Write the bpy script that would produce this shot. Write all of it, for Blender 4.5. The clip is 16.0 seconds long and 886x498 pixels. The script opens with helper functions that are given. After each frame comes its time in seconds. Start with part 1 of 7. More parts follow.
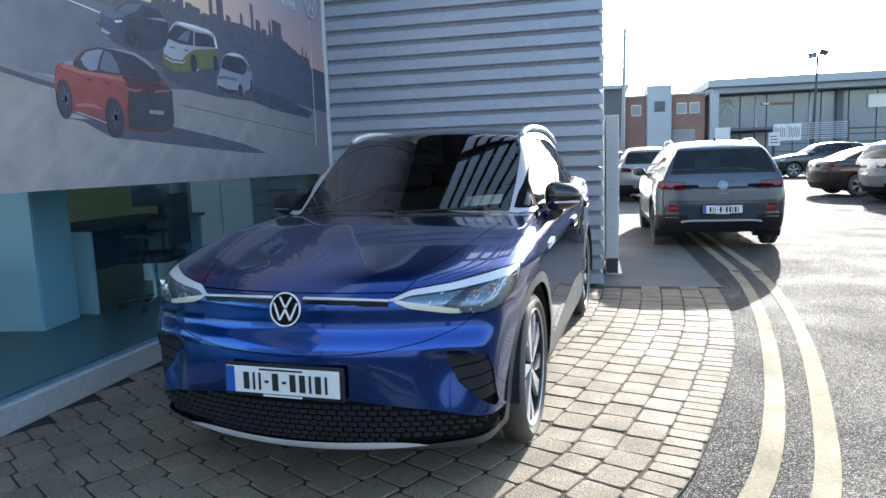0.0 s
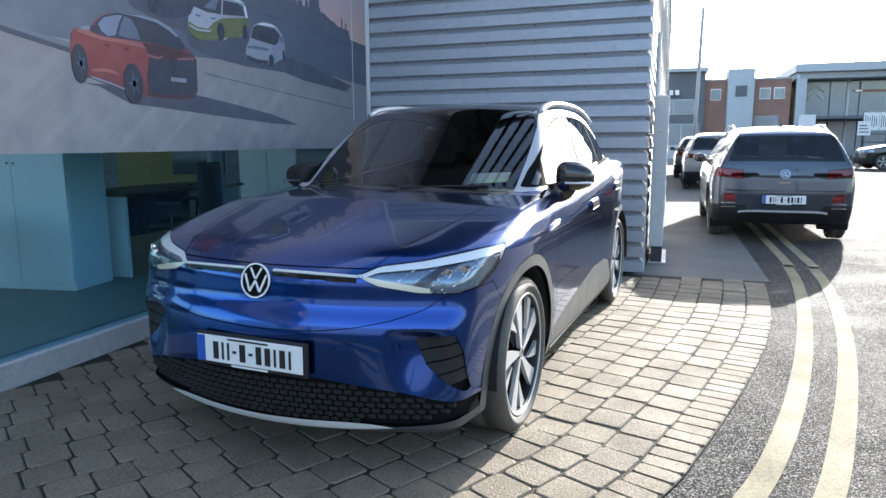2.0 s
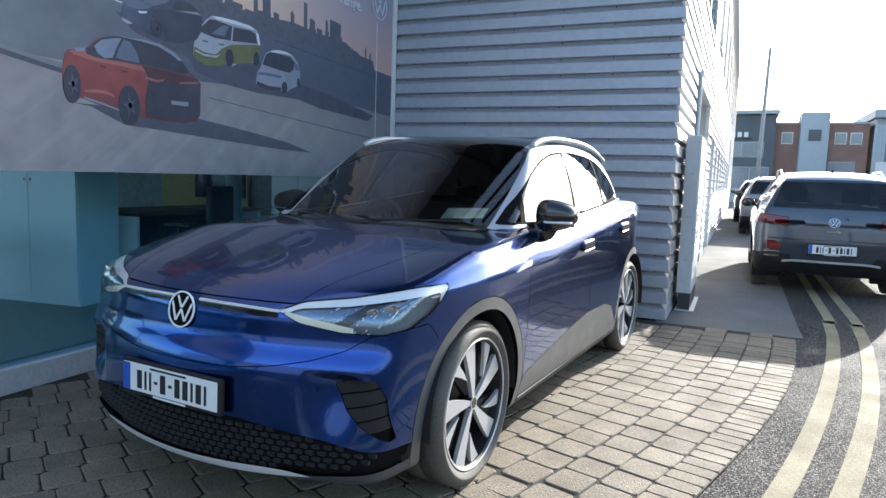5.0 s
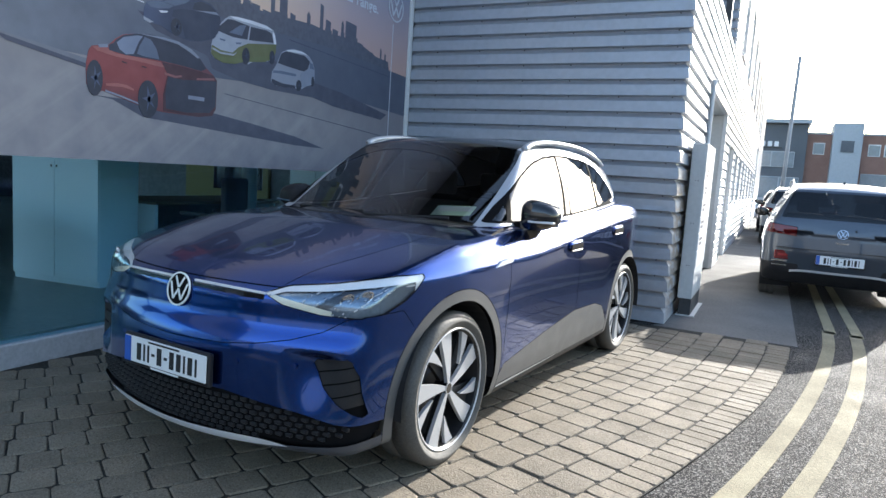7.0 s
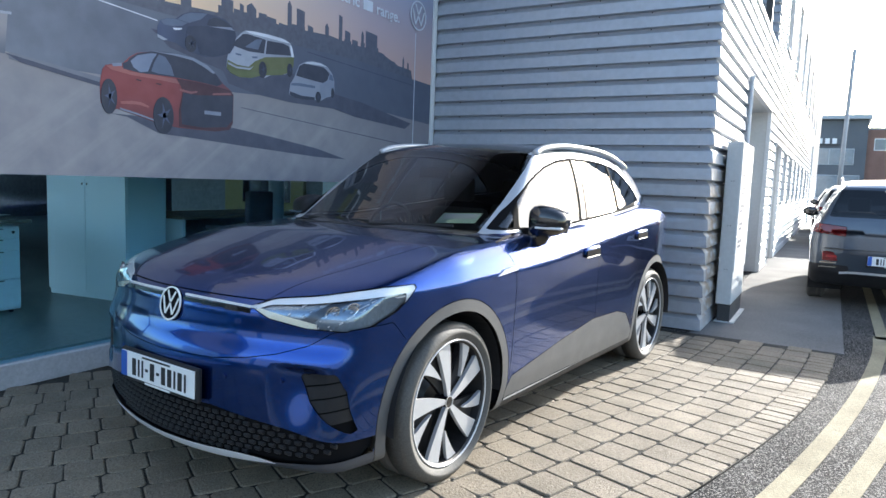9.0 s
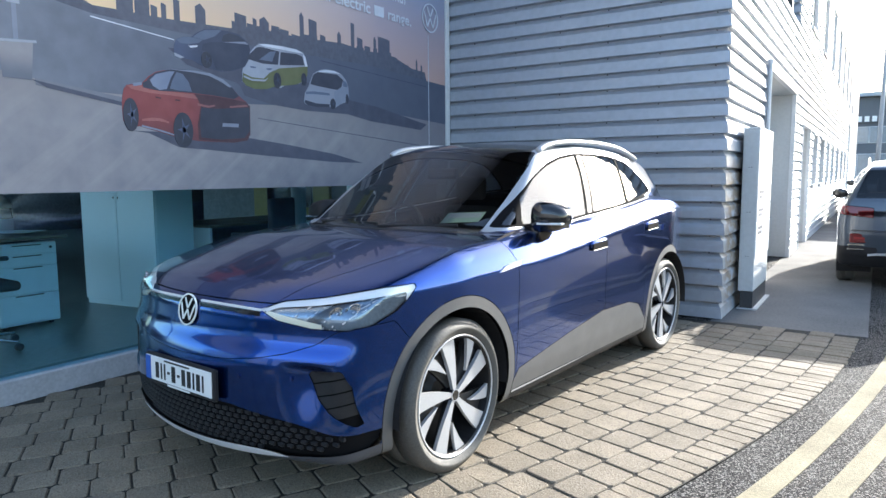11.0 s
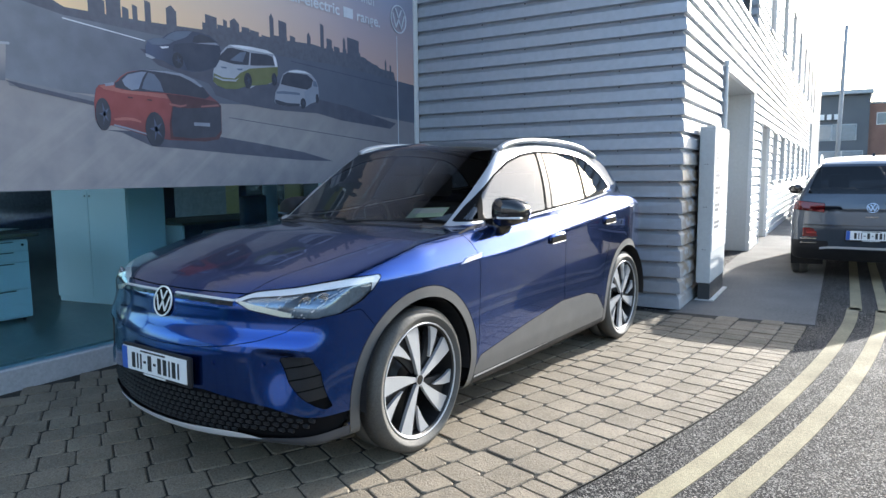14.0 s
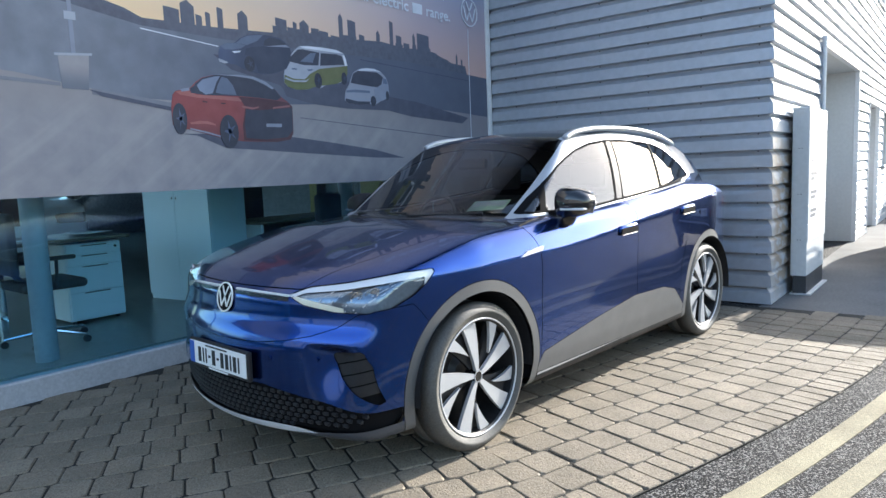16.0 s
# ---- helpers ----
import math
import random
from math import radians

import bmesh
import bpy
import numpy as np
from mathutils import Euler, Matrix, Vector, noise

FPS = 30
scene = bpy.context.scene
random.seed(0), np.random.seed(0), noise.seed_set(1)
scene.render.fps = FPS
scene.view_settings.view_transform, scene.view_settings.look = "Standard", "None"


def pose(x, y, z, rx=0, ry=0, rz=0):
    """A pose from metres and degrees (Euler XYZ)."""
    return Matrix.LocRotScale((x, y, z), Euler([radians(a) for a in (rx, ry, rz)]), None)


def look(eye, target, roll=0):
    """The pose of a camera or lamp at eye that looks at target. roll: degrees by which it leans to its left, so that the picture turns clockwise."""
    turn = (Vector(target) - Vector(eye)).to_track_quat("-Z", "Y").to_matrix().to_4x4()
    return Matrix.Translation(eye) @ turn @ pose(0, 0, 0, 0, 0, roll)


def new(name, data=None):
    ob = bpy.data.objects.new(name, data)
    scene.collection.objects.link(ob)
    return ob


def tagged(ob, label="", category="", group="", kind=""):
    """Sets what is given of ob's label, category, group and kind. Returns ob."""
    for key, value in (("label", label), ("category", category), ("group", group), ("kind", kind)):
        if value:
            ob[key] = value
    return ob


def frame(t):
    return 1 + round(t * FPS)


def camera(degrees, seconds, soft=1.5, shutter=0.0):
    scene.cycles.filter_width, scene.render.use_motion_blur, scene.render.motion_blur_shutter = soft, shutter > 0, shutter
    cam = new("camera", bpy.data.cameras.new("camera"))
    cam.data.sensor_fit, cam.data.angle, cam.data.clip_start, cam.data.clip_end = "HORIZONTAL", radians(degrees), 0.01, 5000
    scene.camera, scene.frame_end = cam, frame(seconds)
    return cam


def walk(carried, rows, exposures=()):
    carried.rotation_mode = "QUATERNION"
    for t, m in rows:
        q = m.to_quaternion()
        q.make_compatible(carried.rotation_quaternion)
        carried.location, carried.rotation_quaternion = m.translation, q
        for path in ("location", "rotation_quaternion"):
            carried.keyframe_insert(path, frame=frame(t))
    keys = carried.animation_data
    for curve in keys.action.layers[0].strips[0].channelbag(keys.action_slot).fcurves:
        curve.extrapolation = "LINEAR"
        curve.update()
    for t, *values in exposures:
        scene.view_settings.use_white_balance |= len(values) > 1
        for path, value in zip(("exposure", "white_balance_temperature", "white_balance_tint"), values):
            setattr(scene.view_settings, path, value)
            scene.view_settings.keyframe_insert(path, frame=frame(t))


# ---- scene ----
cam = camera(67.1, 16.0)
PATH = [
    (0, (1.158, -3.301, 1.383), (0.722, -1.366, 1.124), -2.0),
    (0.5, (1.146, -3.105, 1.38), (0.751, -1.17, 1.063), -0.1),
    (1, (1.263, -3.007, 1.375), (0.835, -1.075, 1.082), 0.4),
    (1.5, (1.437, -2.97, 1.349), (0.854, -1.075, 1.08), -0.4),
    (2, (1.48, -3.079, 1.346), (0.852, -1.206, 1.033), -0.3),
    (2.5, (1.542, -3.215, 1.358), (0.933, -1.332, 1.066), -1.1),
    (3, (1.628, -3.232, 1.377), (1.059, -1.332, 1.12), -0.4),
    (3.5, (1.811, -3.087, 1.355), (1.123, -1.224, 1.117), 0.7),
    (4, (1.832, -2.93, 1.328), (1.111, -1.079, 1.094), 1.2),
    (4.2, (1.799, -2.887, 1.345), (1.075, -1.038, 1.11), 2.3),
    (6.3, (2.038, -2.615, 1.352), (1.127, -0.845, 1.158), -0.3),
    (6.5, (2.054, -2.681, 1.344), (1.171, -0.898, 1.141), 1.2),
    (7, (2.119, -2.831, 1.355), (1.253, -1.042, 1.131), 3.7),
    (7.5, (2.228, -2.778, 1.381), (1.323, -1.007, 1.177), 0.1),
    (8, (2.316, -2.608, 1.348), (1.336, -0.879, 1.125), 1.3),
    (8.5, (2.324, -2.585, 1.343), (1.324, -0.866, 1.128), 1.9),
    (9, (2.282, -2.635, 1.358), (1.285, -0.913, 1.152), 2.1),
    (9.2, (2.27, -2.662, 1.365), (1.297, -0.925, 1.179), 1.7),
    (11.3, (2.527, -2.656, 1.385), (1.427, -1.0, 1.166), -0.9),
    (11.5, (2.558, -2.664, 1.384), (1.449, -1.015, 1.166), -1.3),
    (12, (2.583, -2.697, 1.392), (1.416, -1.087, 1.185), -2.0),
    (12.5, (2.568, -2.749, 1.377), (1.413, -1.127, 1.182), -1.1),
    (13, (2.555, -2.88, 1.384), (1.467, -1.218, 1.152), 0.4),
    (13.5, (2.557, -2.934, 1.385), (1.547, -1.223, 1.158), 1.0),
    (14, (2.621, -2.787, 1.378), (1.603, -1.08, 1.155), -0.6),
    (14.5, (2.686, -2.619, 1.37), (1.633, -0.932, 1.162), -1.7),
    (15, (2.696, -2.605, 1.368), (1.562, -0.972, 1.156), -1.4),
    (15.5, (2.706, -2.618, 1.361), (1.47, -1.06, 1.149), -1.8),
    (16, (2.705, -2.638, 1.35), (1.471, -1.081, 1.124), -2.3),
]
walk(cam, [(t, look(eye, target, roll)) for t, eye, target, roll in PATH],
     exposures=[(0.0, 1.81), (1.0, 1.69), (2.0, 1.89), (3.0, 1.59), (3.5, 1.53), (4.0, 1.61), (6.5, 1.67), (8.0, 1.61), (9.0, 1.87), (11.5, 2.03), (12.0, 2.05), (12.5, 1.91), (13.5, 1.73), (14.0, 1.71), (14.5, 1.77), (15.0, 1.89), (15.5, 2.09), (16.0, 1.85)])

# ---- world and sun ----
SUN_AZ, SUN_EL = 15.2, 18.7   # degrees clockwise from +y, and above the ground
world = bpy.data.worlds.new("sky")
scene.world = world
world.use_nodes = True
_wn = world.node_tree.nodes
_sky = _wn.new("ShaderNodeTexSky")
_sky.sky_type = "NISHITA"
_sky.sun_disc = False
_sky.sun_elevation, _sky.sun_rotation = radians(SUN_EL), radians(SUN_AZ)
_sky.air_density, _sky.dust_density, _sky.ozone_density = 1.0, 1.4, 1.0
world.node_tree.links.new(_sky.outputs["Color"], _wn["Background"].inputs["Color"])
_wn["Background"].inputs["Strength"].default_value = 0.15
sun = new("sun", bpy.data.lights.new("sun", "SUN"))
sun.data.energy, sun.data.angle, sun.data.color = 4.1, radians(0.5), (1.0, 0.95, 0.87)
_sd = Vector((math.sin(radians(SUN_AZ)) * math.cos(radians(SUN_EL)), math.cos(radians(SUN_AZ)) * math.cos(radians(SUN_EL)), math.sin(radians(SUN_EL))))
sun.matrix_basis = look(_sd * 80, (0, 0, 0))
scene.view_settings.use_white_balance = True
scene.view_settings.white_balance_temperature, scene.view_settings.white_balance_tint = 6280, 9

# ---- materials ----
def mat(name, base, rough=0.5, metal=0.0, vary=0.0, scale=6.0, bump=0.0, bump_scale=60.0, coat=0.0, spec=0.5, stain=None, coords="Object", random_tint=0.0):
    """Principled material with two scales of variation in colour and roughness, and fine relief."""
    m = bpy.data.materials.new(name)
    m.use_nodes = True
    n, l = m.node_tree.nodes, m.node_tree.links
    p = n["Principled BSDF"]
    p.inputs["Metallic"].default_value = metal
    p.inputs["Roughness"].default_value = rough
    p.inputs["Coat Weight"].default_value = coat
    p.inputs["Coat Roughness"].default_value = 0.012
    p.inputs["Specular IOR Level"].default_value = spec
    p.inputs["Base Color"].default_value = (*base, 1)
    where = n.new("ShaderNodeNewGeometry").outputs["Position"] if coords == "Position" else n.new("ShaderNodeTexCoord").outputs[coords]
    colour = None
    if vary or stain:
        big, small = n.new("ShaderNodeTexNoise"), n.new("ShaderNodeTexNoise")
        big.inputs["Scale"].default_value, small.inputs["Scale"].default_value = scale * 0.25, scale * 8
        big.inputs["Detail"].default_value, small.inputs["Detail"].default_value = 5, 4
        add = n.new("ShaderNodeMath")
        add.operation = "ADD"
        for tex in (big, small):
            l.new(where, tex.inputs["Vector"])
        l.new(big.outputs["Fac"], add.inputs[0])
        l.new(small.outputs["Fac"], add.inputs[1])
        ramp = n.new("ShaderNodeMapRange")
        ramp.inputs["From Min"].default_value, ramp.inputs["From Max"].default_value = 0.7, 1.3
        l.new(add.outputs[0], ramp.inputs["Value"])
        mix = n.new("ShaderNodeMix")
        mix.data_type = "RGBA"
        lo = stain or tuple(c * (1 - vary) for c in base)
        hi = tuple(min(1.0, c * (1 + vary)) for c in base)
        mix.inputs["A"].default_value, mix.inputs["B"].default_value = (*lo, 1), (*hi, 1)
        l.new(ramp.outputs["Result"], mix.inputs["Factor"])
        colour = mix.outputs["Result"]
        rr = n.new("ShaderNodeMapRange")
        rr.inputs["From Min"].default_value, rr.inputs["From Max"].default_value = 0.7, 1.3
        rr.inputs["To Min"].default_value, rr.inputs["To Max"].default_value = min(1, rough * 1.15), rough * 0.85
        l.new(add.outputs[0], rr.inputs["Value"])
        l.new(rr.outputs["Result"], p.inputs["Roughness"])
    if random_tint:
        info = n.new("ShaderNodeObjectInfo")
        hsv = n.new("ShaderNodeHueSaturation")
        mr = n.new("ShaderNodeMapRange")
        mr.inputs["To Min"].default_value, mr.inputs["To Max"].default_value = 1 - random_tint, 1 + random_tint
        l.new(info.outputs["Random"], mr.inputs["Value"])
        l.new(mr.outputs["Result"], hsv.inputs["Value"])
        if colour:
            l.new(colour, hsv.inputs["Color"])
        else:
            hsv.inputs["Color"].default_value = (*base, 1)
        colour = hsv.outputs["Color"]
    if colour:
        l.new(colour, p.inputs["Base Color"])
    if bump:
        t2 = n.new("ShaderNodeTexNoise")
        t2.inputs["Scale"].default_value, t2.inputs["Detail"].default_value = bump_scale, 6
        l.new(where, t2.inputs["Vector"])
        b = n.new("ShaderNodeBump")
        b.inputs["Strength"].default_value, b.inputs["Distance"].default_value = bump, 0.01
        l.new(t2.outputs["Fac"], b.inputs["Height"])
        l.new(b.outputs["Normal"], p.inputs["Normal"])
    return m


def glass_mat(name, tint, gloss=0.04, rough=0.0, power=4.0, most=1.0):
    """A thin pane: tinted clear, with gloss that grows towards grazing sight."""
    m = bpy.data.materials.new(name)
    m.use_nodes = True
    n, l = m.node_tree.nodes, m.node_tree.links
    n.remove(n["Principled BSDF"])
    tr, gl = n.new("ShaderNodeBsdfTransparent"), n.new("ShaderNodeBsdfGlossy")
    lw, pw, mr, mx = n.new("ShaderNodeLayerWeight"), n.new("ShaderNodeMath"), n.new("ShaderNodeMapRange"), n.new("ShaderNodeMixShader")
    tr.inputs["Color"].default_value = (*tint, 1)
    gl.inputs["Roughness"].default_value = rough
    lw.inputs["Blend"].default_value = 0.5
    pw.operation, pw.inputs[1].default_value = "POWER", power
    mr.inputs["To Min"].default_value, mr.inputs["To Max"].default_value = gloss, most
    l.new(lw.outputs["Facing"], pw.inputs[0])
    l.new(pw.outputs[0], mr.inputs["Value"])
    l.new(mr.outputs["Result"], mx.inputs["Fac"])
    l.new(tr.outputs["BSDF"], mx.inputs[1])
    l.new(gl.outputs["BSDF"], mx.inputs[2])
    l.new(mx.outputs["Shader"], n["Material Output"].inputs["Surface"])
    return m


M_ASPHALT = mat("asphalt", (0.015, 0.015, 0.016), 0.85, vary=0.35, scale=5, bump=1.0, bump_scale=80, spec=0.15)
def speckle(m, light, size, share, coords="Object"):
    """Scatters pale stone chips in a material's colour."""
    n, l = m.node_tree.nodes, m.node_tree.links
    p = n["Principled BSDF"]
    old = p.inputs["Base Color"].links[0].from_socket
    where = n.new("ShaderNodeNewGeometry").outputs["Position"] if coords == "Position" else n.new("ShaderNodeTexCoord").outputs[coords]
    v, mr, mx = n.new("ShaderNodeTexVoronoi"), n.new("ShaderNodeMath"), n.new("ShaderNodeMix")
    v.inputs["Scale"].default_value = size
    mr.operation, mr.inputs[1].default_value = "GREATER_THAN", 1 - share
    mx.data_type = "RGBA"
    mx.inputs["B"].default_value = (*light, 1)
    sep = n.new("ShaderNodeSeparateColor")
    l.new(where, v.inputs["Vector"])
    l.new(v.outputs["Color"], sep.inputs[0])
    l.new(sep.outputs[0], mr.inputs[0])
    l.new(mr.outputs[0], mx.inputs["Factor"])
    l.new(old, mx.inputs["A"])
    l.new(mx.outputs["Result"], p.inputs["Base Color"])
speckle(M_ASPHALT, (0.225, 0.217, 0.205), 170, 0.24)
M_PATH = mat("path_tarmac", (0.15, 0.148, 0.145), 0.85, vary=0.2, scale=5, bump=0.4, bump_scale=120, spec=0.25)
M_PAVER = mat("paver", (0.200, 0.164, 0.116), 0.82, vary=0.26, scale=14, bump=0.55, bump_scale=110, random_tint=0.13, coords="Position")
speckle(M_PAVER, (0.255, 0.214, 0.155), 240, 0.14, "Position")
speckle(M_PAVER, (0.135, 0.11, 0.082), 170, 0.10, "Position")
M_JOINT = mat("joint_sand", (0.022, 0.019, 0.013), 0.95, vary=0.4, scale=20, bump=0.6, bump_scale=200)
M_YELLOW = mat("yellow_line_paint", (0.31, 0.275, 0.18), 0.85, vary=0.12, scale=10, bump=0.4, bump_scale=150, stain=(0.21, 0.185, 0.13), spec=0.2)
M_CLAD = mat("cladding_metal", (0.40, 0.43, 0.475), 0.46, metal=0.3, vary=0.08, scale=2, bump=0.03, bump_scale=12)
M_TRIM = mat("white_trim", (0.70, 0.71, 0.72), 0.45, vary=0.06, scale=4)
M_GREY_PANEL = mat("grey_panel", (0.55, 0.56, 0.56), 0.5, vary=0.07, scale=3)
M_PLINTH = mat("plinth_stone", (0.42, 0.44, 0.46), 0.6, vary=0.15, scale=6, bump=0.2)
M_DARK = mat("dark_steel", (0.04, 0.042, 0.045), 0.5, vary=0.2, scale=8)
M_GLASS = glass_mat("showroom_glass", (0.76, 0.94, 1.0), 0.03)
M_PANE = glass_mat("window_pane", (0.45, 0.5, 0.55), 0.08)
M_SIDEGLASS = glass_mat("side_window_glass", (0.26, 0.28, 0.29), 0.08, power=2.0, most=0.62)
M_SCREEN = glass_mat("windscreen_glass", (0.40, 0.41, 0.41), 0.085)
M_PRIVACY = glass_mat("privacy_rear_glass", (0.10, 0.11, 0.12), 0.06)
M_CARGLASS = glass_mat("tinted_car_glass", (0.40, 0.42, 0.43), 0.055)
M_FLOOR_IN = mat("showroom_floor_tile", (0.20, 0.215, 0.195), 0.35, vary=0.12, scale=3)
M_WALL_IN = mat("showroom_wall", (0.40, 0.41, 0.41), 0.7, vary=0.05, scale=2)
M_WALL_DARK = mat("dark_slate_wall", (0.15, 0.165, 0.18), 0.7, vary=0.25, scale=2)
M_LAMINATE = mat("white_laminate", (0.84, 0.86, 0.87), 0.4, vary=0.04, scale=3)
M_DESK = mat("desk_top_board", (0.20, 0.16, 0.12), 0.4, vary=0.25, scale=8)
M_BLUE = mat("blue_metallic_paint", (0.002, 0.045, 0.245), 0.19, metal=0.95, coat=0.9, vary=0.03, scale=900)
M_GLOSS_BLACK = mat("gloss_black", (0.008, 0.008, 0.009), 0.12, coat=0.8)
M_PLASTIC = mat("black_grained_plastic", (0.018, 0.018, 0.020), 0.55, vary=0.15, scale=30, bump=0.1, bump_scale=500, spec=0.3)
M_SKIRT = mat("dark_grey_skirt", (0.055, 0.060, 0.072), 0.42, vary=0.1, scale=30, spec=0.4)
M_CLADDING = mat("grey_car_cladding", (0.125, 0.126, 0.127), 0.5, metal=0.3, vary=0.06, scale=30)
M_LAMPDARK = mat("lamp_housing", (0.05, 0.065, 0.085), 0.3, metal=0.3, vary=0.3, scale=12)
M_LAMP = mat("lamp_reflector", (0.22, 0.29, 0.37), 0.16, metal=0.7, vary=0.3, scale=12)
# cream of sun falling on the lower reflector is put into this colour
M_LAMPSUN = mat("sun_cream_light_guide", (0.86, 0.81, 0.64), 0.3, vary=0.1, scale=20, coat=0.3)
M_SATIN = mat("bright_satin_trim", (0.74, 0.75, 0.77), 0.36, metal=0.25, vary=0.03, scale=20)
M_SILVER = mat("satin_silver", (0.50, 0.51, 0.53), 0.42, metal=0.5, vary=0.03, scale=20)
M_CHROME = mat("bright_chrome", (0.80, 0.81, 0.83), 0.08, metal=1.0)
M_WHITE = mat("white_gloss", (0.82, 0.83, 0.84), 0.25, coat=0.4)
M_SEAL = mat("rubber_window_seal", (0.008, 0.008, 0.009), 0.95, spec=0.08)
M_TYRE = mat("tyre_rubber", (0.075, 0.072, 0.066), 0.62, vary=0.25, scale=15, bump=0.15, bump_scale=80)
M_ALLOY = mat("machined_alloy", (0.52, 0.53, 0.55), 0.38, metal=0.45, vary=0.05, scale=30)
M_RIM_BLACK = mat("black_rim_lacquer", (0.012, 0.012, 0.013), 0.48)
M_SEAT = mat("dark_upholstery", (0.045, 0.042, 0.043), 0.8, vary=0.2, scale=30)
M_PLATE_BLUE = mat("plate_blue", (0.02, 0.10, 0.45), 0.35)
M_COLUMN = mat("blue_grey_column", (0.20, 0.235, 0.26), 0.5, vary=0.1, scale=4)
M_PAPER = mat("paper_white", (0.78, 0.80, 0.80), 0.6)
M_INK = mat("print_black", (0.012, 0.012, 0.014), 0.5)

def grime(m, tint, y0, y1, z0, z1):
    """Brown streaky dirt on a stretch of a wall, broken up by noise drawn out along the ribs."""
    n, l = m.node_tree.nodes, m.node_tree.links
    p = n["Principled BSDF"]
    old = p.inputs["Base Color"].links[0].from_socket
    tc, sep, tex, mp = n.new("ShaderNodeTexCoord"), n.new("ShaderNodeSeparateXYZ"), n.new("ShaderNodeTexNoise"), n.new("ShaderNodeMapping")
    l.new(tc.outputs["Object"], sep.inputs[0])
    l.new(tc.outputs["Object"], mp.inputs["Vector"])
    l.new(mp.outputs["Vector"], tex.inputs["Vector"])
    mp.inputs["Scale"].default_value = (1.0, 3.0, 7.0)
    tex.inputs["Scale"].default_value, tex.inputs["Detail"].default_value = 1.6, 8
    def band(sock, a, b, soft):
        out = []
        for u, v in ((a - soft, a), (b + soft, b)):
            r = n.new("ShaderNodeMapRange")
            r.inputs["From Min"].default_value, r.inputs["From Max"].default_value = u, v
            l.new(sock, r.inputs["Value"])
            out.append(r.outputs["Result"])
        return out
    fac = None
    nz = n.new("ShaderNodeMapRange")
    nz.inputs["From Min"].default_value, nz.inputs["From Max"].default_value = 0.38, 0.54
    l.new(tex.outputs["Fac"], nz.inputs["Value"])
    for q in (nz.outputs["Result"], *band(sep.outputs["Y"], y0, y1, 0.35), *band(sep.outputs["Z"], z0, z1, 0.3)):
        if fac is None:
            fac = q
            continue
        k = n.new("ShaderNodeMath")
        k.operation = "MULTIPLY"
        l.new(fac, k.inputs[0])
        l.new(q, k.inputs[1])
        fac = k.outputs[0]
    mx = n.new("ShaderNodeMix")
    mx.data_type = "RGBA"
    mx.inputs["B"].default_value = (*tint, 1)
    l.new(fac, mx.inputs["Factor"])
    l.new(old, mx.inputs["A"])
    l.new(mx.outputs["Result"], p.inputs["Base Color"])
grime(M_CLAD, (0.27, 0.215, 0.16), 4.30, 4.75, 0.25, 1.35)

# ---- builders ----
def mesh_from(bm, name, material, smooth=False):
    me = bpy.data.meshes.new(name)
    bm.to_mesh(me)
    bm.free()
    if material:
        me.materials.append(material)
    if smooth:
        me.shade_smooth()
    return me


def part(name, bm, material, parent, label="", smooth=False):
    """Links a bmesh as one mesh object under a thing or a part."""
    ob = new(name, mesh_from(bm, name, material, smooth))
    ob.parent = parent
    if label:
        ob["label"] = label
    return ob


def thing(name, m, label, category, group="", kind=""):
    ob = new(name)
    ob.matrix_basis = m
    ob.empty_display_size = 0.2
    return tagged(ob, label, category, group, kind)


def solid(name, bm, material, label, category, m=None, kind="", group="", smooth=False):
    ob = new(name, mesh_from(bm, name, material, smooth))
    if m is not None:
        ob.matrix_basis = m
    return tagged(ob, label, category, group, kind)


def box(bm, x0, x1, y0, y1, z0, z1, bevel=0.0, seg=1):
    r = bmesh.ops.create_cube(bm, size=1.0)
    for v in r["verts"]:
        v.co = Vector(((x0 + x1) / 2 + v.co.x * (x1 - x0), (y0 + y1) / 2 + v.co.y * (y1 - y0), (z0 + z1) / 2 + v.co.z * (z1 - z0)))
    if bevel:
        es = list({e for v in r["verts"] for e in v.link_edges})
        bmesh.ops.bevel(bm, geom=es, offset=bevel, segments=seg, affect="EDGES", profile=0.5)
    return bm


def boxed(*a, **k):
    return box(bmesh.new(), *a, **k)


def tube(bm, a, b, r0, r1=None, n=12, caps=True):
    """A round bar from a to b."""
    a, b = Vector(a), Vector(b)
    m = Matrix.Translation((a + b) / 2) @ (b - a).to_track_quat("Z", "Y").to_matrix().to_4x4()
    bmesh.ops.create_cone(bm, cap_ends=caps, segments=n, radius1=r0, radius2=r0 if r1 is None else r1, depth=(b - a).length, matrix=m)
    return bm


def prism(bm, pts, axis, lo, hi):
    """Extrudes an outline; axis names the direction of the extrusion, the outline gives the other two in order."""
    k = "xyz".index(axis)
    def co(p, h):
        q = list(p)
        q.insert(k, h)
        return Vector(q)
    a, b = [bm.verts.new(co(p, lo)) for p in pts], [bm.verts.new(co(p, hi)) for p in pts]
    n = len(pts)
    fs = [bm.faces.new(a), bm.faces.new(b[::-1])]
    for i in range(n):
        fs.append(bm.faces.new((a[i], b[i], b[(i + 1) % n], a[(i + 1) % n])))
    bmesh.ops.recalc_face_normals(bm, faces=fs)
    return bm


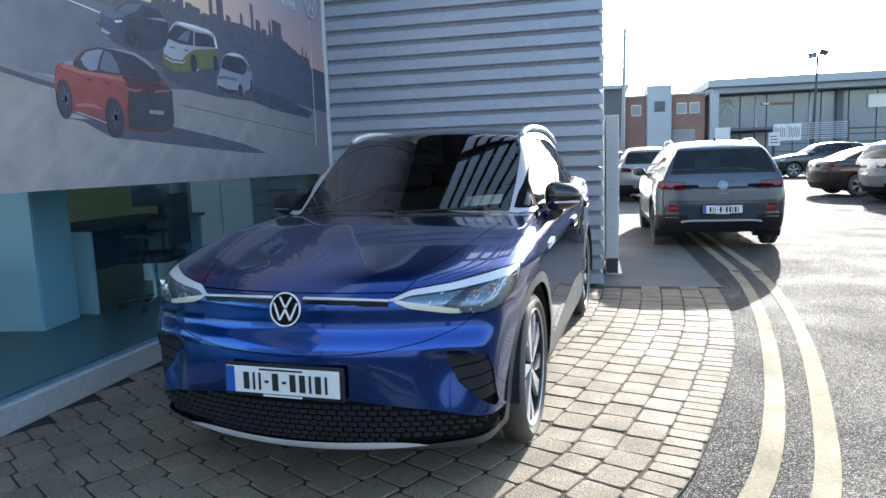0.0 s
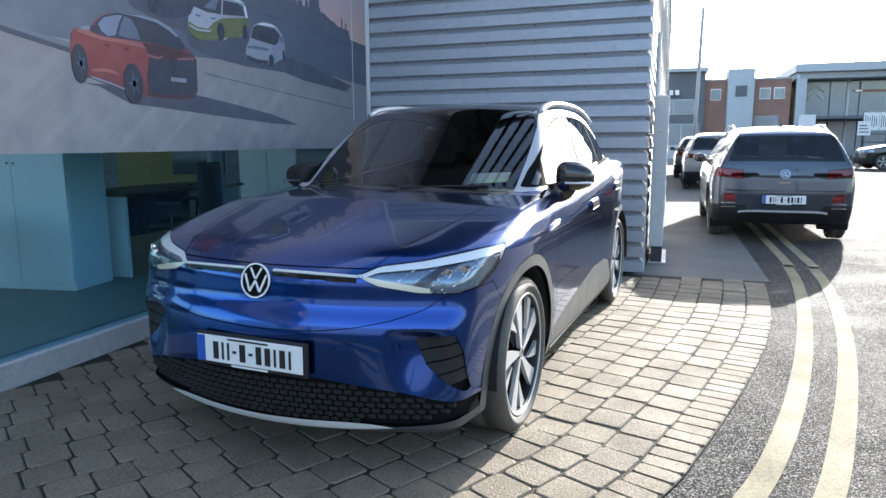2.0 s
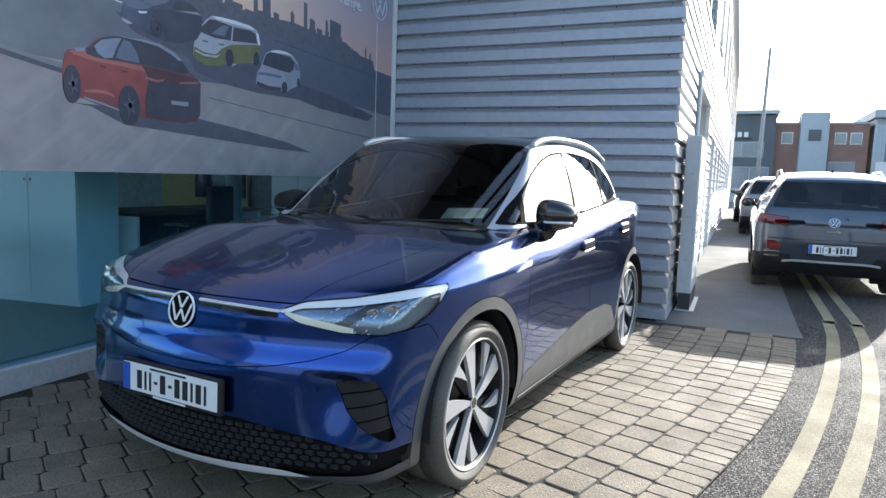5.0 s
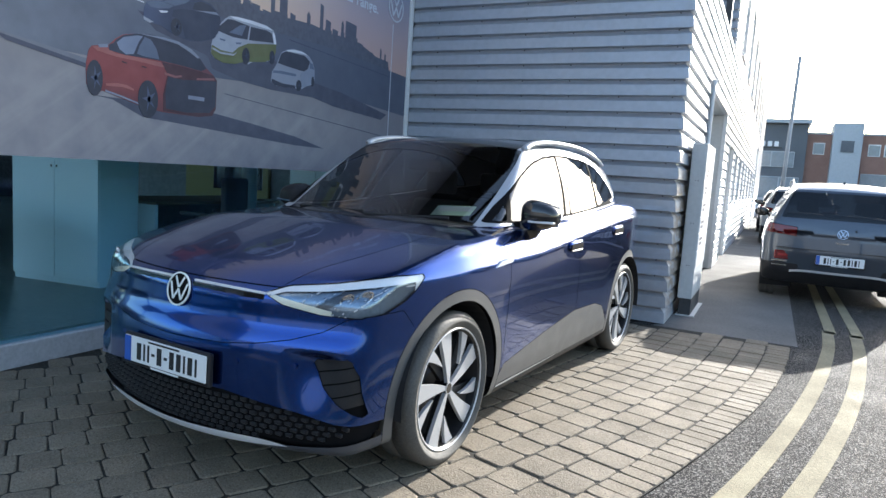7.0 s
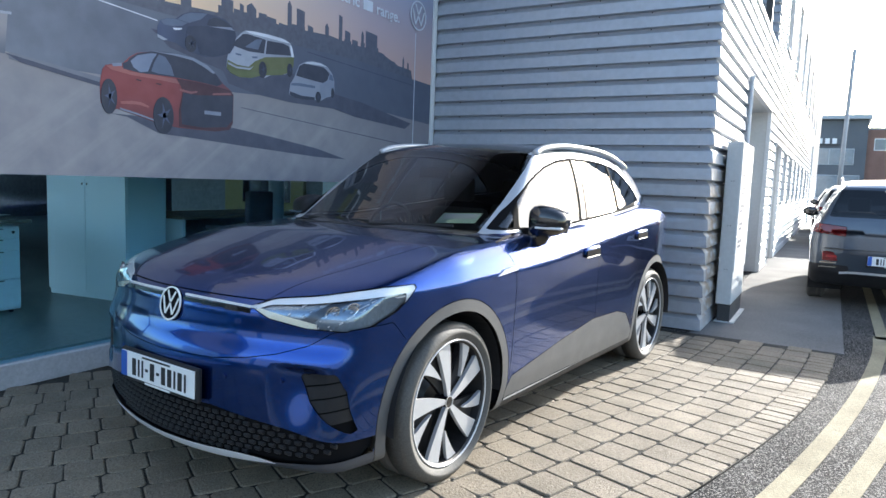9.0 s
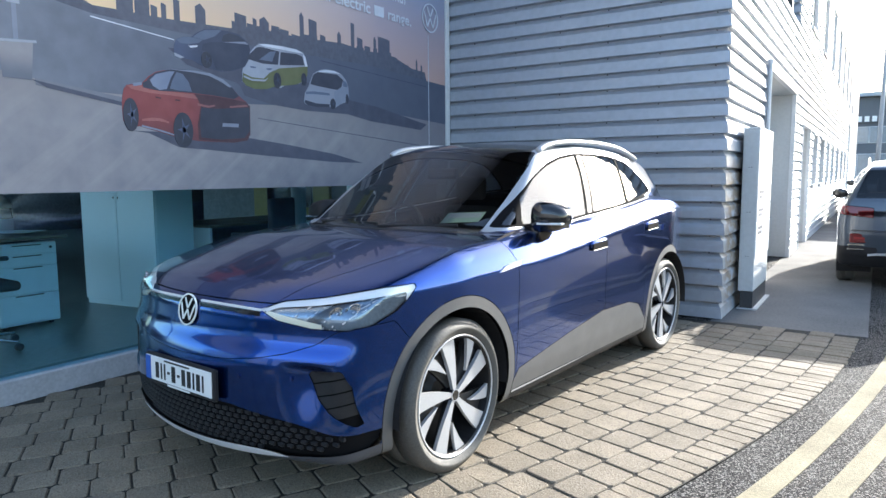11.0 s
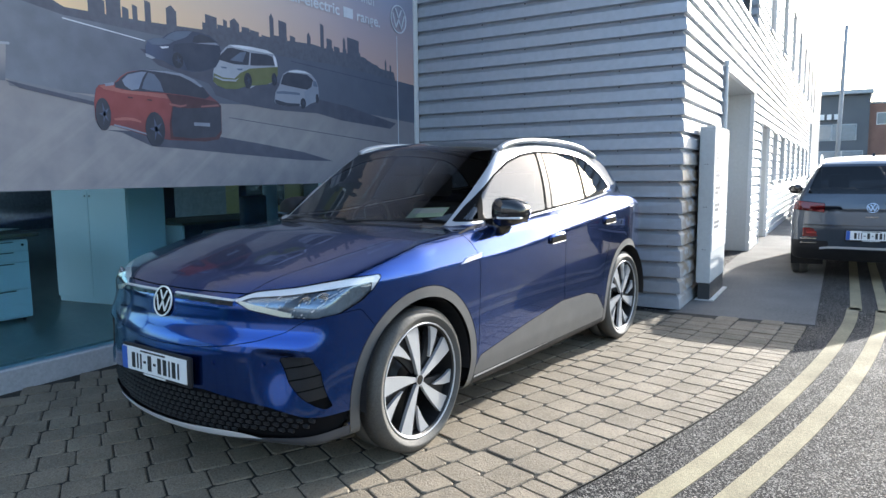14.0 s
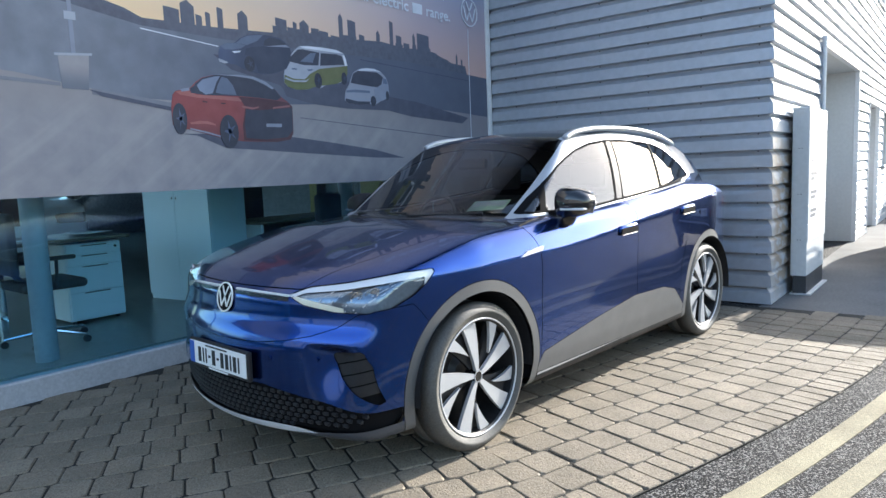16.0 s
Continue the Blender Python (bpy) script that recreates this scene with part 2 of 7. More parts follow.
def lathe(bm, prof, axis="x", n=48, closed=True):
    """Turns a profile of (offset along the axis, radius) round the axis."""
    rings = []
    for h, r in prof:
        ring = []
        for i in range(n):
            c, s = math.cos(2 * math.pi * i / n) * r, math.sin(2 * math.pi * i / n) * r
            ring.append(bm.verts.new({"x": (h, c, s), "y": (c, h, s), "z": (c, s, h)}[axis]))
        rings.append(ring)
    pairs = list(zip(rings, rings[1:])) + ([(rings[-1], rings[0])] if closed else [])
    fs = []
    for p, q in pairs:
        for i in range(n):
            fs.append(bm.faces.new((p[i], p[(i + 1) % n], q[(i + 1) % n], q[i])))
    bmesh.ops.recalc_face_normals(bm, faces=fs)
    return bm


def ribbon(bm, pts, width, z0, z1):
    """A flat band with thickness along a line of (x, y)."""
    rows = []
    for i, p in enumerate(pts):
        a, b = Vector(pts[max(0, i - 1)]), Vector(pts[min(len(pts) - 1, i + 1)])
        d = (b - a).normalized()
        o = Vector((-d.y, d.x)) * width / 2
        p = Vector(p)
        rows.append([bm.verts.new((*(p + s * o), z)) for s, z in ((1, z0), (1, z1), (-1, z1), (-1, z0))])
    fs = []
    for p, q in zip(rows, rows[1:]):
        for k in range(4):
            fs.append(bm.faces.new((p[k], q[k], q[(k + 1) % 4], p[(k + 1) % 4])))
    fs += [bm.faces.new(rows[0]), bm.faces.new(rows[-1])]
    bmesh.ops.recalc_face_normals(bm, faces=fs)
    return bm


def spline(pts, n=12):
    """Points of a smooth curve through the given ones."""
    out = []
    P = [Vector(p) for p in pts]
    for i in range(len(P) - 1):
        p0, p1, p2, p3 = P[max(0, i - 1)], P[i], P[i + 1], P[min(len(P) - 1, i + 2)]
        for k in range(n):
            t = k / n
            out.append(0.5 * (2 * p1 + (p2 - p0) * t + (2 * p0 - 5 * p1 + 4 * p2 - p3) * t * t + (3 * p1 - p0 - 3 * p2 + p3) * t ** 3))
    return out + [P[-1]]


# ---- bodywork: a shape given by smooth curves, meshed and cut into panels ----
def curve(pts, soft=0.04):
    p = np.array(pts, float)
    lo, hi = p[0, 0] - 1, p[-1, 0] + 1
    g = np.arange(lo, hi, 0.005)
    v = np.interp(g, p[:, 0], p[:, 1])
    if soft:
        k = np.arange(-int(3 * soft / 0.005), int(3 * soft / 0.005) + 1) * 0.005
        w = np.exp(-0.5 * (k / soft) ** 2)
        v = np.convolve(np.pad(v, len(k) // 2, mode="edge"), w / w.sum(), "valid")
    return lambda q: np.interp(q, g, v)


def smax(a, b, k):
    h = np.clip(0.5 + 0.5 * (a - b) / k, 0, 1)
    return b * (1 - h) + a * h + k * h * (1 - h)


def smin(a, b, k):
    return -smax(-a, -b, k)


def step(a, b, q):
    t = np.clip((q - a) / (b - a), 0, 1)
    return t * t * (3 - 2 * t)


def scoop(x, z):
    """Depth of the hollow round a front side vent: a crisp upper edge, a ramp below."""
    deep = step(0.54, 0.655, x) * (1 - step(0.66, 0.815, x))
    return 0.045 * deep * step(0.32, 0.58, z) * (1 - step(0.605, 0.645, z))


def car_shape(S):
    """The signed shape of a car: front towards -y, front axle at y = 0, ground at z = 0."""
    top, w, sz = curve(S["top"]), curve(S["plan"], 0.05), curve(S["side"], 0.011 if "crease" in S else 0.025)
    nose, tail = curve(S["nose"], 0.02), curve(S["tail"], 0.03)
    roof, gw, taper = curve(S["roof"], 0.03), curve(S["house"], 0.04), curve(S["taper"], 0.1)
    fold = curve(S["crease"], 0.1) if "crease" in S else None
    def f(x, y, z, wells=True):
        x = np.abs(x)
        zs = z - (fold(y) - 0.94) * np.clip((z - 0.5) / 0.3, 0, 1) if fold else z
        lower = (z - (top(y) + S["crown"] * (1 - (x / 0.8) ** 2))) * 0.97
        lower = smax(lower, x - (w(y) + sz(zs)), 0.07)
        dent = scoop(x, z) if "scoop" in S else 0.0
        lower = smax(lower, (nose(z) + S["bow"] * x * x + dent - y) * 0.93, 0.06)
        lower = smax(lower, (y - tail(z) + 0.22 * x * x) * 0.95, 0.08)
        lower = smax(lower, S["floor"] - z, 0.05)
        ys = y - 0.24 * x * x * np.clip((1.4 - y) / 1.0, 0, 1)
        house = (z - (roof(ys) - 0.10 * x * x)) * 0.86
        house = smax(house, (x - (gw(z) - taper(y))) * 0.92, S["edge"])
        house = np.maximum(house, 0.9 - z)
        body = smin(lower, house, 0.025)
        if wells:
            for yw in (0.0, S["base"]):
                r = np.hypot(y - yw, z - S["axle"])
                body = np.maximum(body, -np.maximum(r - S["arch"], 0.55 - x))
        return body
    return f


def net(f, lo, hi, h):
    """Meshes f = 0 with surface nets: vertices, normals and triangles."""
    ax = [np.arange(a, b + h, h) for a, b in zip(lo, hi)]
    F = f(*np.meshgrid(*ax, indexing="ij"))
    s = F < 0
    n = [len(a) - 1 for a in ax]
    tot = np.zeros(n, int)
    for i in (0, 1):
        for j in (0, 1):
            for k in (0, 1):
                tot += s[i:i + n[0], j:j + n[1], k:k + n[2]]
    mask = (tot > 0) & (tot < 8)
    c = np.argwhere(mask)
    idx = -np.ones(n, int)
    idx[mask] = np.arange(len(c))
    P, W = np.zeros((len(c), 3)), np.zeros(len(c))
    offs = [(i, j, k) for i in (0, 1) for j in (0, 1) for k in (0, 1)]
    for a in offs:
        for b in offs:
            if sum(b) - sum(a) == 1 and sum(abs(p - q) for p, q in zip(a, b)) == 1:
                fa, fb = F[tuple((c + a).T)], F[tuple((c + b).T)]
                x = (fa < 0) != (fb < 0)
                t = np.where(x, fa / np.where(x, fa - fb, 1), 0)[:, None]
                P += np.where(x[:, None], np.array(a) + t * (np.array(b) - np.array(a)), 0)
                W += x
    V = np.array(lo) + (c + P / W[:, None]) * h
    def grad(V):
        e, g = 0.002, []
        for k in range(3):
            d = np.zeros(3)
            d[k] = e
            g.append((f(*(V + d).T) - f(*(V - d).T)) / (2 * e))
        return np.array(g).T
    for _ in range(3):
        g = grad(V)
        V = V - np.clip(f(*V.T), -h, h)[:, None] * g / np.maximum((g * g).sum(1), 0.2)[:, None]
    g = grad(V)
    N = g / np.maximum(np.linalg.norm(g, axis=1), 1e-6)[:, None]
    T = []
    for a in range(3):
        b, d = (a + 1) % 3, (a + 2) % 3
        A = np.moveaxis(s, (a, b, d), (0, 1, 2))
        I = np.moveaxis(idx, (a, b, d), (0, 1, 2))
        e = np.argwhere(A[:-1, 1:-1, 1:-1] != A[1:, 1:-1, 1:-1])
        i, j, k = e[:, 0], e[:, 1] + 1, e[:, 2] + 1
        flip = A[i, j, k]
        q = np.stack([I[i, j - 1, k - 1], I[i, j, k - 1], I[i, j, k], I[i, j - 1, k]], 1)
        q = np.where(flip[:, None], q, q[:, ::-1])
        T += [q[:, [0, 1, 2]], q[:, [0, 2, 3]]]
    return V, N, np.concatenate(T)


def cut(V, N, T, d, gap=0.0):
    """Splits triangles where d crosses zero: (V, N, inner triangles, outer triangles). gap leaves a slit."""
    if gap:
        V, N, a, r = cut(V, N, T, d + gap / 2)
        # the rest is cut again, past the slit
        ext = np.concatenate([d, np.full(len(V) - len(d), -gap / 2)])
        V, N, _, b = cut(V, N, r, ext - gap / 2)
        return V, N, a, b
    ins = (d < 0)[T]
    cnt = ins.sum(1)
    A, B, X = T[cnt == 3], T[cnt == 0], T[(cnt == 1) | (cnt == 2)]
    if not len(X):
        return V, N, A, B
    sx = (d < 0)[X]
    lone = np.where(sx.sum(1) == 1, sx.argmax(1), (~sx).argmax(1))
    r = np.arange(len(X))
    p, q, s = X[r, lone], X[r, (lone + 1) % 3], X[r, (lone + 2) % 3]
    def mid(u, v):
        lo, hi = np.minimum(u, v), np.maximum(u, v)
        return lo * len(V) + hi
    keys, inv = np.unique(np.concatenate([mid(p, q), mid(p, s)]), return_inverse=True)
    lo, hi = keys // len(V), keys % len(V)
    t = (d[lo] / (d[lo] - d[hi]))[:, None]
    V2, N2 = V[lo] + t * (V[hi] - V[lo]), N[lo] + t * (N[hi] - N[lo])
    m1, m2 = inv[:len(X)] + len(V), inv[len(X):] + len(V)
    one = np.stack([p, m1, m2], 1)
    two = np.concatenate([np.stack([m1, q, s], 1), np.stack([m1, s, m2], 1)])
    li = sx[r, lone]
    l2 = np.concatenate([li, li])
    A = np.concatenate([A, one[li], two[~l2]])
    B = np.concatenate([B, one[~li], two[l2]])
    return np.concatenate([V, V2]), np.concatenate([N, N2]), A, B


def inside(pts, a, b):
    """Signed distance of (a, b) to a polygon, negative within."""
    P = np.array(pts, float)
    Q = np.roll(P, -1, 0)
    best, odd = np.full(len(a), 1e9), np.zeros(len(a), bool)
    for (x0, y0), (x1, y1) in zip(P, Q):
        dx, dy = x1 - x0, y1 - y0
        t = np.clip(((a - x0) * dx + (b - y0) * dy) / (dx * dx + dy * dy + 1e-12), 0, 1)
        best = np.minimum(best, np.hypot(a - x0 - t * dx, b - y0 - t * dy))
        c = (y0 > b) != (y1 > b)
        odd ^= c & (a < x0 + (b - y0) * dx / (dy if dy else 1e-12))
    return np.where(odd, -best, best)


class Shell:
    """A meshed body from which panels are cut one by one."""
    def __init__(self, f, lo, hi, h):
        self.V, self.N, self.T = net(f, lo, hi, h)

    def take(self, field, gap=0.0):
        d = field(*self.V.T)
        self.V, self.N, a, self.T = cut(self.V, self.N, self.T, d, gap)
        return a

    def split(self, tris, field):
        self.V, self.N, a, b = cut(self.V, self.N, tris, field(*self.V.T))
        return a, b

    def drop_tris(self, keep):
        self.T = self.T[keep(*(self.V[self.T].mean(1)).T)]

    def panel(self, name, tris, material, parent, label="", push=0.0, thick=0.0):
        used, inv = np.unique(tris, return_inverse=True)
        V, N = self.V[used], self.N[used]
        N = N / np.maximum(np.linalg.norm(N, axis=1), 1e-6)[:, None]
        V = V + N * push
        T = inv.reshape(-1, 3)
        me = bpy.data.meshes.new(name)
        me.from_pydata(V.tolist(), [], T.tolist())
        me.materials.append(material)
        me.shade_smooth()
        me.normals_split_custom_set_from_vertices(N.tolist())
        ob = new(name, me)
        ob.parent = parent
        if label:
            ob["label"] = label
        return ob


def surf(f, axis, a, b, lo, hi):
    """Where the body's outside lies along an axis (0 from the left, 1 from the front) at the other two coordinates."""
    q = np.linspace(lo, hi, 1200)
    o = np.full_like(q, a), np.full_like(q, b)
    d = f(q, *o, False) if axis == 0 else f(o[0], q, o[1], False)
    return float(q[np.argmax(d < 0)])


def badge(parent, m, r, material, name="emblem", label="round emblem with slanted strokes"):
    """A ring with slanted strokes inside, facing -y before m."""
    bm = bmesh.new()
    lathe(bm, [(-0.003, r), (-0.003, r * 0.91), (0.003, r * 0.91), (0.003, r)], "y", 40)
    ob = part(name, bm, material, parent, label)
    ob.matrix_basis = m
    w = r * 0.060
    for x0, z0, x1, z1 in ((-0.38, 0.72, -0.02, 0.10), (0.38, 0.72, 0.02, 0.10), (-0.74, 0.36, -0.34, -0.62), (-0.34, -0.62, 0.0, 0.0), (0.0, 0.0, 0.34, -0.62), (0.34, -0.62, 0.74, 0.36)):
        d = Vector((x1 - x0, z1 - z0)).normalized()
        o = Vector((-d.y, d.x)) * w
        a, b = Vector((x0, z0)) * r, Vector((x1, z1)) * r
        bm = bmesh.new()
        prism(bm, [(p.x, p.y) for p in (a + o, b + o, b - o, a - o)], "y", -0.0025, 0.0025)
        part("stroke", bm, material, ob)
    return ob


def plate(parent, m, blue=True):
    """A number plate, 520 by 111 mm, facing -y before m; its writing is plain bars."""
    holder = part("plate_holder", boxed(-0.275, 0.275, -0.004, 0.02, -0.072, 0.066, 0.006), M_PLASTIC, parent)
    holder.matrix_basis = m
    pl = part("number_plate", boxed(-0.26, 0.26, -0.010, -0.003, -0.0555, 0.0555, 0.002), M_PAPER, parent, "white number plate with dark bars")
    pl.matrix_basis = m
    if blue:
        part("country_band", boxed(-0.259, -0.218, -0.0125, -0.009, -0.054, 0.054), M_PLATE_BLUE, pl, "blue band")
    x = -0.175
    for w, h in ((0.026, 1), (0.010, 1), (0.010, 1), (0.018, 0.15), (0.028, 1), (0.018, 0.15), (0.026, 1), (0.026, 1), (0.010, 1), (0.026, 1), (0.010, 1)):
        part("plate_bar", boxed(x, x + w, -0.0125, -0.009, -0.036 * h - 0.004, 0.036 * h - 0.004), M_INK, pl, "dark bar in place of writing")
        x += w + 0.0175
    part("plate_bar", boxed(-0.10, 0.10, -0.0125, -0.009, 0.043, 0.050), M_INK, pl, "dark bar in place of writing")
    part("dealer_bar", boxed(-0.09, 0.09, -0.006, 0.0, -0.068, -0.060), M_PAPER, holder, "pale line of small print")
    return holder


def blade(bm, inner, outer, x0, x1, n=5):
    """A wheel spoke: inner and outer are (radius, angle in degrees, half width), between x0 and x1, with a small bevel."""
    L, R = [], []
    for i in range(n + 1):
        t = i / n
        r = inner[0] + (outer[0] - inner[0]) * t
        q = radians(inner[1] + (outer[1] - inner[1]) * t ** 0.8)
        w = inner[2] + (outer[2] - inner[2]) * t
        c, s = math.cos(q), math.sin(q)
        k = math.sqrt(max(r * r - w * w, 0.0)) if r > w else 0.0
        L.append((k * c - w * s, k * s + w * c))
        R.append((k * c + w * s, k * s - w * c))
    prism(bm, L + R[::-1], "x", x0, x1)


def wheel(parent, at, side, turn, radius=0.362, rim=0.287, width=0.235, spokes="turbine", name="wheel"):
    """A wheel whose outside faces side (+1 or -1 along x)."""
    hub = new(name)
    hub.parent = parent
    hub.matrix_basis = pose(*at, 0, 0, 0 if side > 0 else 180)
    w = width / 2
    bm = bmesh.new()
    R, r = radius, rim
    lathe(bm, [(-w * 0.8, r), (-w, r + 0.02), (-w * 1.0, (R + r) / 2), (-w * 0.86, R - 0.012), (-w * 0.72, R), (-0.004, R), (-0.004, R - 0.006), (0.004, R - 0.006), (0.004, R), (w * 0.72, R), (w * 0.86, R - 0.012), (w, (R + r) / 2), (w * 0.98, r + 0.028), (w * 0.93, r + 0.022), (w * 0.9, r + 0.008), (w * 0.8, r)], "x", 64)
    part("tyre", bm, M_TYRE, hub, smooth=True)
    bm = bmesh.new()
    lathe(bm, [(w * 0.86, r + 0.008), (w * 0.90, r - 0.002), (w * 0.80, r - 0.014), (w * 0.1, r - 0.022), (-w * 0.3, r - 0.03), (-w * 0.3, 0.09), (-w * 0.1, 0.06), (-w * 0.1, 0.002), (-w * 0.5, 0.002), (-w * 0.5, r - 0.01), (-w * 0.8, r), (w * 0.7, r + 0.004)], "x", 48)
    part("rim", bm, M_RIM_BLACK, hub, "black rim barrel", smooth=False)
    bm = bmesh.new()
    lathe(bm, [(w * 0.87, r + 0.003), (w * 0.905, r + 0.001), (w * 0.905, r - 0.005), (w * 0.80, r - 0.008), (w * 0.78, r - 0.004)], "x", 64)
    part("rim_lip", bm, M_ALLOY, hub, "machined rim lip", smooth=True)
    bm = bmesh.new()
    tube(bm, (w * 0.2, 0, 0), (w * 0.76, 0, 0), 0.030, n=24)
    part("hub_cap", bm, M_GLOSS_BLACK, hub)
    bm = bmesh.new()
    lathe(bm, [(w * 0.70, 0.029), (w * 0.775, 0.029), (w * 0.775, 0.025), (w * 0.70, 0.025)], "x", 24)
    part("hub_ring", bm, M_ALLOY, hub)
    if spokes == "turbine":
        for k in range(5):
            a = turn + 72 * k
            bm = bmesh.new()
            blade(bm, (0.028, a - 7, 0.010), (r - 0.006, a, 0.047), w * 0.60, w * 0.76)
            part("spoke", bm, M_ALLOY, hub, "machined silver spoke")
            bm = bmesh.new()
            blade(bm, (r * 0.46, a + 17, 0.001), (r - 0.006, a + 33, 0.036), w * 0.60, w * 0.74)
            part("half_spoke", bm, M_ALLOY, hub, "short machined silver blade")
            bm = bmesh.new()
            blade(bm, (0.04, a + 8, 0.012), (r - 0.012, a + 18, 0.085), w * 0.32, w * 0.50)
            part("spoke_web", bm, M_RIM_BLACK, hub)
    else:
        for k in range(5):
            bm = bmesh.new()
            for o in (-9, 9):
                blade(bm, (0.03, turn + 72 * k + o * 0.5, 0.012), (r - 0.008, turn + 72 * k + o, 0.018), w * 0.4, w * 0.6)
            part("spoke", bm, M_ALLOY, hub)
    return hub

# ---- ground ----
WALL_X, FRONT_Y, POSTER_X, GLASS_X = 1.238, 4.09, -1.775, -1.97

bm = bmesh.new()
for a, b, c, d in ((-300, 300, -120, 400),):
    bm.faces.new([bm.verts.new(p) for p in ((a, c, -0.012), (b, c, -0.012), (b, d, -0.012), (a, d, -0.012))])
ground = solid("ground", bm, M_ASPHALT, "damp dark tarmac yard and road with worn speckle", "ground", kind="structure")

EDGE = spline([(-0.9, -4.6), (0.1, -2.9), (0.85, -1.75), (1.48, -0.62), (1.70, -0.02), (1.91, 0.70), (2.10, 1.45), (2.25, 2.2), (2.36, 3.07), (2.42, 3.95)], 8)
bm = bmesh.new()
prism(bm, [(-1.95, -4.6)] + [(p.x, p.y) for p in EDGE] + [(-1.95, 3.95)], "z", -0.011, -0.003)
forecourt = solid("forecourt", bm, M_JOINT, "block-paved forecourt with dark sandy joints", "paving", kind="structure")
bm = boxed(1.2, 2.47, 3.955, 60, -0.011, -0.001)
path = solid("pavement", bm, M_PATH, "smooth grey tarmac footpath along the metal wall", "pavement", kind="structure")

Y1 = spline([(-0.2, -3.4), (0.7, -2.2), (1.3, -1.3), (1.78, -0.57), (2.12, 0.48), (2.44, 2.0), (2.66, 3.5), (2.77, 4.9), (2.81, 7.55), (2.83, 30)], 10)
Y2 = spline([(0.03, -3.55), (0.93, -2.35), (1.53, -1.43), (2.01, -0.65), (2.34, 0.42), (2.68, 1.95), (2.90, 3.45), (3.01, 4.85), (3.05, 7.55), (3.07, 30)], 10)
for L in (Y1, Y2):
    solid("yellow_line", ribbon(bmesh.new(), [(p.x, p.y) for p in L], 0.104, -0.011, -0.007), M_YELLOW, "worn cream-yellow no-parking line painted on tarmac", "road marking", kind="structure", group="double yellow lines")

# ---- metal-clad building ----
PITCH, DEPTH = 0.16, 0.047
def rib(z):
    """How far the cladding stands out at a height."""
    u = (z % PITCH)
    for a, b, p, q in ((0.0, 0.008, 0.0, 1.0), (0.008, 0.112, 1.0, 0.76), (0.112, 0.148, 0.76, 0.0), (0.148, 0.1601, 0.0, 0.0)):
        if a <= u < b:
            return DEPTH * (p + (q - p) * (u - a) / (b - a))
    return 0.0
def levels(z0, z1):
    z = {z0, z1}
    k = math.floor(z0 / PITCH) - 1
    while k * PITCH < z1:
        for u in (0.0, 0.008, 0.112, 0.148):
            if z0 < k * PITCH + u < z1:
                z.add(k * PITCH + u)
        k += 1
    return sorted(z)
def ribbed(bm, a, b, na, z0, z1, mitre_a=0.0, mitre_b=0.0):
    """Ribbed sheet from a to b in plan, standing out along na; mitre lengthens an end with the rib."""
    a, b, na = Vector(a), Vector(b), Vector(na)
    t = (b - a).normalized()
    rows = []
    for z in levels(z0, z1):
        p = rib(z)
        rows.append((bm.verts.new((*(a + na * p - t * p * mitre_a), z)), bm.verts.new((*(b + na * p + t * p * mitre_b), z))))
    for (p, q), (r, s) in zip(rows, rows[1:]):
        bm.faces.new((p, q, s, r))

LOW_TOP, TALL_Y, TALL_TOP = 3.66, 10.0, 8.3
bm = bmesh.new()
ribbed(bm, (POSTER_X, FRONT_Y), (WALL_X, FRONT_Y), (0, -1), 0.0, LOW_TOP, 0, 1)
wall_front = solid("wall_front", bm, M_CLAD, "horizontally ribbed pale grey metal cladding in shade", "wall", kind="structure")
fixings = bmesh.new()
for k in range(2, 23):
    for j in range(6):
        x, z = POSTER_X + 0.32 + 0.52 * j, k * PITCH + 0.154
        if z < LOW_TOP:
            tube(fixings, (x, FRONT_Y - 0.001, z), (x, FRONT_Y - 0.007, z), 0.007, n=6)
tagged(part("fixing_screws", fixings, M_DARK, wall_front), kind="stuff")
# openings of the long wall: y from, y to, sill, head
DOORS = [(6.47, 9.75, 0.0, 2.66), (11.2, 12.7, 0.0, 2.25), (31.2, 33.0, 0.0, 3.5)]
LOWS = [(y0, y1, 1.15, 2.2) for y0, y1 in ((13.55, 14.6), (15.6, 16.9), (17.9, 18.9), (20.0, 21.1), (22.6, 24.0), (25.5, 27.0), (28.4, 29.8))]
HIGHS = [(11.9 + 3.1 * k, 13.1 + 3.1 * k, 4.1, 5.7) for k in range(8)]
HOLES = DOORS + LOWS + HIGHS
END_Y = 44.0
cuts = sorted({FRONT_Y, TALL_Y, END_Y, *(h[0] for h in HOLES), *(h[1] for h in HOLES)})
def strips():
    """The pieces of the long wall between its openings."""
    for y0, y1 in zip(cuts, cuts[1:]):
        ym, z = (y0 + y1) / 2, 0.0
        for h in sorted((h for h in HOLES if h[0] < ym < h[1]), key=lambda h: h[2]):
            if h[2] > z:
                yield y0, y1, z, h[2]
            z = h[3]
        yield y0, y1, z, LOW_TOP if ym < TALL_Y else TALL_TOP
wall_long = thing("wall_long", Matrix.Identity(4), "long sunlit wall of ribbed pale metal cladding with openings", "wall", kind="structure")
bm = bmesh.new()
for y0, y1, z0, z1 in strips():
    ribbed(bm, (WALL_X, y0), (WALL_X, y1), (1, 0), z0, z1, 1 if y0 == FRONT_Y else 0, 0)
ribbed(bm, (POSTER_X, TALL_Y), (WALL_X, TALL_Y), (0, -1), LOW_TOP, TALL_TOP, 0, 1)
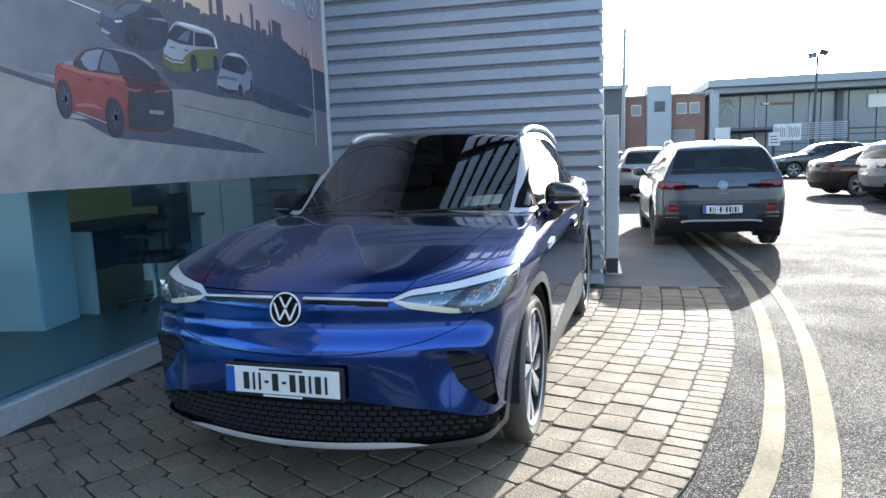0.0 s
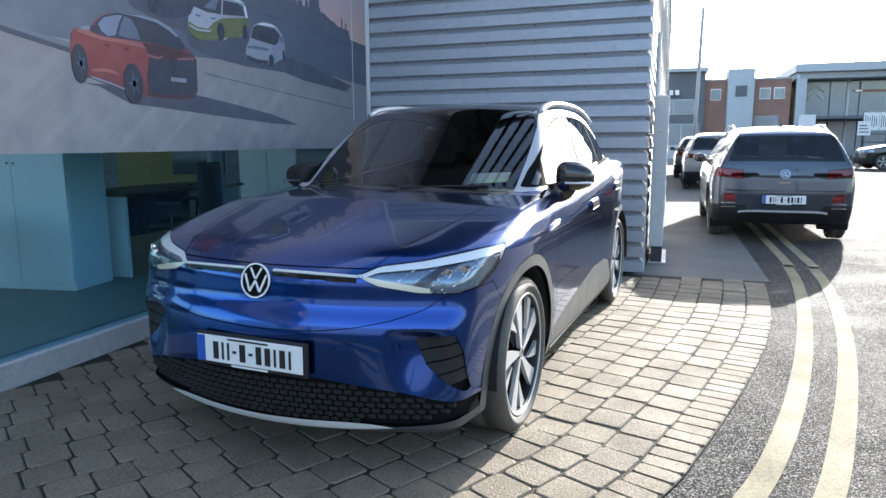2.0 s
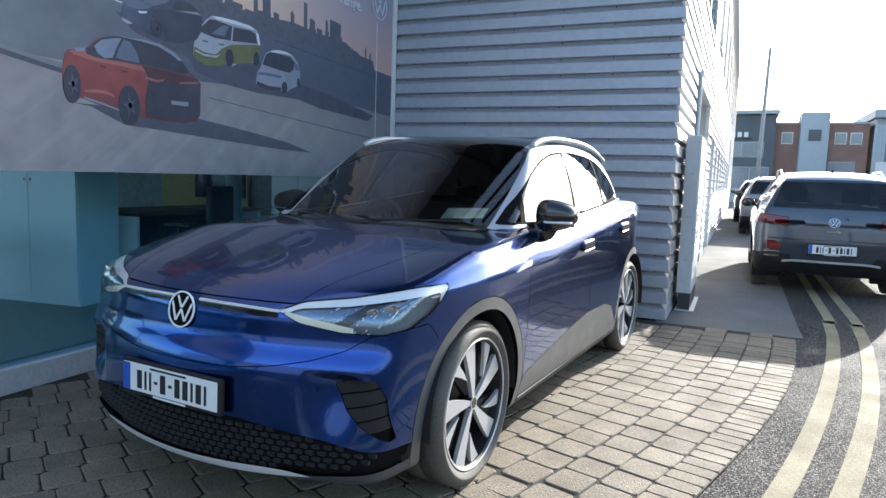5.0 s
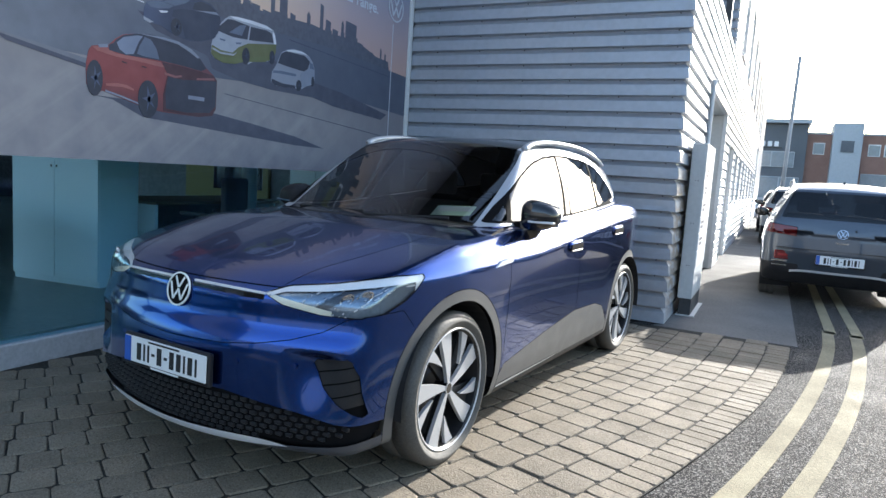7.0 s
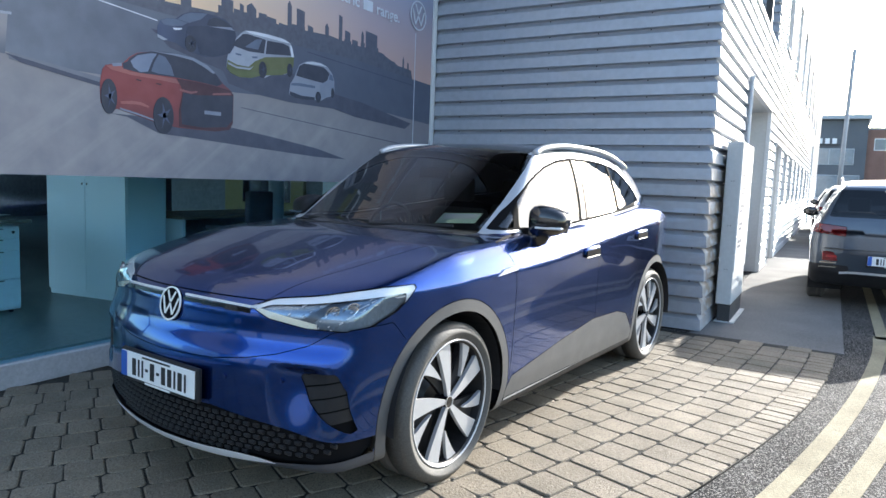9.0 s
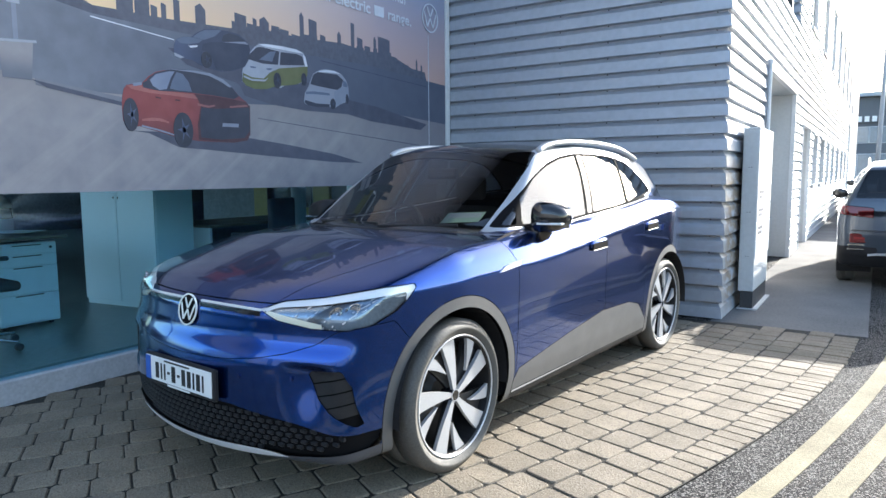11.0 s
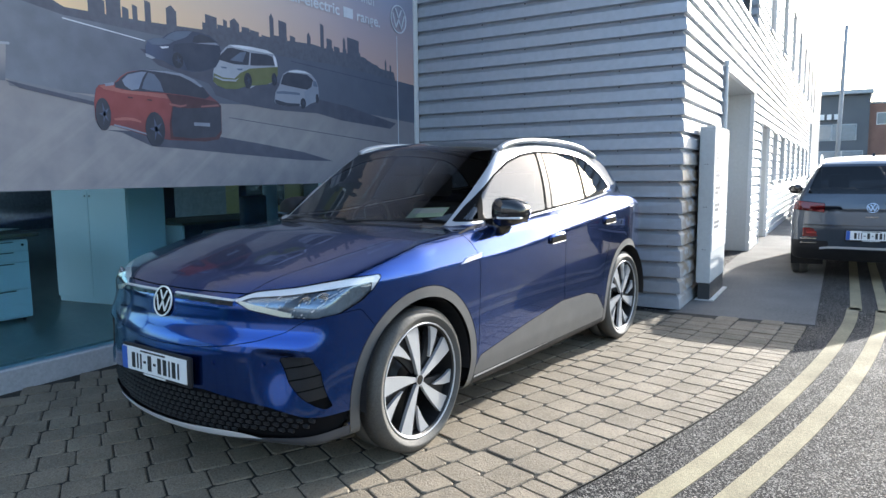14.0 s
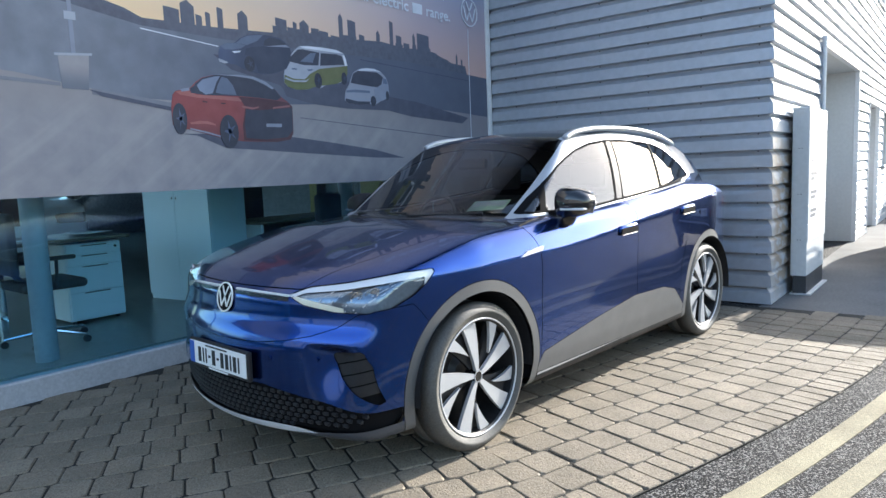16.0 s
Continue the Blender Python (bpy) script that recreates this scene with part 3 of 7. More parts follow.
bmesh.ops.recalc_face_normals(bm, faces=bm.faces[:])
part("cladding_sheet", bm, M_CLAD, wall_long)
bm = bmesh.new()
box(bm, POSTER_X, WALL_X + 0.06, FRONT_Y - 0.06, TALL_Y - 0.05, LOW_TOP, LOW_TOP + 0.08, 0.01)
box(bm, POSTER_X, WALL_X + 0.06, TALL_Y - 0.06, END_Y, TALL_TOP, TALL_TOP + 0.12, 0.01)
roof_flashing = solid("roof_edge", bm, M_TRIM, "folded pale metal parapet flashing", "roof", kind="structure")
bm = bmesh.new()
box(bm, POSTER_X + 0.01, 0.72, FRONT_Y + 0.03, END_Y, 0, LOW_TOP)
box(bm, POSTER_X + 0.01, 0.72, TALL_Y + 0.03, END_Y, LOW_TOP, TALL_TOP)
for y0, y1, z0, z1 in strips():
    box(bm, 0.72, WALL_X - 0.004, y0 + (0.03 if y0 in (FRONT_Y, TALL_Y) else 0), y1, z0, z1)
wall_core = solid("wall_core", bm, M_GREY_PANEL, "smooth grey panel lining of the door and window recesses", "wall", kind="structure")
# folded trims of the openings
for i, (y0, y1, z0, z1) in enumerate(HOLES):
    t = thing("opening_trim", Matrix.Identity(4), "folded white metal trim round a wall opening", "trim", "opening trims", "structure")
    x1 = WALL_X + DEPTH + 0.006
    part("jamb", boxed(WALL_X - 0.01, x1, y0 - 0.02, y0 + 0.025, z0, z1 + 0.03, 0.004), M_TRIM, t)
    part("jamb", boxed(WALL_X - 0.01, x1, y1 - 0.025, y1 + 0.02, z0, z1 + 0.03, 0.004), M_TRIM, t)
    part("head", boxed(WALL_X - 0.01, x1 + 0.01, y0 - 0.03, y1 + 0.03, z1, z1 + 0.035, 0.004), M_TRIM, t)
    if z0 > 0:
        part("sill", boxed(WALL_X - 0.01, x1 + 0.03, y0 - 0.03, y1 + 0.03, z0 - 0.04, z0, 0.004), M_TRIM, t)
        pn = part("pane", boxed(WALL_X - 0.16, WALL_X - 0.15, y0, y1, z0, z1), M_PANE, t, "dark window pane")
        for yy in ((y0 + y1) / 2,):
            part("mullion", boxed(WALL_X - 0.17, WALL_X - 0.10, yy - 0.03, yy + 0.03, z0, z1), M_TRIM, t)
bm = bmesh.new()
tube(bm, (WALL_X + 0.07, 6.44, 0.0), (WALL_X + 0.07, 6.44, 2.72), 0.022, n=12)
tube(bm, (WALL_X + 0.07, 6.44, 2.70), (WALL_X + 0.07, 6.44, 2.76), 0.032, n=12)
solid("corner_post", bm, M_TRIM, "thin white post with a cap beside the doorway", "post", smooth=False)

# slatted sun screen over the low roof, seen mirrored in the windscreen
screen = thing("sun_screen", Matrix.Identity(4), "slatted metal sun screen on posts over the low roof", "sun screen", kind="structure")
part("soffit_panel", boxed(POSTER_X + 0.02, -0.50, 1.6, 9.6, 6.1, 6.2, 0.01), M_DARK, screen, "solid dark soffit beside the slats")
for k in range(7):
    x = -0.28 + 0.26 * k
    part("slat", boxed(x, x + 0.075, 1.6, 9.6, 6.1, 6.2, 0.01), M_DARK, screen)
for y in (3.35, 6.2, 9.4):
    part("cross_beam", boxed(-0.75, 1.35, y, y + 0.12, 6.2, 6.36, 0.01), M_DARK, screen)
for x in (-0.66, 1.1):
    for y in (6.2, 9.4):
        part("post", boxed(x, x + 0.1, y, y + 0.1, LOW_TOP + 0.08, 6.2), M_DARK, screen)

# ---- showroom side ----
bm = boxed(GLASS_X - 0.10, GLASS_X + 0.02, -4.9, FRONT_Y, -0.01, 0.15, 0.008)
plinth = solid("plinth", bm, M_PLINTH, "pale stone plinth below the showroom glass", "plinth", kind="structure")
bm = boxed(-14, GLASS_X - 0.10, -4.9, 12, 0.10, 0.165)
floor_in = solid("floor", bm, M_FLOOR_IN, "greenish grey showroom floor", "floor", kind="structure")
bm = boxed(GLASS_X - 0.03, GLASS_X - 0.018, -4.9, FRONT_Y, 0.15, 3.6)
showroom_glass = solid("window_1", bm, M_GLASS, "large clear showroom window pane with blue sheen", "window", kind="structure")
showroom_glass.visible_shadow = False
# near end and part of the rear left open, unseen, to let daylight in
bm = bmesh.new()
for x in (-14, -2.2):
    box(bm, x - 0.12, x + 0.12, -4.9, -4.7, 0, 3.6)
box(bm, -14, POSTER_X - 0.1, 11.8, 12, 0, 3.6)
solid("wall_showroom_back", boxed(-14.2, -14.0, 4.5, 12, 0, 3.6), M_WALL_DARK, "dark slate back wall of the showroom", "wall", kind="structure")
wall_in = solid("wall_showroom", bm, M_WALL_IN, "pale showroom wall, left open out of sight to let daylight in", "wall", kind="structure")
bm = boxed(-14.2, GLASS_X + 0.02, -4.9, 12, 3.6, 8.2)
ceiling = solid("ceiling", bm, M_WALL_IN, "white showroom ceiling", "ceiling", kind="structure")

# ---- poster board ----
PZ0, PZ1, PY0, PY1 = 1.30, 6.4, -4.8, FRONT_Y - 0.13
poster = thing("billboard", Matrix.Identity(4), "large printed poster board with cars before a city skyline", "billboard")
part("board", boxed(POSTER_X - 0.15, POSTER_X - 0.006, PY0, PY1, PZ0, PZ1, 0.004), M_GREY_PANEL, poster)
M_PSKY = bpy.data.materials.new("printed_sunset_sky")
M_PSKY.use_nodes = True
_n, _l = M_PSKY.node_tree.nodes, M_PSKY.node_tree.links
_tc, _sep = _n.new("ShaderNodeTexCoord"), _n.new("ShaderNodeSeparateXYZ")
_l.new(_tc.outputs["Object"], _sep.inputs[0])
def _range(sock, a, b):
    r = _n.new("ShaderNodeMapRange")
    r.inputs["From Min"].default_value, r.inputs["From Max"].default_value = a, b
    _l.new(sock, r.inputs["Value"])
    return r.outputs["Result"]
def _blend(fac, a, b):
    m = _n.new("ShaderNodeMix")
    m.data_type = "RGBA"
    _l.new(fac, m.inputs["Factor"])
    for k, v in (("A", a), ("B", b)):
        if isinstance(v, tuple):
            m.inputs[k].default_value = (*v, 1)
        else:
            _l.new(v, m.inputs[k])
    return m.outputs["Result"]
_up = _range(_sep.outputs["Z"], 2.4, 3.3)
_warm = _blend(_up, (0.95, 0.66, 0.34), (0.66, 0.60, 0.58))
_cool = _blend(_up, (0.58, 0.38, 0.33), (0.30, 0.32, 0.44))
_l.new(_blend(_range(_sep.outputs["Y"], -0.9, 2.8), _warm, _cool), _n["Principled BSDF"].inputs["Base Color"])
_n["Principled BSDF"].inputs["Roughness"].default_value = 0.6
def road_print():
    """Printed road: pale and warm near the sun, with tyre tracks drawn out along it."""
    m = mat("printed_road", (0.285, 0.272, 0.288), 0.65, vary=0.10, scale=0.9, stain=(0.225, 0.22, 0.25))
    n, l = m.node_tree.nodes, m.node_tree.links
    p = n["Principled BSDF"]
    old = p.inputs["Base Color"].links[0].from_socket
    tc, rot, mp, tex, mr, mx = (n.new(k) for k in ("ShaderNodeTexCoord", "ShaderNodeMapping", "ShaderNodeMapping", "ShaderNodeTexNoise", "ShaderNodeMapRange", "ShaderNodeMix"))
    rot.inputs["Rotation"].default_value = (radians(-38), 0, 0)
    mp.inputs["Scale"].default_value = (0, 0.5, 9.0)
    l.new(tc.outputs["Object"], rot.inputs["Vector"])
    l.new(rot.outputs["Vector"], mp.inputs["Vector"])
    l.new(mp.outputs["Vector"], tex.inputs["Vector"])
    tex.inputs["Scale"].default_value, tex.inputs["Detail"].default_value = 1.0, 5
    mr.inputs["From Min"].default_value, mr.inputs["From Max"].default_value, mr.inputs["To Max"].default_value = 0.5, 0.72, 0.55
    l.new(tex.outputs["Fac"], mr.inputs["Value"])
    mx.data_type = "RGBA"
    mx.inputs["B"].default_value = (0.37, 0.355, 0.36, 1)
    l.new(mr.outputs["Result"], mx.inputs["Factor"])
    l.new(old, mx.inputs["A"])
    l.new(mx.outputs["Result"], p.inputs["Base Color"])
    return m
M_PROAD = road_print()
M_PCITY = mat("printed_city", (0.095, 0.105, 0.145), 0.65, vary=0.15, scale=3)
M_PWALL = mat("printed_dark_wall", (0.18, 0.20, 0.25), 0.65, vary=0.18, scale=0.8)
M_PRED = mat("printed_red", (0.26, 0.062, 0.066), 0.65, vary=0.10, scale=1.3)
M_PREDLIT = mat("printed_bright_red", (0.36, 0.125, 0.12), 0.65, vary=0.10, scale=1.3)
M_PREDDARK = mat("printed_shaded_red", (0.075, 0.036, 0.050), 0.65, vary=0.10, scale=1.3)
M_PDARK = mat("printed_dark", (0.036, 0.042, 0.065), 0.65, vary=0.10, scale=1.3)
M_PSHADE = mat("printed_shade", (0.075, 0.084, 0.125), 0.65, vary=0.10, scale=1.3)
M_PBLUE = mat("printed_blue_grey", (0.075, 0.100, 0.175), 0.65, vary=0.10, scale=1.3)
M_PGLASS = mat("printed_pale_glass", (0.20, 0.24, 0.34), 0.65, vary=0.10, scale=1.3)
M_PCAR = mat("printed_pale_body", (0.34, 0.37, 0.45), 0.65, vary=0.10, scale=1.3)
M_PWHITE = mat("printed_white", (0.62, 0.65, 0.73), 0.65, vary=0.10, scale=1.3)
M_PGREY = mat("printed_soft_grey", (0.23, 0.26, 0.34), 0.65, vary=0.10, scale=1.3)
M_PLIME = mat("printed_lime", (0.135, 0.145, 0.070), 0.65, vary=0.10, scale=1.3)
M_PLIMEDARK = mat("printed_shaded_lime", (0.13, 0.15, 0.07), 0.65, vary=0.10, scale=1.3)
M_PWIN = mat("printed_black_glass", (0.042, 0.049, 0.078), 0.65, vary=0.10, scale=1.3)
M_PGREYGLASS = mat("printed_grey_glass", (0.115, 0.145, 0.22), 0.65, vary=0.10, scale=1.3)
M_PDEEP = mat("printed_deep_blue", (0.040, 0.052, 0.092), 0.65, vary=0.10, scale=1.3)
def shade_along(m, axis, a, b, colour, most):
    """Fades a print's colour towards another between two places along an axis of the board."""
    n, l = m.node_tree.nodes, m.node_tree.links
    p = n["Principled BSDF"]
    old = p.inputs["Base Color"].links[0].from_socket
    tc, sep, mr, mx = n.new("ShaderNodeTexCoord"), n.new("ShaderNodeSeparateXYZ"), n.new("ShaderNodeMapRange"), n.new("ShaderNodeMix")
    mr.interpolation_type = "SMOOTHSTEP"
    mr.inputs["From Min"].default_value, mr.inputs["From Max"].default_value, mr.inputs["To Max"].default_value = a, b, most
    mx.data_type = "RGBA"
    mx.inputs["B"].default_value = (*colour, 1)
    l.new(tc.outputs["Object"], sep.inputs[0])
    l.new(sep.outputs[axis], mr.inputs["Value"])
    l.new(mr.outputs["Result"], mx.inputs["Factor"])
    l.new(old, mx.inputs["A"])
    l.new(mx.outputs["Result"], p.inputs["Base Color"])
shade_along(M_PRED, "Z", 1.86, 1.66, (0.12, 0.045, 0.055), 0.75)
shade_along(M_PRED, "Y", 0.40, 0.95, (0.13, 0.055, 0.075), 0.85)
shade_along(M_PREDLIT, "Y", 0.35, 0.75, (0.22, 0.10, 0.11), 0.9)
shade_along(M_PROAD, "Z", 1.75, 1.98, (0.25, 0.235, 0.25), 0.7)
shade_along(M_PROAD, "Y", 1.2, 3.9, (0.22, 0.21, 0.245), 0.75)
shade_along(M_PWALL, "Y", -0.8, 1.2, (0.085, 0.10, 0.15), 0.9)
shade_along(M_PCITY, "Z", 2.45, 2.75, (0.09, 0.095, 0.14), 0.7)
shade_along(M_PBLUE, "Y", 0.42, 0.62, (0.045, 0.058, 0.10), 0.8)
shade_along(M_PCAR, "Y", 1.15, 1.72, (0.24, 0.26, 0.33), 0.75)
shade_along(M_PLIME, "Z", 2.20, 2.08, (0.085, 0.095, 0.055), 0.8)
def printed(name, pts, layer, material, parent, label=""):
    """A flat printed shape on the board, given by (y, z)."""
    bm = bmesh.new()
    prism(bm, pts, "x", POSTER_X - 0.006, POSTER_X - 0.006 + 0.0012 * layer)
    return part(name, bm, material, parent, label)
def disc(y, z, ry, rz, n=20):
    return [(y + ry * math.cos(2 * math.pi * i / n), z + rz * math.sin(2 * math.pi * i / n)) for i in range(n)]
def printed_wheel(y, z, ry, rz, layer, parent, spokes=True):
    w = printed("printed_wheel", disc(y, z, ry, rz), layer, M_PDARK, parent)
    if spokes:
        for k in range(5):
            a = 0.6 + 2 * math.pi * k / 5
            c, s = math.cos(a), math.sin(a)
            printed("printed_spoke", [(y + 0.004 + ry * 0.15 * -s, z + rz * 0.15 * c), (y + 0.008 + ry * 0.72 * c, z + rz * 0.72 * s), (y + 0.008 + ry * 0.15 * s, z - rz * 0.15 * c)], layer + 0.5, M_PBLUE, parent)
    return w
printed("printed_sky", [(PY0, 2.3), (PY1, 2.3), (PY1, PZ1), (PY0, PZ1)], 1, M_PSKY, poster, "printed orange and violet evening sky")
printed("printed_ground", [(PY0, PZ0), (PY1, PZ0), (PY1, 2.3), (PY0, 2.3)], 1, M_PROAD, poster, "printed grey road")
WALLS = [(PY0, 2.15, 2.9), (-1.9, 2.10, 2.74), (-1.01, 2.05, 2.56), (-0.59, 1.985, 2.49), (-0.19, 1.94, 2.43), (0.41, 1.94, 2.42), (1.09, 1.97, 2.43), (2.57, 2.05, 2.47), (PY1, 1.98, 2.42)]
for (a, z0, z1), (b, z2, z3) in zip(WALLS, WALLS[1:]):
    printed("printed_wall", [(a, z0), (b, z2), (b, z3), (a, z1)], 2.0, M_PWALL, poster, "printed dark parapet wall")
city = printed("printed_skyline", [(-0.3, 2.36), (3.6, 2.36), (3.55, 2.52), (3.3, 2.53), (3.1, 2.58), (2.9, 2.62), (2.5, 2.60), (2.2, 2.62), (1.9, 2.60), (1.6, 2.58), (1.2, 2.58), (0.9, 2.53), (0.4, 2.50), (-0.3, 2.48)], 1.5, M_PCITY, poster, "printed dark city skyline")
TOWERS = ((-0.02, 0.10, 2.60), (0.11, 0.22, 2.64), (0.23, 0.28, 2.58), (0.31, 0.35, 2.61), (0.41, 0.46, 2.66), (0.59, 0.68, 2.64), (0.92, 0.97, 2.60), (1.03, 1.09, 2.58), (1.13, 1.17, 2.66), (1.20, 1.30, 2.66), (1.32, 1.36, 2.60), (1.40, 1.50, 2.61), (1.53, 1.61, 2.58), (1.65, 1.70, 2.78), (1.76, 1.86, 2.77), (1.90, 1.97, 2.66), (2.02, 2.10, 2.62), (2.13, 2.18, 2.70), (2.32, 2.37, 2.84), (2.41, 2.49, 2.72), (2.52, 2.57, 2.63), (2.66, 2.70, 2.74), (2.73, 2.92, 2.78), (2.95, 3.05, 2.62), (3.2, 3.25, 2.57), (3.38, 3.41, 2.62), (3.47, 3.50, 2.60))
for i, (y0, y1, zt) in enumerate(TOWERS):
    tw = printed("printed_tower", [(y0, 2.4), (y1, 2.4), (y1, zt - 0.02), ((y0 + y1) / 2, zt + (0.02 if i % 4 == 1 else -0.012)), (y0, zt - 0.01)], 1.7, M_PCITY, city)
blocks = random.Random(23)
y = 0.95
while y < 3.05:
    w, h = blocks.uniform(0.05, 0.12), blocks.uniform(2.555, 2.655) - 0.03 * max(0.0, y - 2.6)
    printed("printed_block", [(y, 2.42), (y + w, 2.42), (y + w, h), (y, h + blocks.uniform(-0.01, 0.01))], 1.6, M_PCITY, city)
    y += w + blocks.uniform(0.0, 0.05)
printed("printed_hill", [(-0.9, 2.50), (-0.3, 2.44), (-0.1, 2.45), (-0.3, 2.53), (-0.62, 2.60), (-0.9, 2.66)], 1.8, M_PCITY, poster, "printed dark slope")
M_PKERB = mat("printed_kerb_stone", (0.185, 0.195, 0.235), 0.65, vary=0.1, scale=1.3)
printed("printed_kerb", [(-0.56, 1.985), (0.0, 1.92), (0.0, 1.885), (-0.56, 1.945)], 3.0, M_PKERB, poster)
printed("printed_kerb", [(PY0, 2.165), (-0.75, 2.005), (-0.75, 1.985), (PY0, 2.135)], 3.0, M_PKERB, poster)
printed("printed_rail", [(-0.2, 2.415), (0.4, 2.365), (0.4, 2.358), (-0.2, 2.407)], 3.0, M_PWHITE, poster)
printed("printed_rail", [(1.9, 2.425), (3.6, 2.37), (3.6, 2.364), (1.9, 2.418)], 3.0, M_PBLUE, poster)
M_PLAMP = mat("printed_lamp_base", (0.30, 0.29, 0.31), 0.65, vary=0.08, scale=1.3)
shade_along(M_PLAMP, "Z", 2.14, 1.98, (0.13, 0.145, 0.19), 0.95)
lampb = printed("printed_lamp_base", [(-0.74, 1.97), (-0.58, 1.97), (-0.56, 2.19), (-0.75, 2.17)], 3.2, M_PLAMP, poster, "printed pale lamp base")
printed("printed_lamp_cap", [(-0.77, 2.17), (-0.54, 2.19), (-0.54, 2.205), (-0.77, 2.185)], 3.6, M_PCAR, lampb)
printed("printed_lamp_post", [(-0.668, 2.19), (-0.640, 2.19), (-0.642, 2.95), (-0.664, 2.95)], 3.2, M_PGREY, poster)
printed("printed_lamp_ring", [(-0.69, 2.40), (-0.62, 2.40), (-0.62, 2.45), (-0.69, 2.45)], 3.5, M_PCAR, poster)
printed("printed_shadow", [(-0.58, 1.975), (0.02, 1.885), (0.02, 1.86), (-0.50, 1.935)], 3.3, M_PSHADE, poster)
printed("printed_shadow", [(0.036, 1.706), (0.17, 1.695), (0.404, 1.606), (0.663, 1.594), (1.188, 1.565), (2.037, 1.522), (2.456, 1.518), (2.04, 1.597), (1.455, 1.662), (1.058, 1.699), (0.511, 1.711)], 2.4, M_PSHADE, poster)
printed("printed_shadow", [(2.1, 2.12), (2.7, 2.08), (3.57, 1.955), (3.46, 1.89), (2.6, 1.93), (2.05, 2.00)], 2.5, M_PSHADE, poster)
printed("printed_shadow", [(0.35, 2.30), (0.9, 2.30), (1.8, 2.20), (1.72, 2.0), (1.1, 2.02), (0.95, 2.12), (0.5, 2.2)], 2.6, M_PSHADE, poster)
printed("printed_seam", [(1.15, 1.865), (3.6, 1.715), (3.6, 1.707), (1.15, 1.86)], 2.3, M_PSHADE, poster)
printed("printed_shadow", [(0.98, 2.10), (1.10, 2.05), (1.60, 2.04), (1.80, 2.10), (2.30, 2.02), (2.28, 1.975), (1.70, 1.965), (1.30, 1.985), (1.02, 2.03)], 2.8, M_PSHADE, poster)
red = printed("printed_red_car", [(-0.022, 1.891), (-0.003, 1.978), (0.02, 2.007), (0.1, 2.026), (0.137, 2.034), (0.185, 2.082), (0.243, 2.12), (0.349, 2.148), (0.438, 2.162), (0.565, 2.167), (0.696, 2.164), (0.804, 2.136), (0.886, 2.09), (0.957, 2.024), (1.026, 1.984), (1.066, 1.95), (1.06, 1.731), (1.027, 1.679), (0.89, 1.657), (0.56, 1.657), (0.383, 1.677), (0.241, 1.709), (0.095, 1.74), (0.023, 1.713), (-0.017, 1.77)], 4.0, M_PRED, poster, "printed red car seen from behind")
printed("printed_roof", [(0.135, 2.006), (0.185, 2.074), (0.243, 2.116), (0.349, 2.148), (0.438, 2.162), (0.565, 2.167), (0.696, 2.164), (0.804, 2.136), (0.886, 2.09), (0.957, 2.019), (0.909, 1.993), (0.741, 2.002), (0.555, 2.004), (0.379, 1.998), (0.258, 1.992), (0.189, 1.998)], 5.0, M_PWIN, red)
printed("printed_glass", [(0.193, 2.059), (0.242, 2.104), (0.348, 2.136), (0.392, 2.14), (0.36, 2.096), (0.321, 2.01), (0.263, 1.997), (0.214, 2.021)], 5.5, M_PGLASS, red)
printed("printed_glass", [(0.407, 2.138), (0.456, 2.13), (0.503, 2.08), (0.529, 2.011), (0.409, 2.009), (0.346, 2.016), (0.369, 2.076)], 5.5, M_PGREYGLASS, red)
printed("printed_roof_shine", [(0.349, 2.151), (0.565, 2.167), (0.696, 2.164), (0.815, 2.132), (0.891, 2.086), (0.868, 2.079), (0.792, 2.112), (0.684, 2.145), (0.538, 2.152)], 5.6, M_PGREY, red)
printed("printed_shoulder", [(0.02, 2.003), (0.109, 2.019), (0.189, 1.99), (0.378, 1.994), (0.539, 1.995), (0.578, 1.964), (0.527, 1.964), (0.377, 1.969), (0.187, 1.97), (0.053, 1.983)], 5.2, M_PREDLIT, red)
printed("printed_tail", [(0.549, 2.0), (0.741, 1.998), (0.909, 1.989), (1.026, 1.979), (1.066, 1.95), (1.06, 1.731), (1.027, 1.679), (0.89, 1.657), (0.571, 1.666), (0.567, 1.778), (0.602, 1.922)], 5.3, M_PREDDARK, red)
printed("printed_tail_panel", [(0.606, 1.905), (0.735, 1.905), (1.06, 1.94), (1.055, 1.754), (0.998, 1.697), (0.777, 1.676), (0.593, 1.684), (0.584, 1.787)], 5.7, M_PWIN, red)
printed("printed_light_band", [(0.571, 1.933), (0.671, 1.923), (0.726, 1.935), (0.725, 1.922), (0.67, 1.907), (0.576, 1.916)], 6.0, M_PREDLIT, red)
printed("printed_light_band", [(0.866, 1.936), (1.037, 1.961), (1.042, 1.946), (0.865, 1.922)], 6.0, M_PREDLIT, red)
printed("printed_plate", [(0.79, 1.802), (0.945, 1.805), (0.943, 1.777), (0.789, 1.775)], 6.0, M_PGREY, red)
printed("printed_shine", [(0.117, 1.789), (0.2, 1.803), (0.27, 1.801), (0.326, 1.783), (0.326, 1.771), (0.245, 1.783), (0.12, 1.775)], 5.4, M_PREDLIT, red)
printed("printed_sill", [(0.114, 1.749), (0.242, 1.726), (0.365, 1.697), (0.364, 1.687), (0.241, 1.714), (0.113, 1.737)], 5.4, M_PGREY, red)
printed("printed_mirror", [(0.06, 2.023), (0.128, 2.037), (0.131, 2.017), (0.068, 2.004)], 5.8, M_PGREY, red)
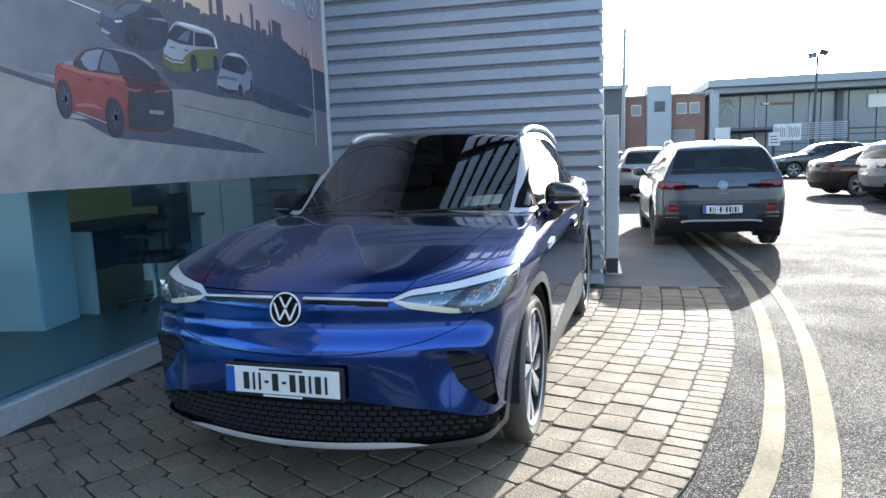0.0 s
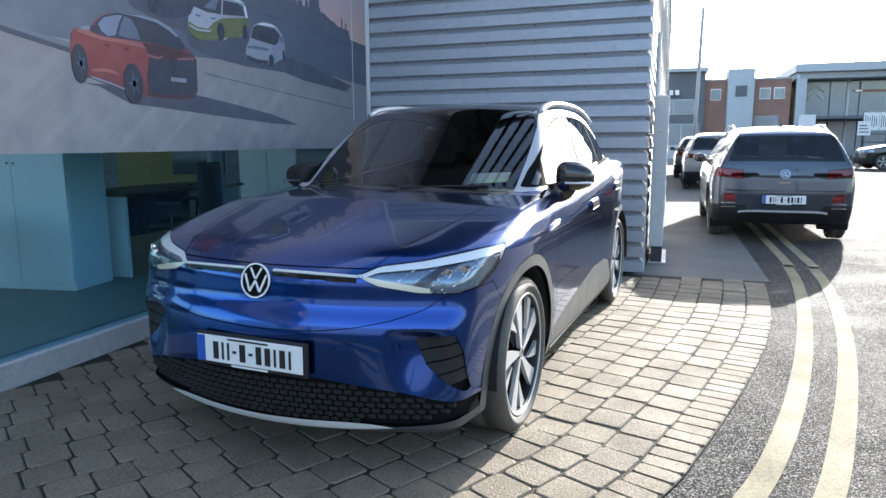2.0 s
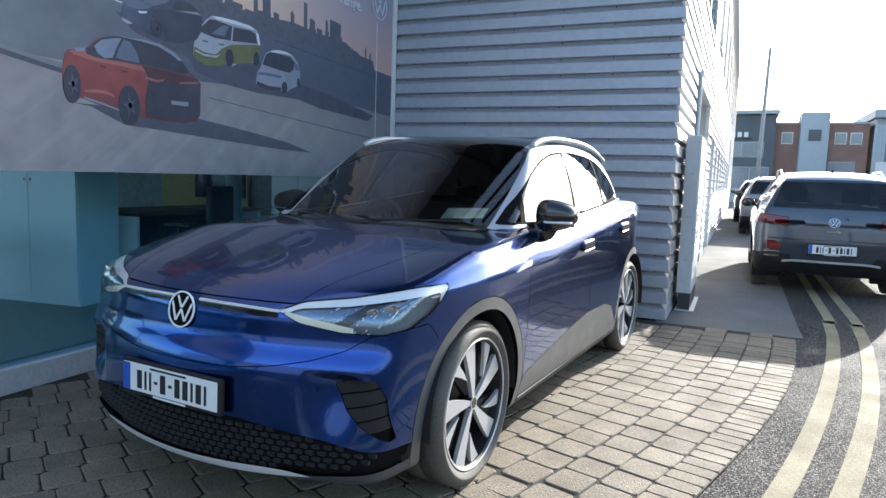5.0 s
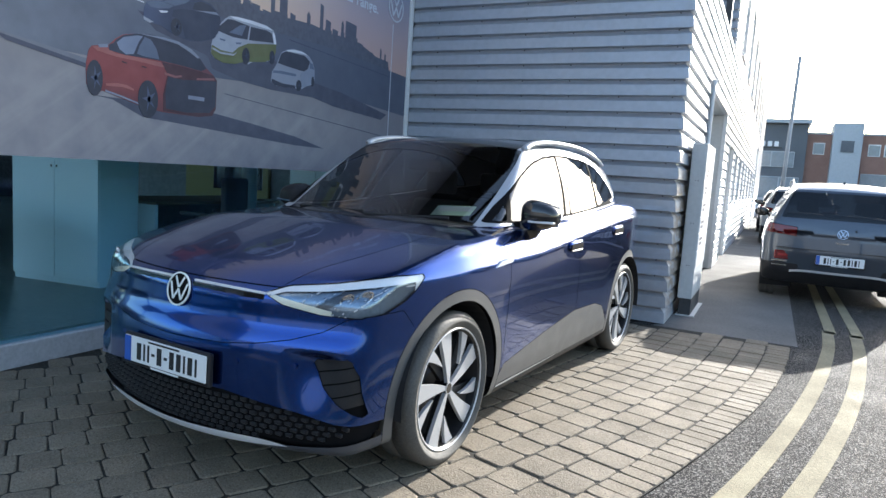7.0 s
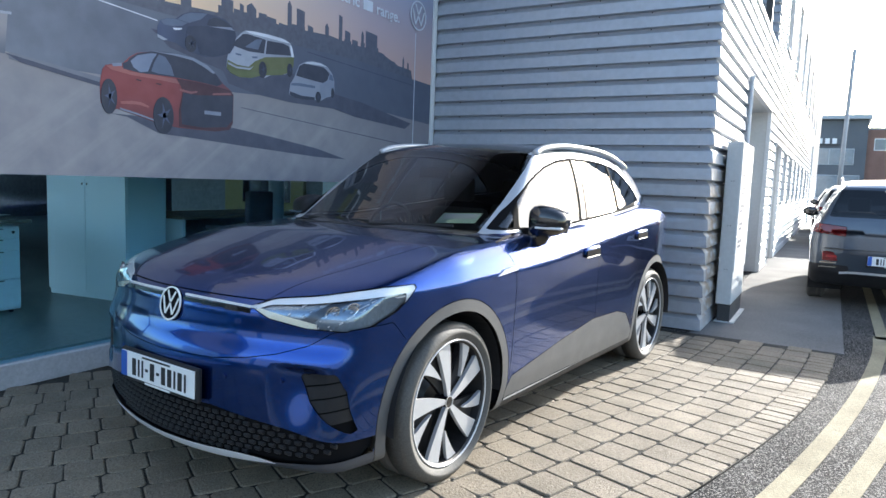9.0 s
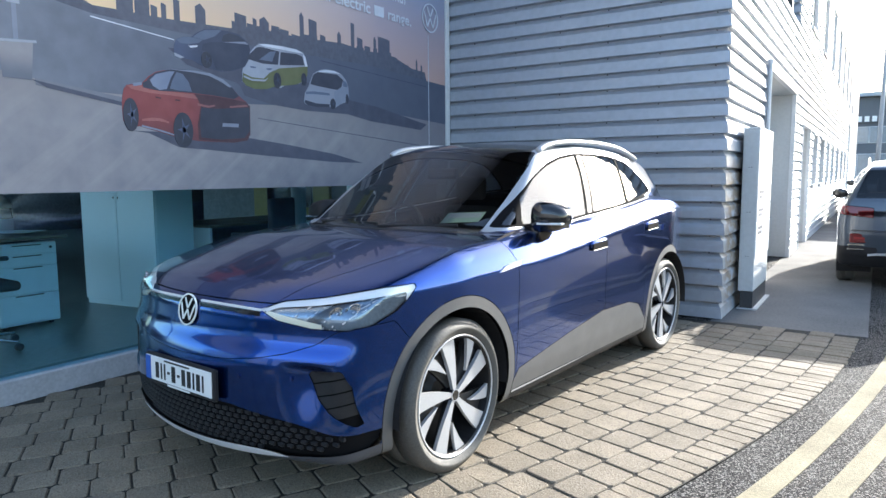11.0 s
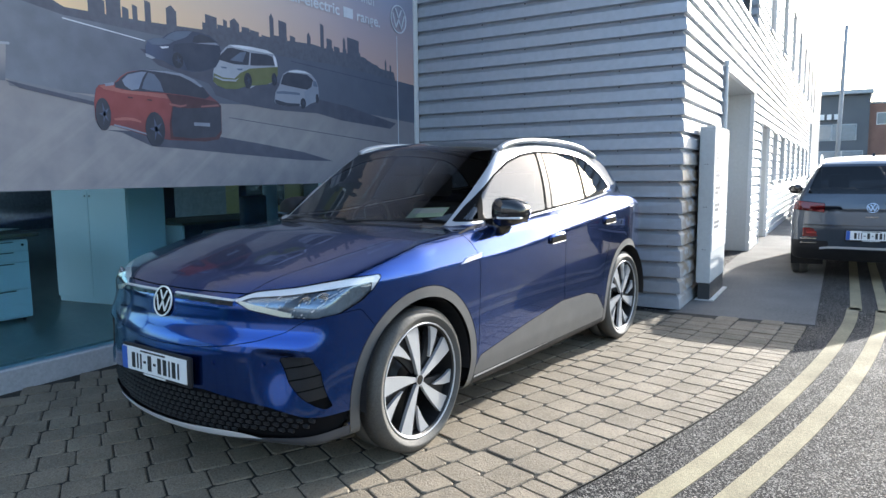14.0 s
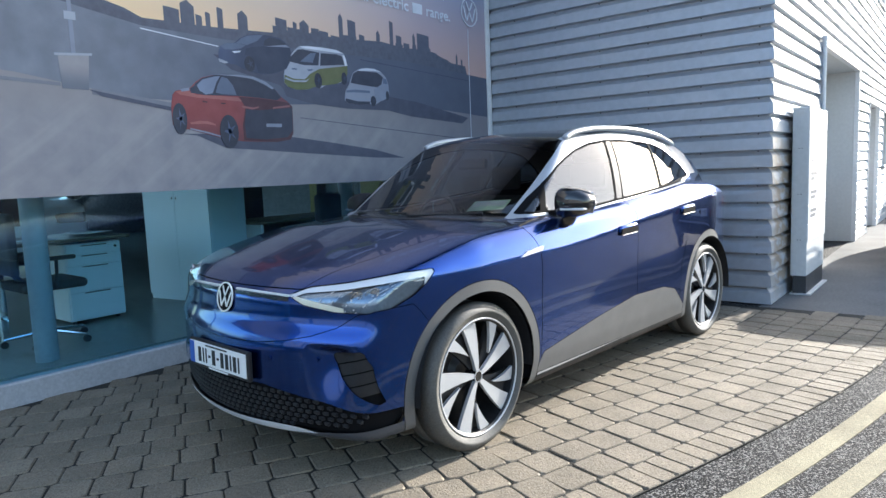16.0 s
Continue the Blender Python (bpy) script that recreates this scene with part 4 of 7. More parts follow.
printed("printed_mirror", [(0.137, 2.034), (0.179, 2.058), (0.18, 1.998), (0.139, 2.002)], 5.8, M_PWIN, red)
printed("printed_handle", [(0.232, 1.95), (0.27, 1.946), (0.269, 1.938), (0.232, 1.941)], 5.8, M_PREDDARK, red)
printed("printed_handle", [(0.385, 1.945), (0.424, 1.944), (0.424, 1.935), (0.385, 1.936)], 5.8, M_PREDDARK, red)
printed_wheel(0.038, 1.812, 0.056, 0.111, 6.2, red)
printed_wheel(0.441, 1.73, 0.082, 0.127, 6.2, red)
van = printed("printed_van", [(1.003, 2.21), (1.018, 2.266), (1.044, 2.314), (1.083, 2.37), (1.141, 2.428), (1.186, 2.457), (1.268, 2.468), (1.43, 2.476), (1.6, 2.475), (1.69, 2.453), (1.716, 2.406), (1.728, 2.347), (1.724, 2.277), (1.693, 2.219), (1.62, 2.187), (1.481, 2.169), (1.399, 2.127), (1.346, 2.137), (1.248, 2.104), (1.123, 2.093), (1.033, 2.113), (0.999, 2.141)], 4.0, M_PCAR, poster, "printed white and lime van")
printed("printed_lower_body", [(1.009, 2.206), (1.097, 2.183), (1.221, 2.186), (1.287, 2.24), (1.394, 2.29), (1.728, 2.347), (1.724, 2.277), (1.693, 2.219), (1.585, 2.183), (1.4, 2.156), (1.347, 2.146), (1.248, 2.109), (1.123, 2.098), (1.033, 2.117), (0.999, 2.141)], 5.0, M_PLIME, van)
printed("printed_underside", [(1.006, 2.151), (1.095, 2.137), (1.348, 2.161), (1.709, 2.255), (1.693, 2.219), (1.585, 2.178), (1.4, 2.146), (1.346, 2.137), (1.248, 2.104), (1.123, 2.093), (1.033, 2.113)], 5.3, M_PLIMEDARK, van)
printed("printed_window", [(1.051, 2.32), (1.095, 2.371), (1.159, 2.425), (1.209, 2.435), (1.362, 2.429), (1.401, 2.427), (1.382, 2.317), (1.227, 2.304)], 5.0, M_PWIN, van)
printed("printed_window", [(1.417, 2.425), (1.598, 2.436), (1.667, 2.425), (1.692, 2.353), (1.402, 2.317)], 5.2, M_PWIN, van)
printed("printed_glass_shine", [(1.179, 2.331), (1.296, 2.411), (1.361, 2.422), (1.318, 2.334)], 5.4, M_PGREYGLASS, van)
printed("printed_pillar", [(1.675, 2.441), (1.703, 2.429), (1.728, 2.347), (1.699, 2.344)], 5.4, M_PWHITE, van)
printed("printed_shine", [(1.186, 2.454), (1.268, 2.466), (1.43, 2.474), (1.599, 2.473), (1.683, 2.452), (1.598, 2.448), (1.415, 2.448), (1.235, 2.445)], 5.4, M_PWHITE, van)
printed("printed_lamp", [(1.084, 2.269), (1.145, 2.269), (1.138, 2.257), (1.089, 2.256)], 5.5, M_PGREYGLASS, van)
printed("printed_lamp", [(1.251, 2.272), (1.315, 2.281), (1.308, 2.266), (1.263, 2.259)], 5.5, M_PGREYGLASS, van)
printed("printed_bumper", [(1.014, 2.188), (1.096, 2.169), (1.233, 2.178), (1.272, 2.201), (1.232, 2.164), (1.096, 2.155), (1.013, 2.174)], 5.5, M_PCAR, van)
printed_wheel(1.369, 2.187, 0.043, 0.065, 6.0, van)
printed_wheel(1.679, 2.232, 0.032, 0.055, 6.0, van)
mini = printed("printed_small_car", [(1.677, 2.057), (1.688, 2.118), (1.734, 2.177), (1.766, 2.241), (1.798, 2.295), (1.874, 2.334), (1.958, 2.353), (2.075, 2.356), (2.17, 2.335), (2.233, 2.288), (2.264, 2.226), (2.268, 2.129), (2.224, 2.083), (2.141, 2.055), (2.059, 2.012), (1.997, 2.024), (1.843, 2.008), (1.719, 2.014), (1.676, 2.032)], 4.5, M_PCAR, poster, "printed small white car")
printed("printed_window", [(1.757, 2.2), (1.797, 2.285), (1.858, 2.317), (2.113, 2.323), (2.192, 2.284), (2.165, 2.217), (2.107, 2.185), (2.005, 2.187), (1.852, 2.193)], 5.5, M_PWIN, mini)
printed("printed_side", [(2.066, 2.161), (2.19, 2.23), (2.264, 2.226), (2.268, 2.129), (2.208, 2.081), (2.085, 2.04)], 5.7, M_PGREY, mini)
printed("printed_side_window", [(2.192, 2.278), (2.233, 2.272), (2.255, 2.225), (2.19, 2.225)], 5.8, M_PGREYGLASS, mini)
printed("printed_lamp", [(1.702, 2.129), (1.798, 2.142), (2.003, 2.145), (2.002, 2.124), (1.797, 2.117), (1.701, 2.109)], 5.6, M_PGREYGLASS, mini)
printed("printed_grille", [(1.685, 2.057), (1.83, 2.038), (1.998, 2.045), (1.997, 2.024), (1.843, 2.008), (1.719, 2.014), (1.683, 2.032)], 5.6, M_PWIN, mini)
printed("printed_shine", [(1.858, 2.317), (1.889, 2.333), (1.966, 2.349), (2.075, 2.351), (2.162, 2.334), (2.074, 2.335)], 5.9, M_PWHITE, mini)
printed_wheel(2.045, 2.053, 0.036, 0.048, 6.2, mini)
printed_wheel(2.242, 2.116, 0.021, 0.044, 6.2, mini, False)
blu = printed("printed_blue_car", [(0.399, 2.327), (0.421, 2.371), (0.477, 2.395), (0.543, 2.405), (0.597, 2.447), (0.661, 2.478), (0.77, 2.499), (0.881, 2.503), (0.984, 2.496), (1.041, 2.464), (1.075, 2.437), (1.091, 2.393), (1.075, 2.332), (1.041, 2.259), (0.921, 2.21), (0.807, 2.189), (0.709, 2.196), (0.619, 2.212), (0.543, 2.241), (0.468, 2.244), (0.404, 2.245), (0.396, 2.277)], 3.7, M_PBLUE, poster, "printed dark blue car")
printed("printed_side", [(0.645, 2.373), (0.721, 2.396), (0.877, 2.422), (1.04, 2.45), (1.081, 2.428), (1.09, 2.384), (1.068, 2.308), (1.029, 2.254), (0.864, 2.199), (0.753, 2.2), (0.724, 2.276), (0.684, 2.318), (0.631, 2.324)], 4.6, M_PDEEP, blu)
printed("printed_bonnet", [(0.421, 2.367), (0.477, 2.393), (0.543, 2.403), (0.646, 2.399), (0.603, 2.371), (0.525, 2.352), (0.449, 2.346)], 4.7, M_PGREYGLASS, blu)
printed("printed_window", [(0.558, 2.405), (0.613, 2.449), (0.667, 2.474), (0.77, 2.494), (0.814, 2.497), (0.756, 2.445), (0.657, 2.402)], 4.8, M_PGREYGLASS, blu)
printed("printed_window", [(0.815, 2.418), (0.834, 2.465), (0.892, 2.491), (0.983, 2.482), (1.046, 2.451), (0.934, 2.428)], 4.8, M_PWIN, blu)
printed("printed_shine", [(0.831, 2.412), (0.934, 2.431), (1.04, 2.45), (1.075, 2.432), (0.933, 2.422)], 5.0, M_PGREY, blu)
printed("printed_lamp", [(0.519, 2.339), (0.596, 2.353), (0.59, 2.34), (0.538, 2.327)], 5.0, M_PWHITE, blu)
printed("printed_bumper_shine", [(0.395, 2.273), (0.424, 2.266), (0.478, 2.252), (0.448, 2.24), (0.399, 2.25)], 5.0, M_PCAR, blu)
printed_wheel(0.67, 2.26, 0.048, 0.059, 5.2, blu)
printed("printed_stem", [(3.615, 1.6), (3.623, 1.6), (3.623, 2.93), (3.615, 2.93)], 4.3, M_PWHITE, poster, "thin white line")
def lettering(text, y, y1, z, size, parent, name="printed_words"):
    """Words on the board between y and y1, read from the road."""
    cu = bpy.data.curves.new(name, "FONT")
    cu.body, cu.size, cu.extrude, cu.offset = text, size, 0.001, 0.0025
    tmp = new("tmp", cu)
    me = bpy.data.meshes.new_from_object(tmp.evaluated_get(bpy.context.evaluated_depsgraph_get()))
    bpy.data.objects.remove(tmp)
    me.materials.append(M_PWHITE)
    ob = new(name, me)
    ob.parent = parent
    xs = [v.co.x for v in me.vertices]
    me.transform(Matrix.Scale((y1 - y) / (max(xs) - min(xs)), 4, (1, 0, 0)) @ Matrix.Translation((-min(xs), 0, 0)))
    ob.matrix_basis = Matrix.Translation((POSTER_X + 0.004, y, z)) @ Matrix(((0, 0, 1, 0), (1, 0, 0, 0), (0, 1, 0, 0), (0, 0, 0, 1)))
    return ob
lettering("the", 1.66, 1.845, 2.965, 0.15, poster)
lettering("all-electric", 1.90, 2.61, 2.965, 0.15, poster)
printed("printed_word_bar", [(2.68, 2.965), (2.83, 2.965), (2.83, 3.065), (2.68, 3.065)], 4, M_PWHITE, poster, "plain white bar in place of a model name")
lettering("range.", 2.89, 3.29, 2.965, 0.15, poster)
lettering("path", 2.66, 2.905, 3.17, 0.15, poster)
lettering("with", 2.95, 3.19, 3.17, 0.15, poster)
em = badge(poster, Matrix.Translation((POSTER_X + 0.008, 3.645, 3.115)) @ Matrix(((0, -1, 0, 0), (1, 0, 0, 0), (0, 0, 1, 0), (0, 0, 0, 1))), 0.155, M_PWHITE, "printed_emblem", "white round emblem")
bm = boxed(POSTER_X - 0.15, POSTER_X + 0.015, PY1 + 0.005, PY1 + 0.075, 0.15, TALL_TOP, 0.004)
solid("corner_trim", bm, M_TRIM, "white vertical corner trim between poster and cladding", "trim", kind="structure")

# ---- blue electric car ----
BLUE_SUV = dict(
    top=[(-0.95, 0.82), (-0.78, 0.862), (-0.6, 0.925), (-0.3, 0.99), (0, 1.04), (0.35, 1.065), (0.7, 1.09), (1.44, 1.125), (2.06, 1.185), (2.43, 1.225), (2.9, 1.205), (3.3, 1.13), (3.6, 1.04)],
    scoop=True, crown=0.03, bow=0.31, edge=0.028, floor=0.20, base=2.771, axle=0.365, arch=0.415,
    plan=[(-0.90, 0.72), (-0.75, 0.79), (-0.57, 0.838), (-0.285, 0.878), (0, 0.905), (0.5, 0.907), (1.4, 0.905), (2.2, 0.903), (2.77, 0.885), (3.0, 0.858), (3.2, 0.815), (3.5, 0.725), (3.72, 0.60)],
    crease=[(-0.3, 0.912), (0.0, 0.918), (0.4, 0.930), (0.77, 0.936), (1.3, 0.982), (1.6, 1.015), (2.3, 1.075), (3.0, 1.12)],
    side=[(0.15, -0.06), (0.25, -0.03), (0.35, -0.012), (0.5, -0.002), (0.72, 0.004), (0.86, 0.008), (0.93, 0.009), (0.945, 0.004), (1.0, -0.012), (1.1, -0.048), (1.25, -0.13)],
    nose=[(0.15, -0.76), (0.22, -0.835), (0.28, -0.86), (0.35, -0.868), (0.45, -0.870), (0.58, -0.868), (0.63, -0.866), (0.675, -0.852), (0.715, -0.828), (0.76, -0.822), (0.81, -0.822), (0.845, -0.815), (0.875, -0.780), (0.93, -0.69), (1.0, -0.40), (1.1, 0.1)],
    tail=[(0.2, 3.58), (0.4, 3.69), (0.6, 3.72), (0.9, 3.70), (1.05, 3.62), (1.25, 3.45)],
    roof=[(-0.5, 0.60), (0.35, 1.095), (1.15, 1.565), (1.3, 1.60), (1.7, 1.628), (2.1, 1.620), (2.5, 1.592), (3.0, 1.512), (3.4, 1.40), (3.5, 1.32), (3.65, 1.05), (3.75, 0.6)],
    house=[(1.0, 0.875), (1.1, 0.855), (1.2, 0.82), (1.3, 0.778), (1.4, 0.728), (1.5, 0.67), (1.62, 0.58)],
    taper=[(0.0, 0.14), (0.45, 0.080), (0.8, 0.070), (1.2, 0.042), (1.6, 0.010), (1.9, 0.005), (2.3, 0.022), (2.7, 0.070), (3.1, 0.17), (3.5, 0.29), (3.8, 0.38)],
)
CAR_POSE = pose(0, 0, 0, 0, 0, -5.0)
blue_suv = thing("suv", CAR_POSE, "metallic blue electric suv with black roof, parked on block paving", "car")
shape = car_shape(BLUE_SUV)
sh = Shell(lambda x, y, z: shape(x, y, z, False), (-1.0, -0.95, 0.12), (1.0, 3.8, 1.68), 0.02)


def lerp(q, pts):
    p = np.array(pts, float)
    return np.interp(q, p[:, 0], p[:, 1])


def sided(sx, field):
    """Keeps a field to one side of the car."""
    return lambda x, y, z: np.maximum(field(np.abs(x), y, z), -sx * x)


AXLES = (0.0, BLUE_SUV["base"])
def arch_r(y, z, yw):
    return np.hypot(y - yw, z - BLUE_SUV["axle"])
sh.take(lambda x, y, z: np.maximum(np.minimum(arch_r(y, z, 0.0), arch_r(y, z, AXLES[1])) - 0.417, 0.5 - np.abs(x)))
for yw in AXLES:
    for sx in (1, -1):
        bm = bmesh.new()
        rows = [[bm.verts.new((sx * xx, yw + rr * math.cos(radians(a)), BLUE_SUV["axle"] + rr * math.sin(radians(a)))) for xx, rr in ((0.885, 0.419), (0.80, 0.412), (0.50, 0.405), (0.495, 0.03))] for a in range(-6, 187, 8)]
        for p, q in zip(rows, rows[1:]):
            for k in range(3):
                bm.faces.new((p[k], p[k + 1], q[k + 1], q[k]))
        bmesh.ops.recalc_face_normals(bm, faces=bm.faces[:])
        part("wheel_well", bm, M_PLASTIC, blue_suv)
for yw in AXLES:
    for sx in (1, -1):
        sh.panel("arch_trim", sh.take(sided(sx, lambda x, y, z: np.maximum(arch_r(y, z, yw) - 0.472, 0.6 - x)), 0.004), M_CLADDING, blue_suv, "matt grey wheel arch trim")

# lamps and front bar
LAMP = [(0.425, 0.842), (0.50, 0.877), (0.66, 0.897), (0.835, 0.933), (0.95, 0.934), (0.95, 0.775), (0.79, 0.775), (0.66, 0.778), (0.51, 0.803)]
LAMP_END = [(0.77, -0.62), (0.785, -0.53), (0.83, -0.405), (0.87, -0.345), (0.92, -0.290), (0.94, -0.286)]
LAMP_TOP = [(0.42, 0.838), (0.50, 0.877), (0.66, 0.897), (0.84, 0.933), (0.90, 0.94)]
for sx in (1, -1):
    tris = sh.take(sided(sx, lambda x, y, z: np.maximum(inside(LAMP, x, z), y - lerp(z, LAMP_END))), 0.002)
    lamp = sh.panel("headlight", tris, M_LAMPDARK, blue_suv, "led headlight with clear lens and white light strip", push=-0.017)
    band, rest = sh.split(tris, lambda x, y, z: np.minimum(lerp(np.abs(x), LAMP_TOP) - 0.019 - 0.014 * np.clip((np.abs(x) - 0.45) / 0.4, 0, 1) - z, lerp(z, LAMP_END) - 0.055 + 0.9 * (0.925 - z) - y))
    sh.panel("light_strip", band, M_WHITE, lamp, "white daytime light strip", push=-0.005)
    low, mid = sh.split(rest, lambda x, y, z: np.maximum(z - 0.843 + 0.19 * (np.abs(x) - 0.45), np.abs(x) - 0.70))
    sh.panel("lower_reflector", low, M_LAMPSUN, lamp, "lower light guide with the sun's cream tint in its colour", push=-0.006)
    for xk in (0.60, 0.665, 0.745, 0.770, 0.795, 0.820):
        rib_t, mid = sh.split(mid, lambda x, y, z: np.abs(np.abs(x) - xk - (z - 0.84) * 1.1) - 0.0055)
        sh.panel("reflector_rib", rib_t, M_SILVER, lamp, "bright reflector rib", push=-0.008)
    deep, mid = sh.split(mid, lambda x, y, z: np.abs(np.abs(x) - 0.70 - (z - 0.84) * 1.1) - 0.028)
    sh.panel("reflector_well", deep, M_LAMPDARK, lamp, "dark lamp recess", push=-0.015)
    outer, mid = sh.split(mid, lambda x, y, z: 0.83 - np.abs(x) + (z - 0.84) * 0.9)
    sh.panel("outer_reflector", outer, M_LAMP, lamp, "blue-grey outer reflector", push=-0.013)
    sh.panel("reflector", mid, M_LAMP, lamp, "pale blue-grey reflector", push=-0.012)
    # chrome bowls added only to give the lamp a white sparkle
    for xx, rr in ((0.745, 0.022), (0.80, 0.026)):
        zz = float(lerp(xx, LAMP_TOP)) - 0.070
        yy = surf(shape, 1, xx, zz, -0.95, 0.2)
        bm = bmesh.new()
        lathe(bm, [(0.002, rr), (0.016, rr * 0.7), (0.016, 0.002), (0.012, 0.002), (0.012, rr * 0.6), (0.003, rr * 0.9)], "y", 20)
        bmesh.ops.scale(bm, vec=(1.5, 1, 0.8), verts=bm.verts)
        part("projector", bm, M_CHROME, lamp, "chrome bowl added for the lamp's white sparkle").matrix_basis = pose(sx * xx, yy + 0.004, zz, 0, -35 * sx, sx * 28)
    sh.panel("lens", tris, glass_mat("headlight_lens", (0.93, 0.95, 0.96), 0.04), lamp, "clear lens")
def bar_z(x):
    return 0.850 - 0.010 * (abs(x) / 0.43) ** 2
for sx in (1, -1):
    for nm, dz, hh, out, mt, lb in (("front_light_bar", 0.0, 0.0044, 0.006, M_WHITE, "thin white light bar"), ("light_bar_base", -0.018, 0.012, 0.002, M_GLOSS_BLACK, "black strip under the light bar")):
        bm = bmesh.new()
        rows = []
        for k in range(13):
            x = 0.072 + (0.43 - 0.072) * k / 12
            z = bar_z(x) + dz
            y = surf(shape, 1, x, z, -0.95, 0)
            rows.append([bm.verts.new((sx * x, y + a, z + c)) for a, c in ((-out, -hh), (-out, hh), (0.03, hh), (0.03, -hh))])
        for p, q in zip(rows, rows[1:]):
            for k in range(4):
                bm.faces.new((p[k], q[k], q[(k + 1) % 4], p[(k + 1) % 4]))
        bm.faces.new(rows[0]), bm.faces.new(rows[-1])
        bmesh.ops.recalc_face_normals(bm, faces=bm.faces[:])
        part(nm, bm, mt, blue_suv, lb)

# bumper: lip, bright strip, lower grille, side vents
def lip_z(x):
    return 0.222 + 0.022 * (np.abs(x) / 0.55) ** 2
sh.panel("bumper_lip", sh.take(lambda x, y, z: np.maximum(z - lip_z(x), y + 0.40)), M_SKIRT, blue_suv, "dark grey bumper lip")
strip = sh.take(lambda x, y, z: np.maximum(np.maximum(z - lip_z(x) - 0.036 * (1 - (np.abs(x) / 0.575) ** 6), y + 0.40), np.abs(x) - 0.575))
sh.panel("bumper_strip", strip, M_SATIN, blue_suv, "satin silver strip along the lower bumper", push=0.006)
GRILLE_TOP = [(0.0, 0.44), (0.30, 0.44), (0.57, 0.40), (0.82, 0.345), (0.9, 0.33)]
grille_tris = sh.take(lambda x, y, z: np.maximum(np.maximum(z - lerp(np.abs(x), GRILLE_TOP), y + 0.47), lip_z(x) - z), 0.004)
sh.panel("lower_grille", grille_tris, M_PLASTIC, blue_suv, "black lower grille", push=-0.03)
VENT = [(0.640, 0.603), (0.798, 0.620), (0.820, 0.55), (0.828, 0.37), (0.79, 0.415), (0.690, 0.500)]
for sx in (1, -1):
    tris = sh.take(sided(sx, lambda x, y, z: np.maximum(inside(VENT, x, z), y + 0.3)))
    vent = sh.panel("side_vent", tris, M_PLASTIC, blue_suv, "black side vent", push=-0.03)
    for zz in (0.595, 0.540, 0.485, 0.43):
        fin, _ = sh.split(tris, lambda x, y, z: np.abs(z - zz - 0.25 * (np.abs(x) - 0.72)) - 0.0245)
        sh.panel("vent_fin", fin, M_PLASTIC, vent, push=-0.006)

# glass, roof and silver roof arches
DLO = [(0.545, 1.108), (0.73, 1.106), (1.106, 1.104), (1.457, 1.132), (2.05, 1.180), (2.50, 1.225), (2.83, 1.254), (2.76, 1.312), (2.675, 1.366), (2.56, 1.430), (2.45, 1.474), (2.32, 1.502), (2.1, 1.522), (1.84, 1.530), (1.62, 1.527), (1.42, 1.506), (1.23, 1.462), (1.11, 1.420), (0.99, 1.372), (0.815, 1.277), (0.68, 1.195)]
SCREEN_X = [(1.0, 0.665), (1.11, 0.660), (1.25, 0.655), (1.35, 0.645), (1.44, 0.632), (1.522, 0.602), (1.6, 0.56)]
def screen_base(x):
    return 0.33 + 0.32 * x * x
sh.panel("windscreen", sh.take(lambda x, y, z: np.maximum.reduce([screen_base(x) - y, y - 1.16 - 0.05 * x * x, np.abs(x) - lerp(z, SCREEN_X), 1.05 - z])), M_SCREEN, blue_suv, "dark reflecting windscreen").visible_shadow = False
PANES = ((0.3, 0.765, "quarter_window"), (0.815, 1.510, "front_window"), (1.605, 2.130, "rear_window"), (2.165, 3.0, "rear_quarter_window"))
for sx in (1, -1):
    tris = sh.take(sided(sx, lambda x, y, z: np.maximum(inside(DLO, y, z), 0.5 - x)))
    for y0, y1, nm in PANES:
        a, tris = sh.split(tris, lambda x, y, z: np.maximum.reduce([inside(DLO, y, z) + 0.012, y0 + (z - 1.3) * 0.45 - y, y - y1 - (z - 1.3) * 0.45]))
        sh.panel(nm, a, M_SIDEGLASS, blue_suv, push=-0.003).visible_shadow = False
    a, tris = sh.split(tris, lambda x, y, z: np.maximum(np.abs(y - 1.56 - (z - 1.3) * 0.45) - 0.030, inside(DLO, y, z) + 0.012))
    sh.panel("centre_pillar", a, M_GLOSS_BLACK, blue_suv, "gloss black centre pillar")
    sh.panel("window_frame", tris, M_SEAL, blue_suv, "matt black window surround")
sh.panel("roof", sh.take(lambda x, y, z: np.maximum.reduce([np.abs(x) - lerp(y, [(1.1, 0.562), (1.5, 0.60), (2.5, 0.60), (3.4, 0.50)]), 1.12 - y, 1.42 - z, y - 3.42])), M_GLOSS_BLACK, blue_suv, "glossy black roof")
sh.panel("back_window", sh.take(lambda x, y, z: np.maximum.reduce([np.abs(x) - 0.56, 3.43 - y, 1.12 - z])), M_CARGLASS, blue_suv)
HOOD_X = [(-0.75, 0.46), (-0.66, 0.50), (-0.35, 0.60), (-0.18, 0.635), (-0.04, 0.66), (0.14, 0.69), (0.45, 0.71), (0.7, 0.72)]
hood = sh.panel("bonnet", sh.take(lambda x, y, z: np.maximum.reduce([np.abs(x) - lerp(y, HOOD_X), y - screen_base(x) + 0.035, 0.866 - z]), 0.004), M_BLUE, blue_suv)
sh.panel("cowl", sh.take(lambda x, y, z: np.maximum.reduce([np.abs(x) - 0.63, y - screen_base(x) - 0.02, 0.25 - y, 1.02 - z])), M_PLASTIC, blue_suv, "black plastic cowl below the windscreen")
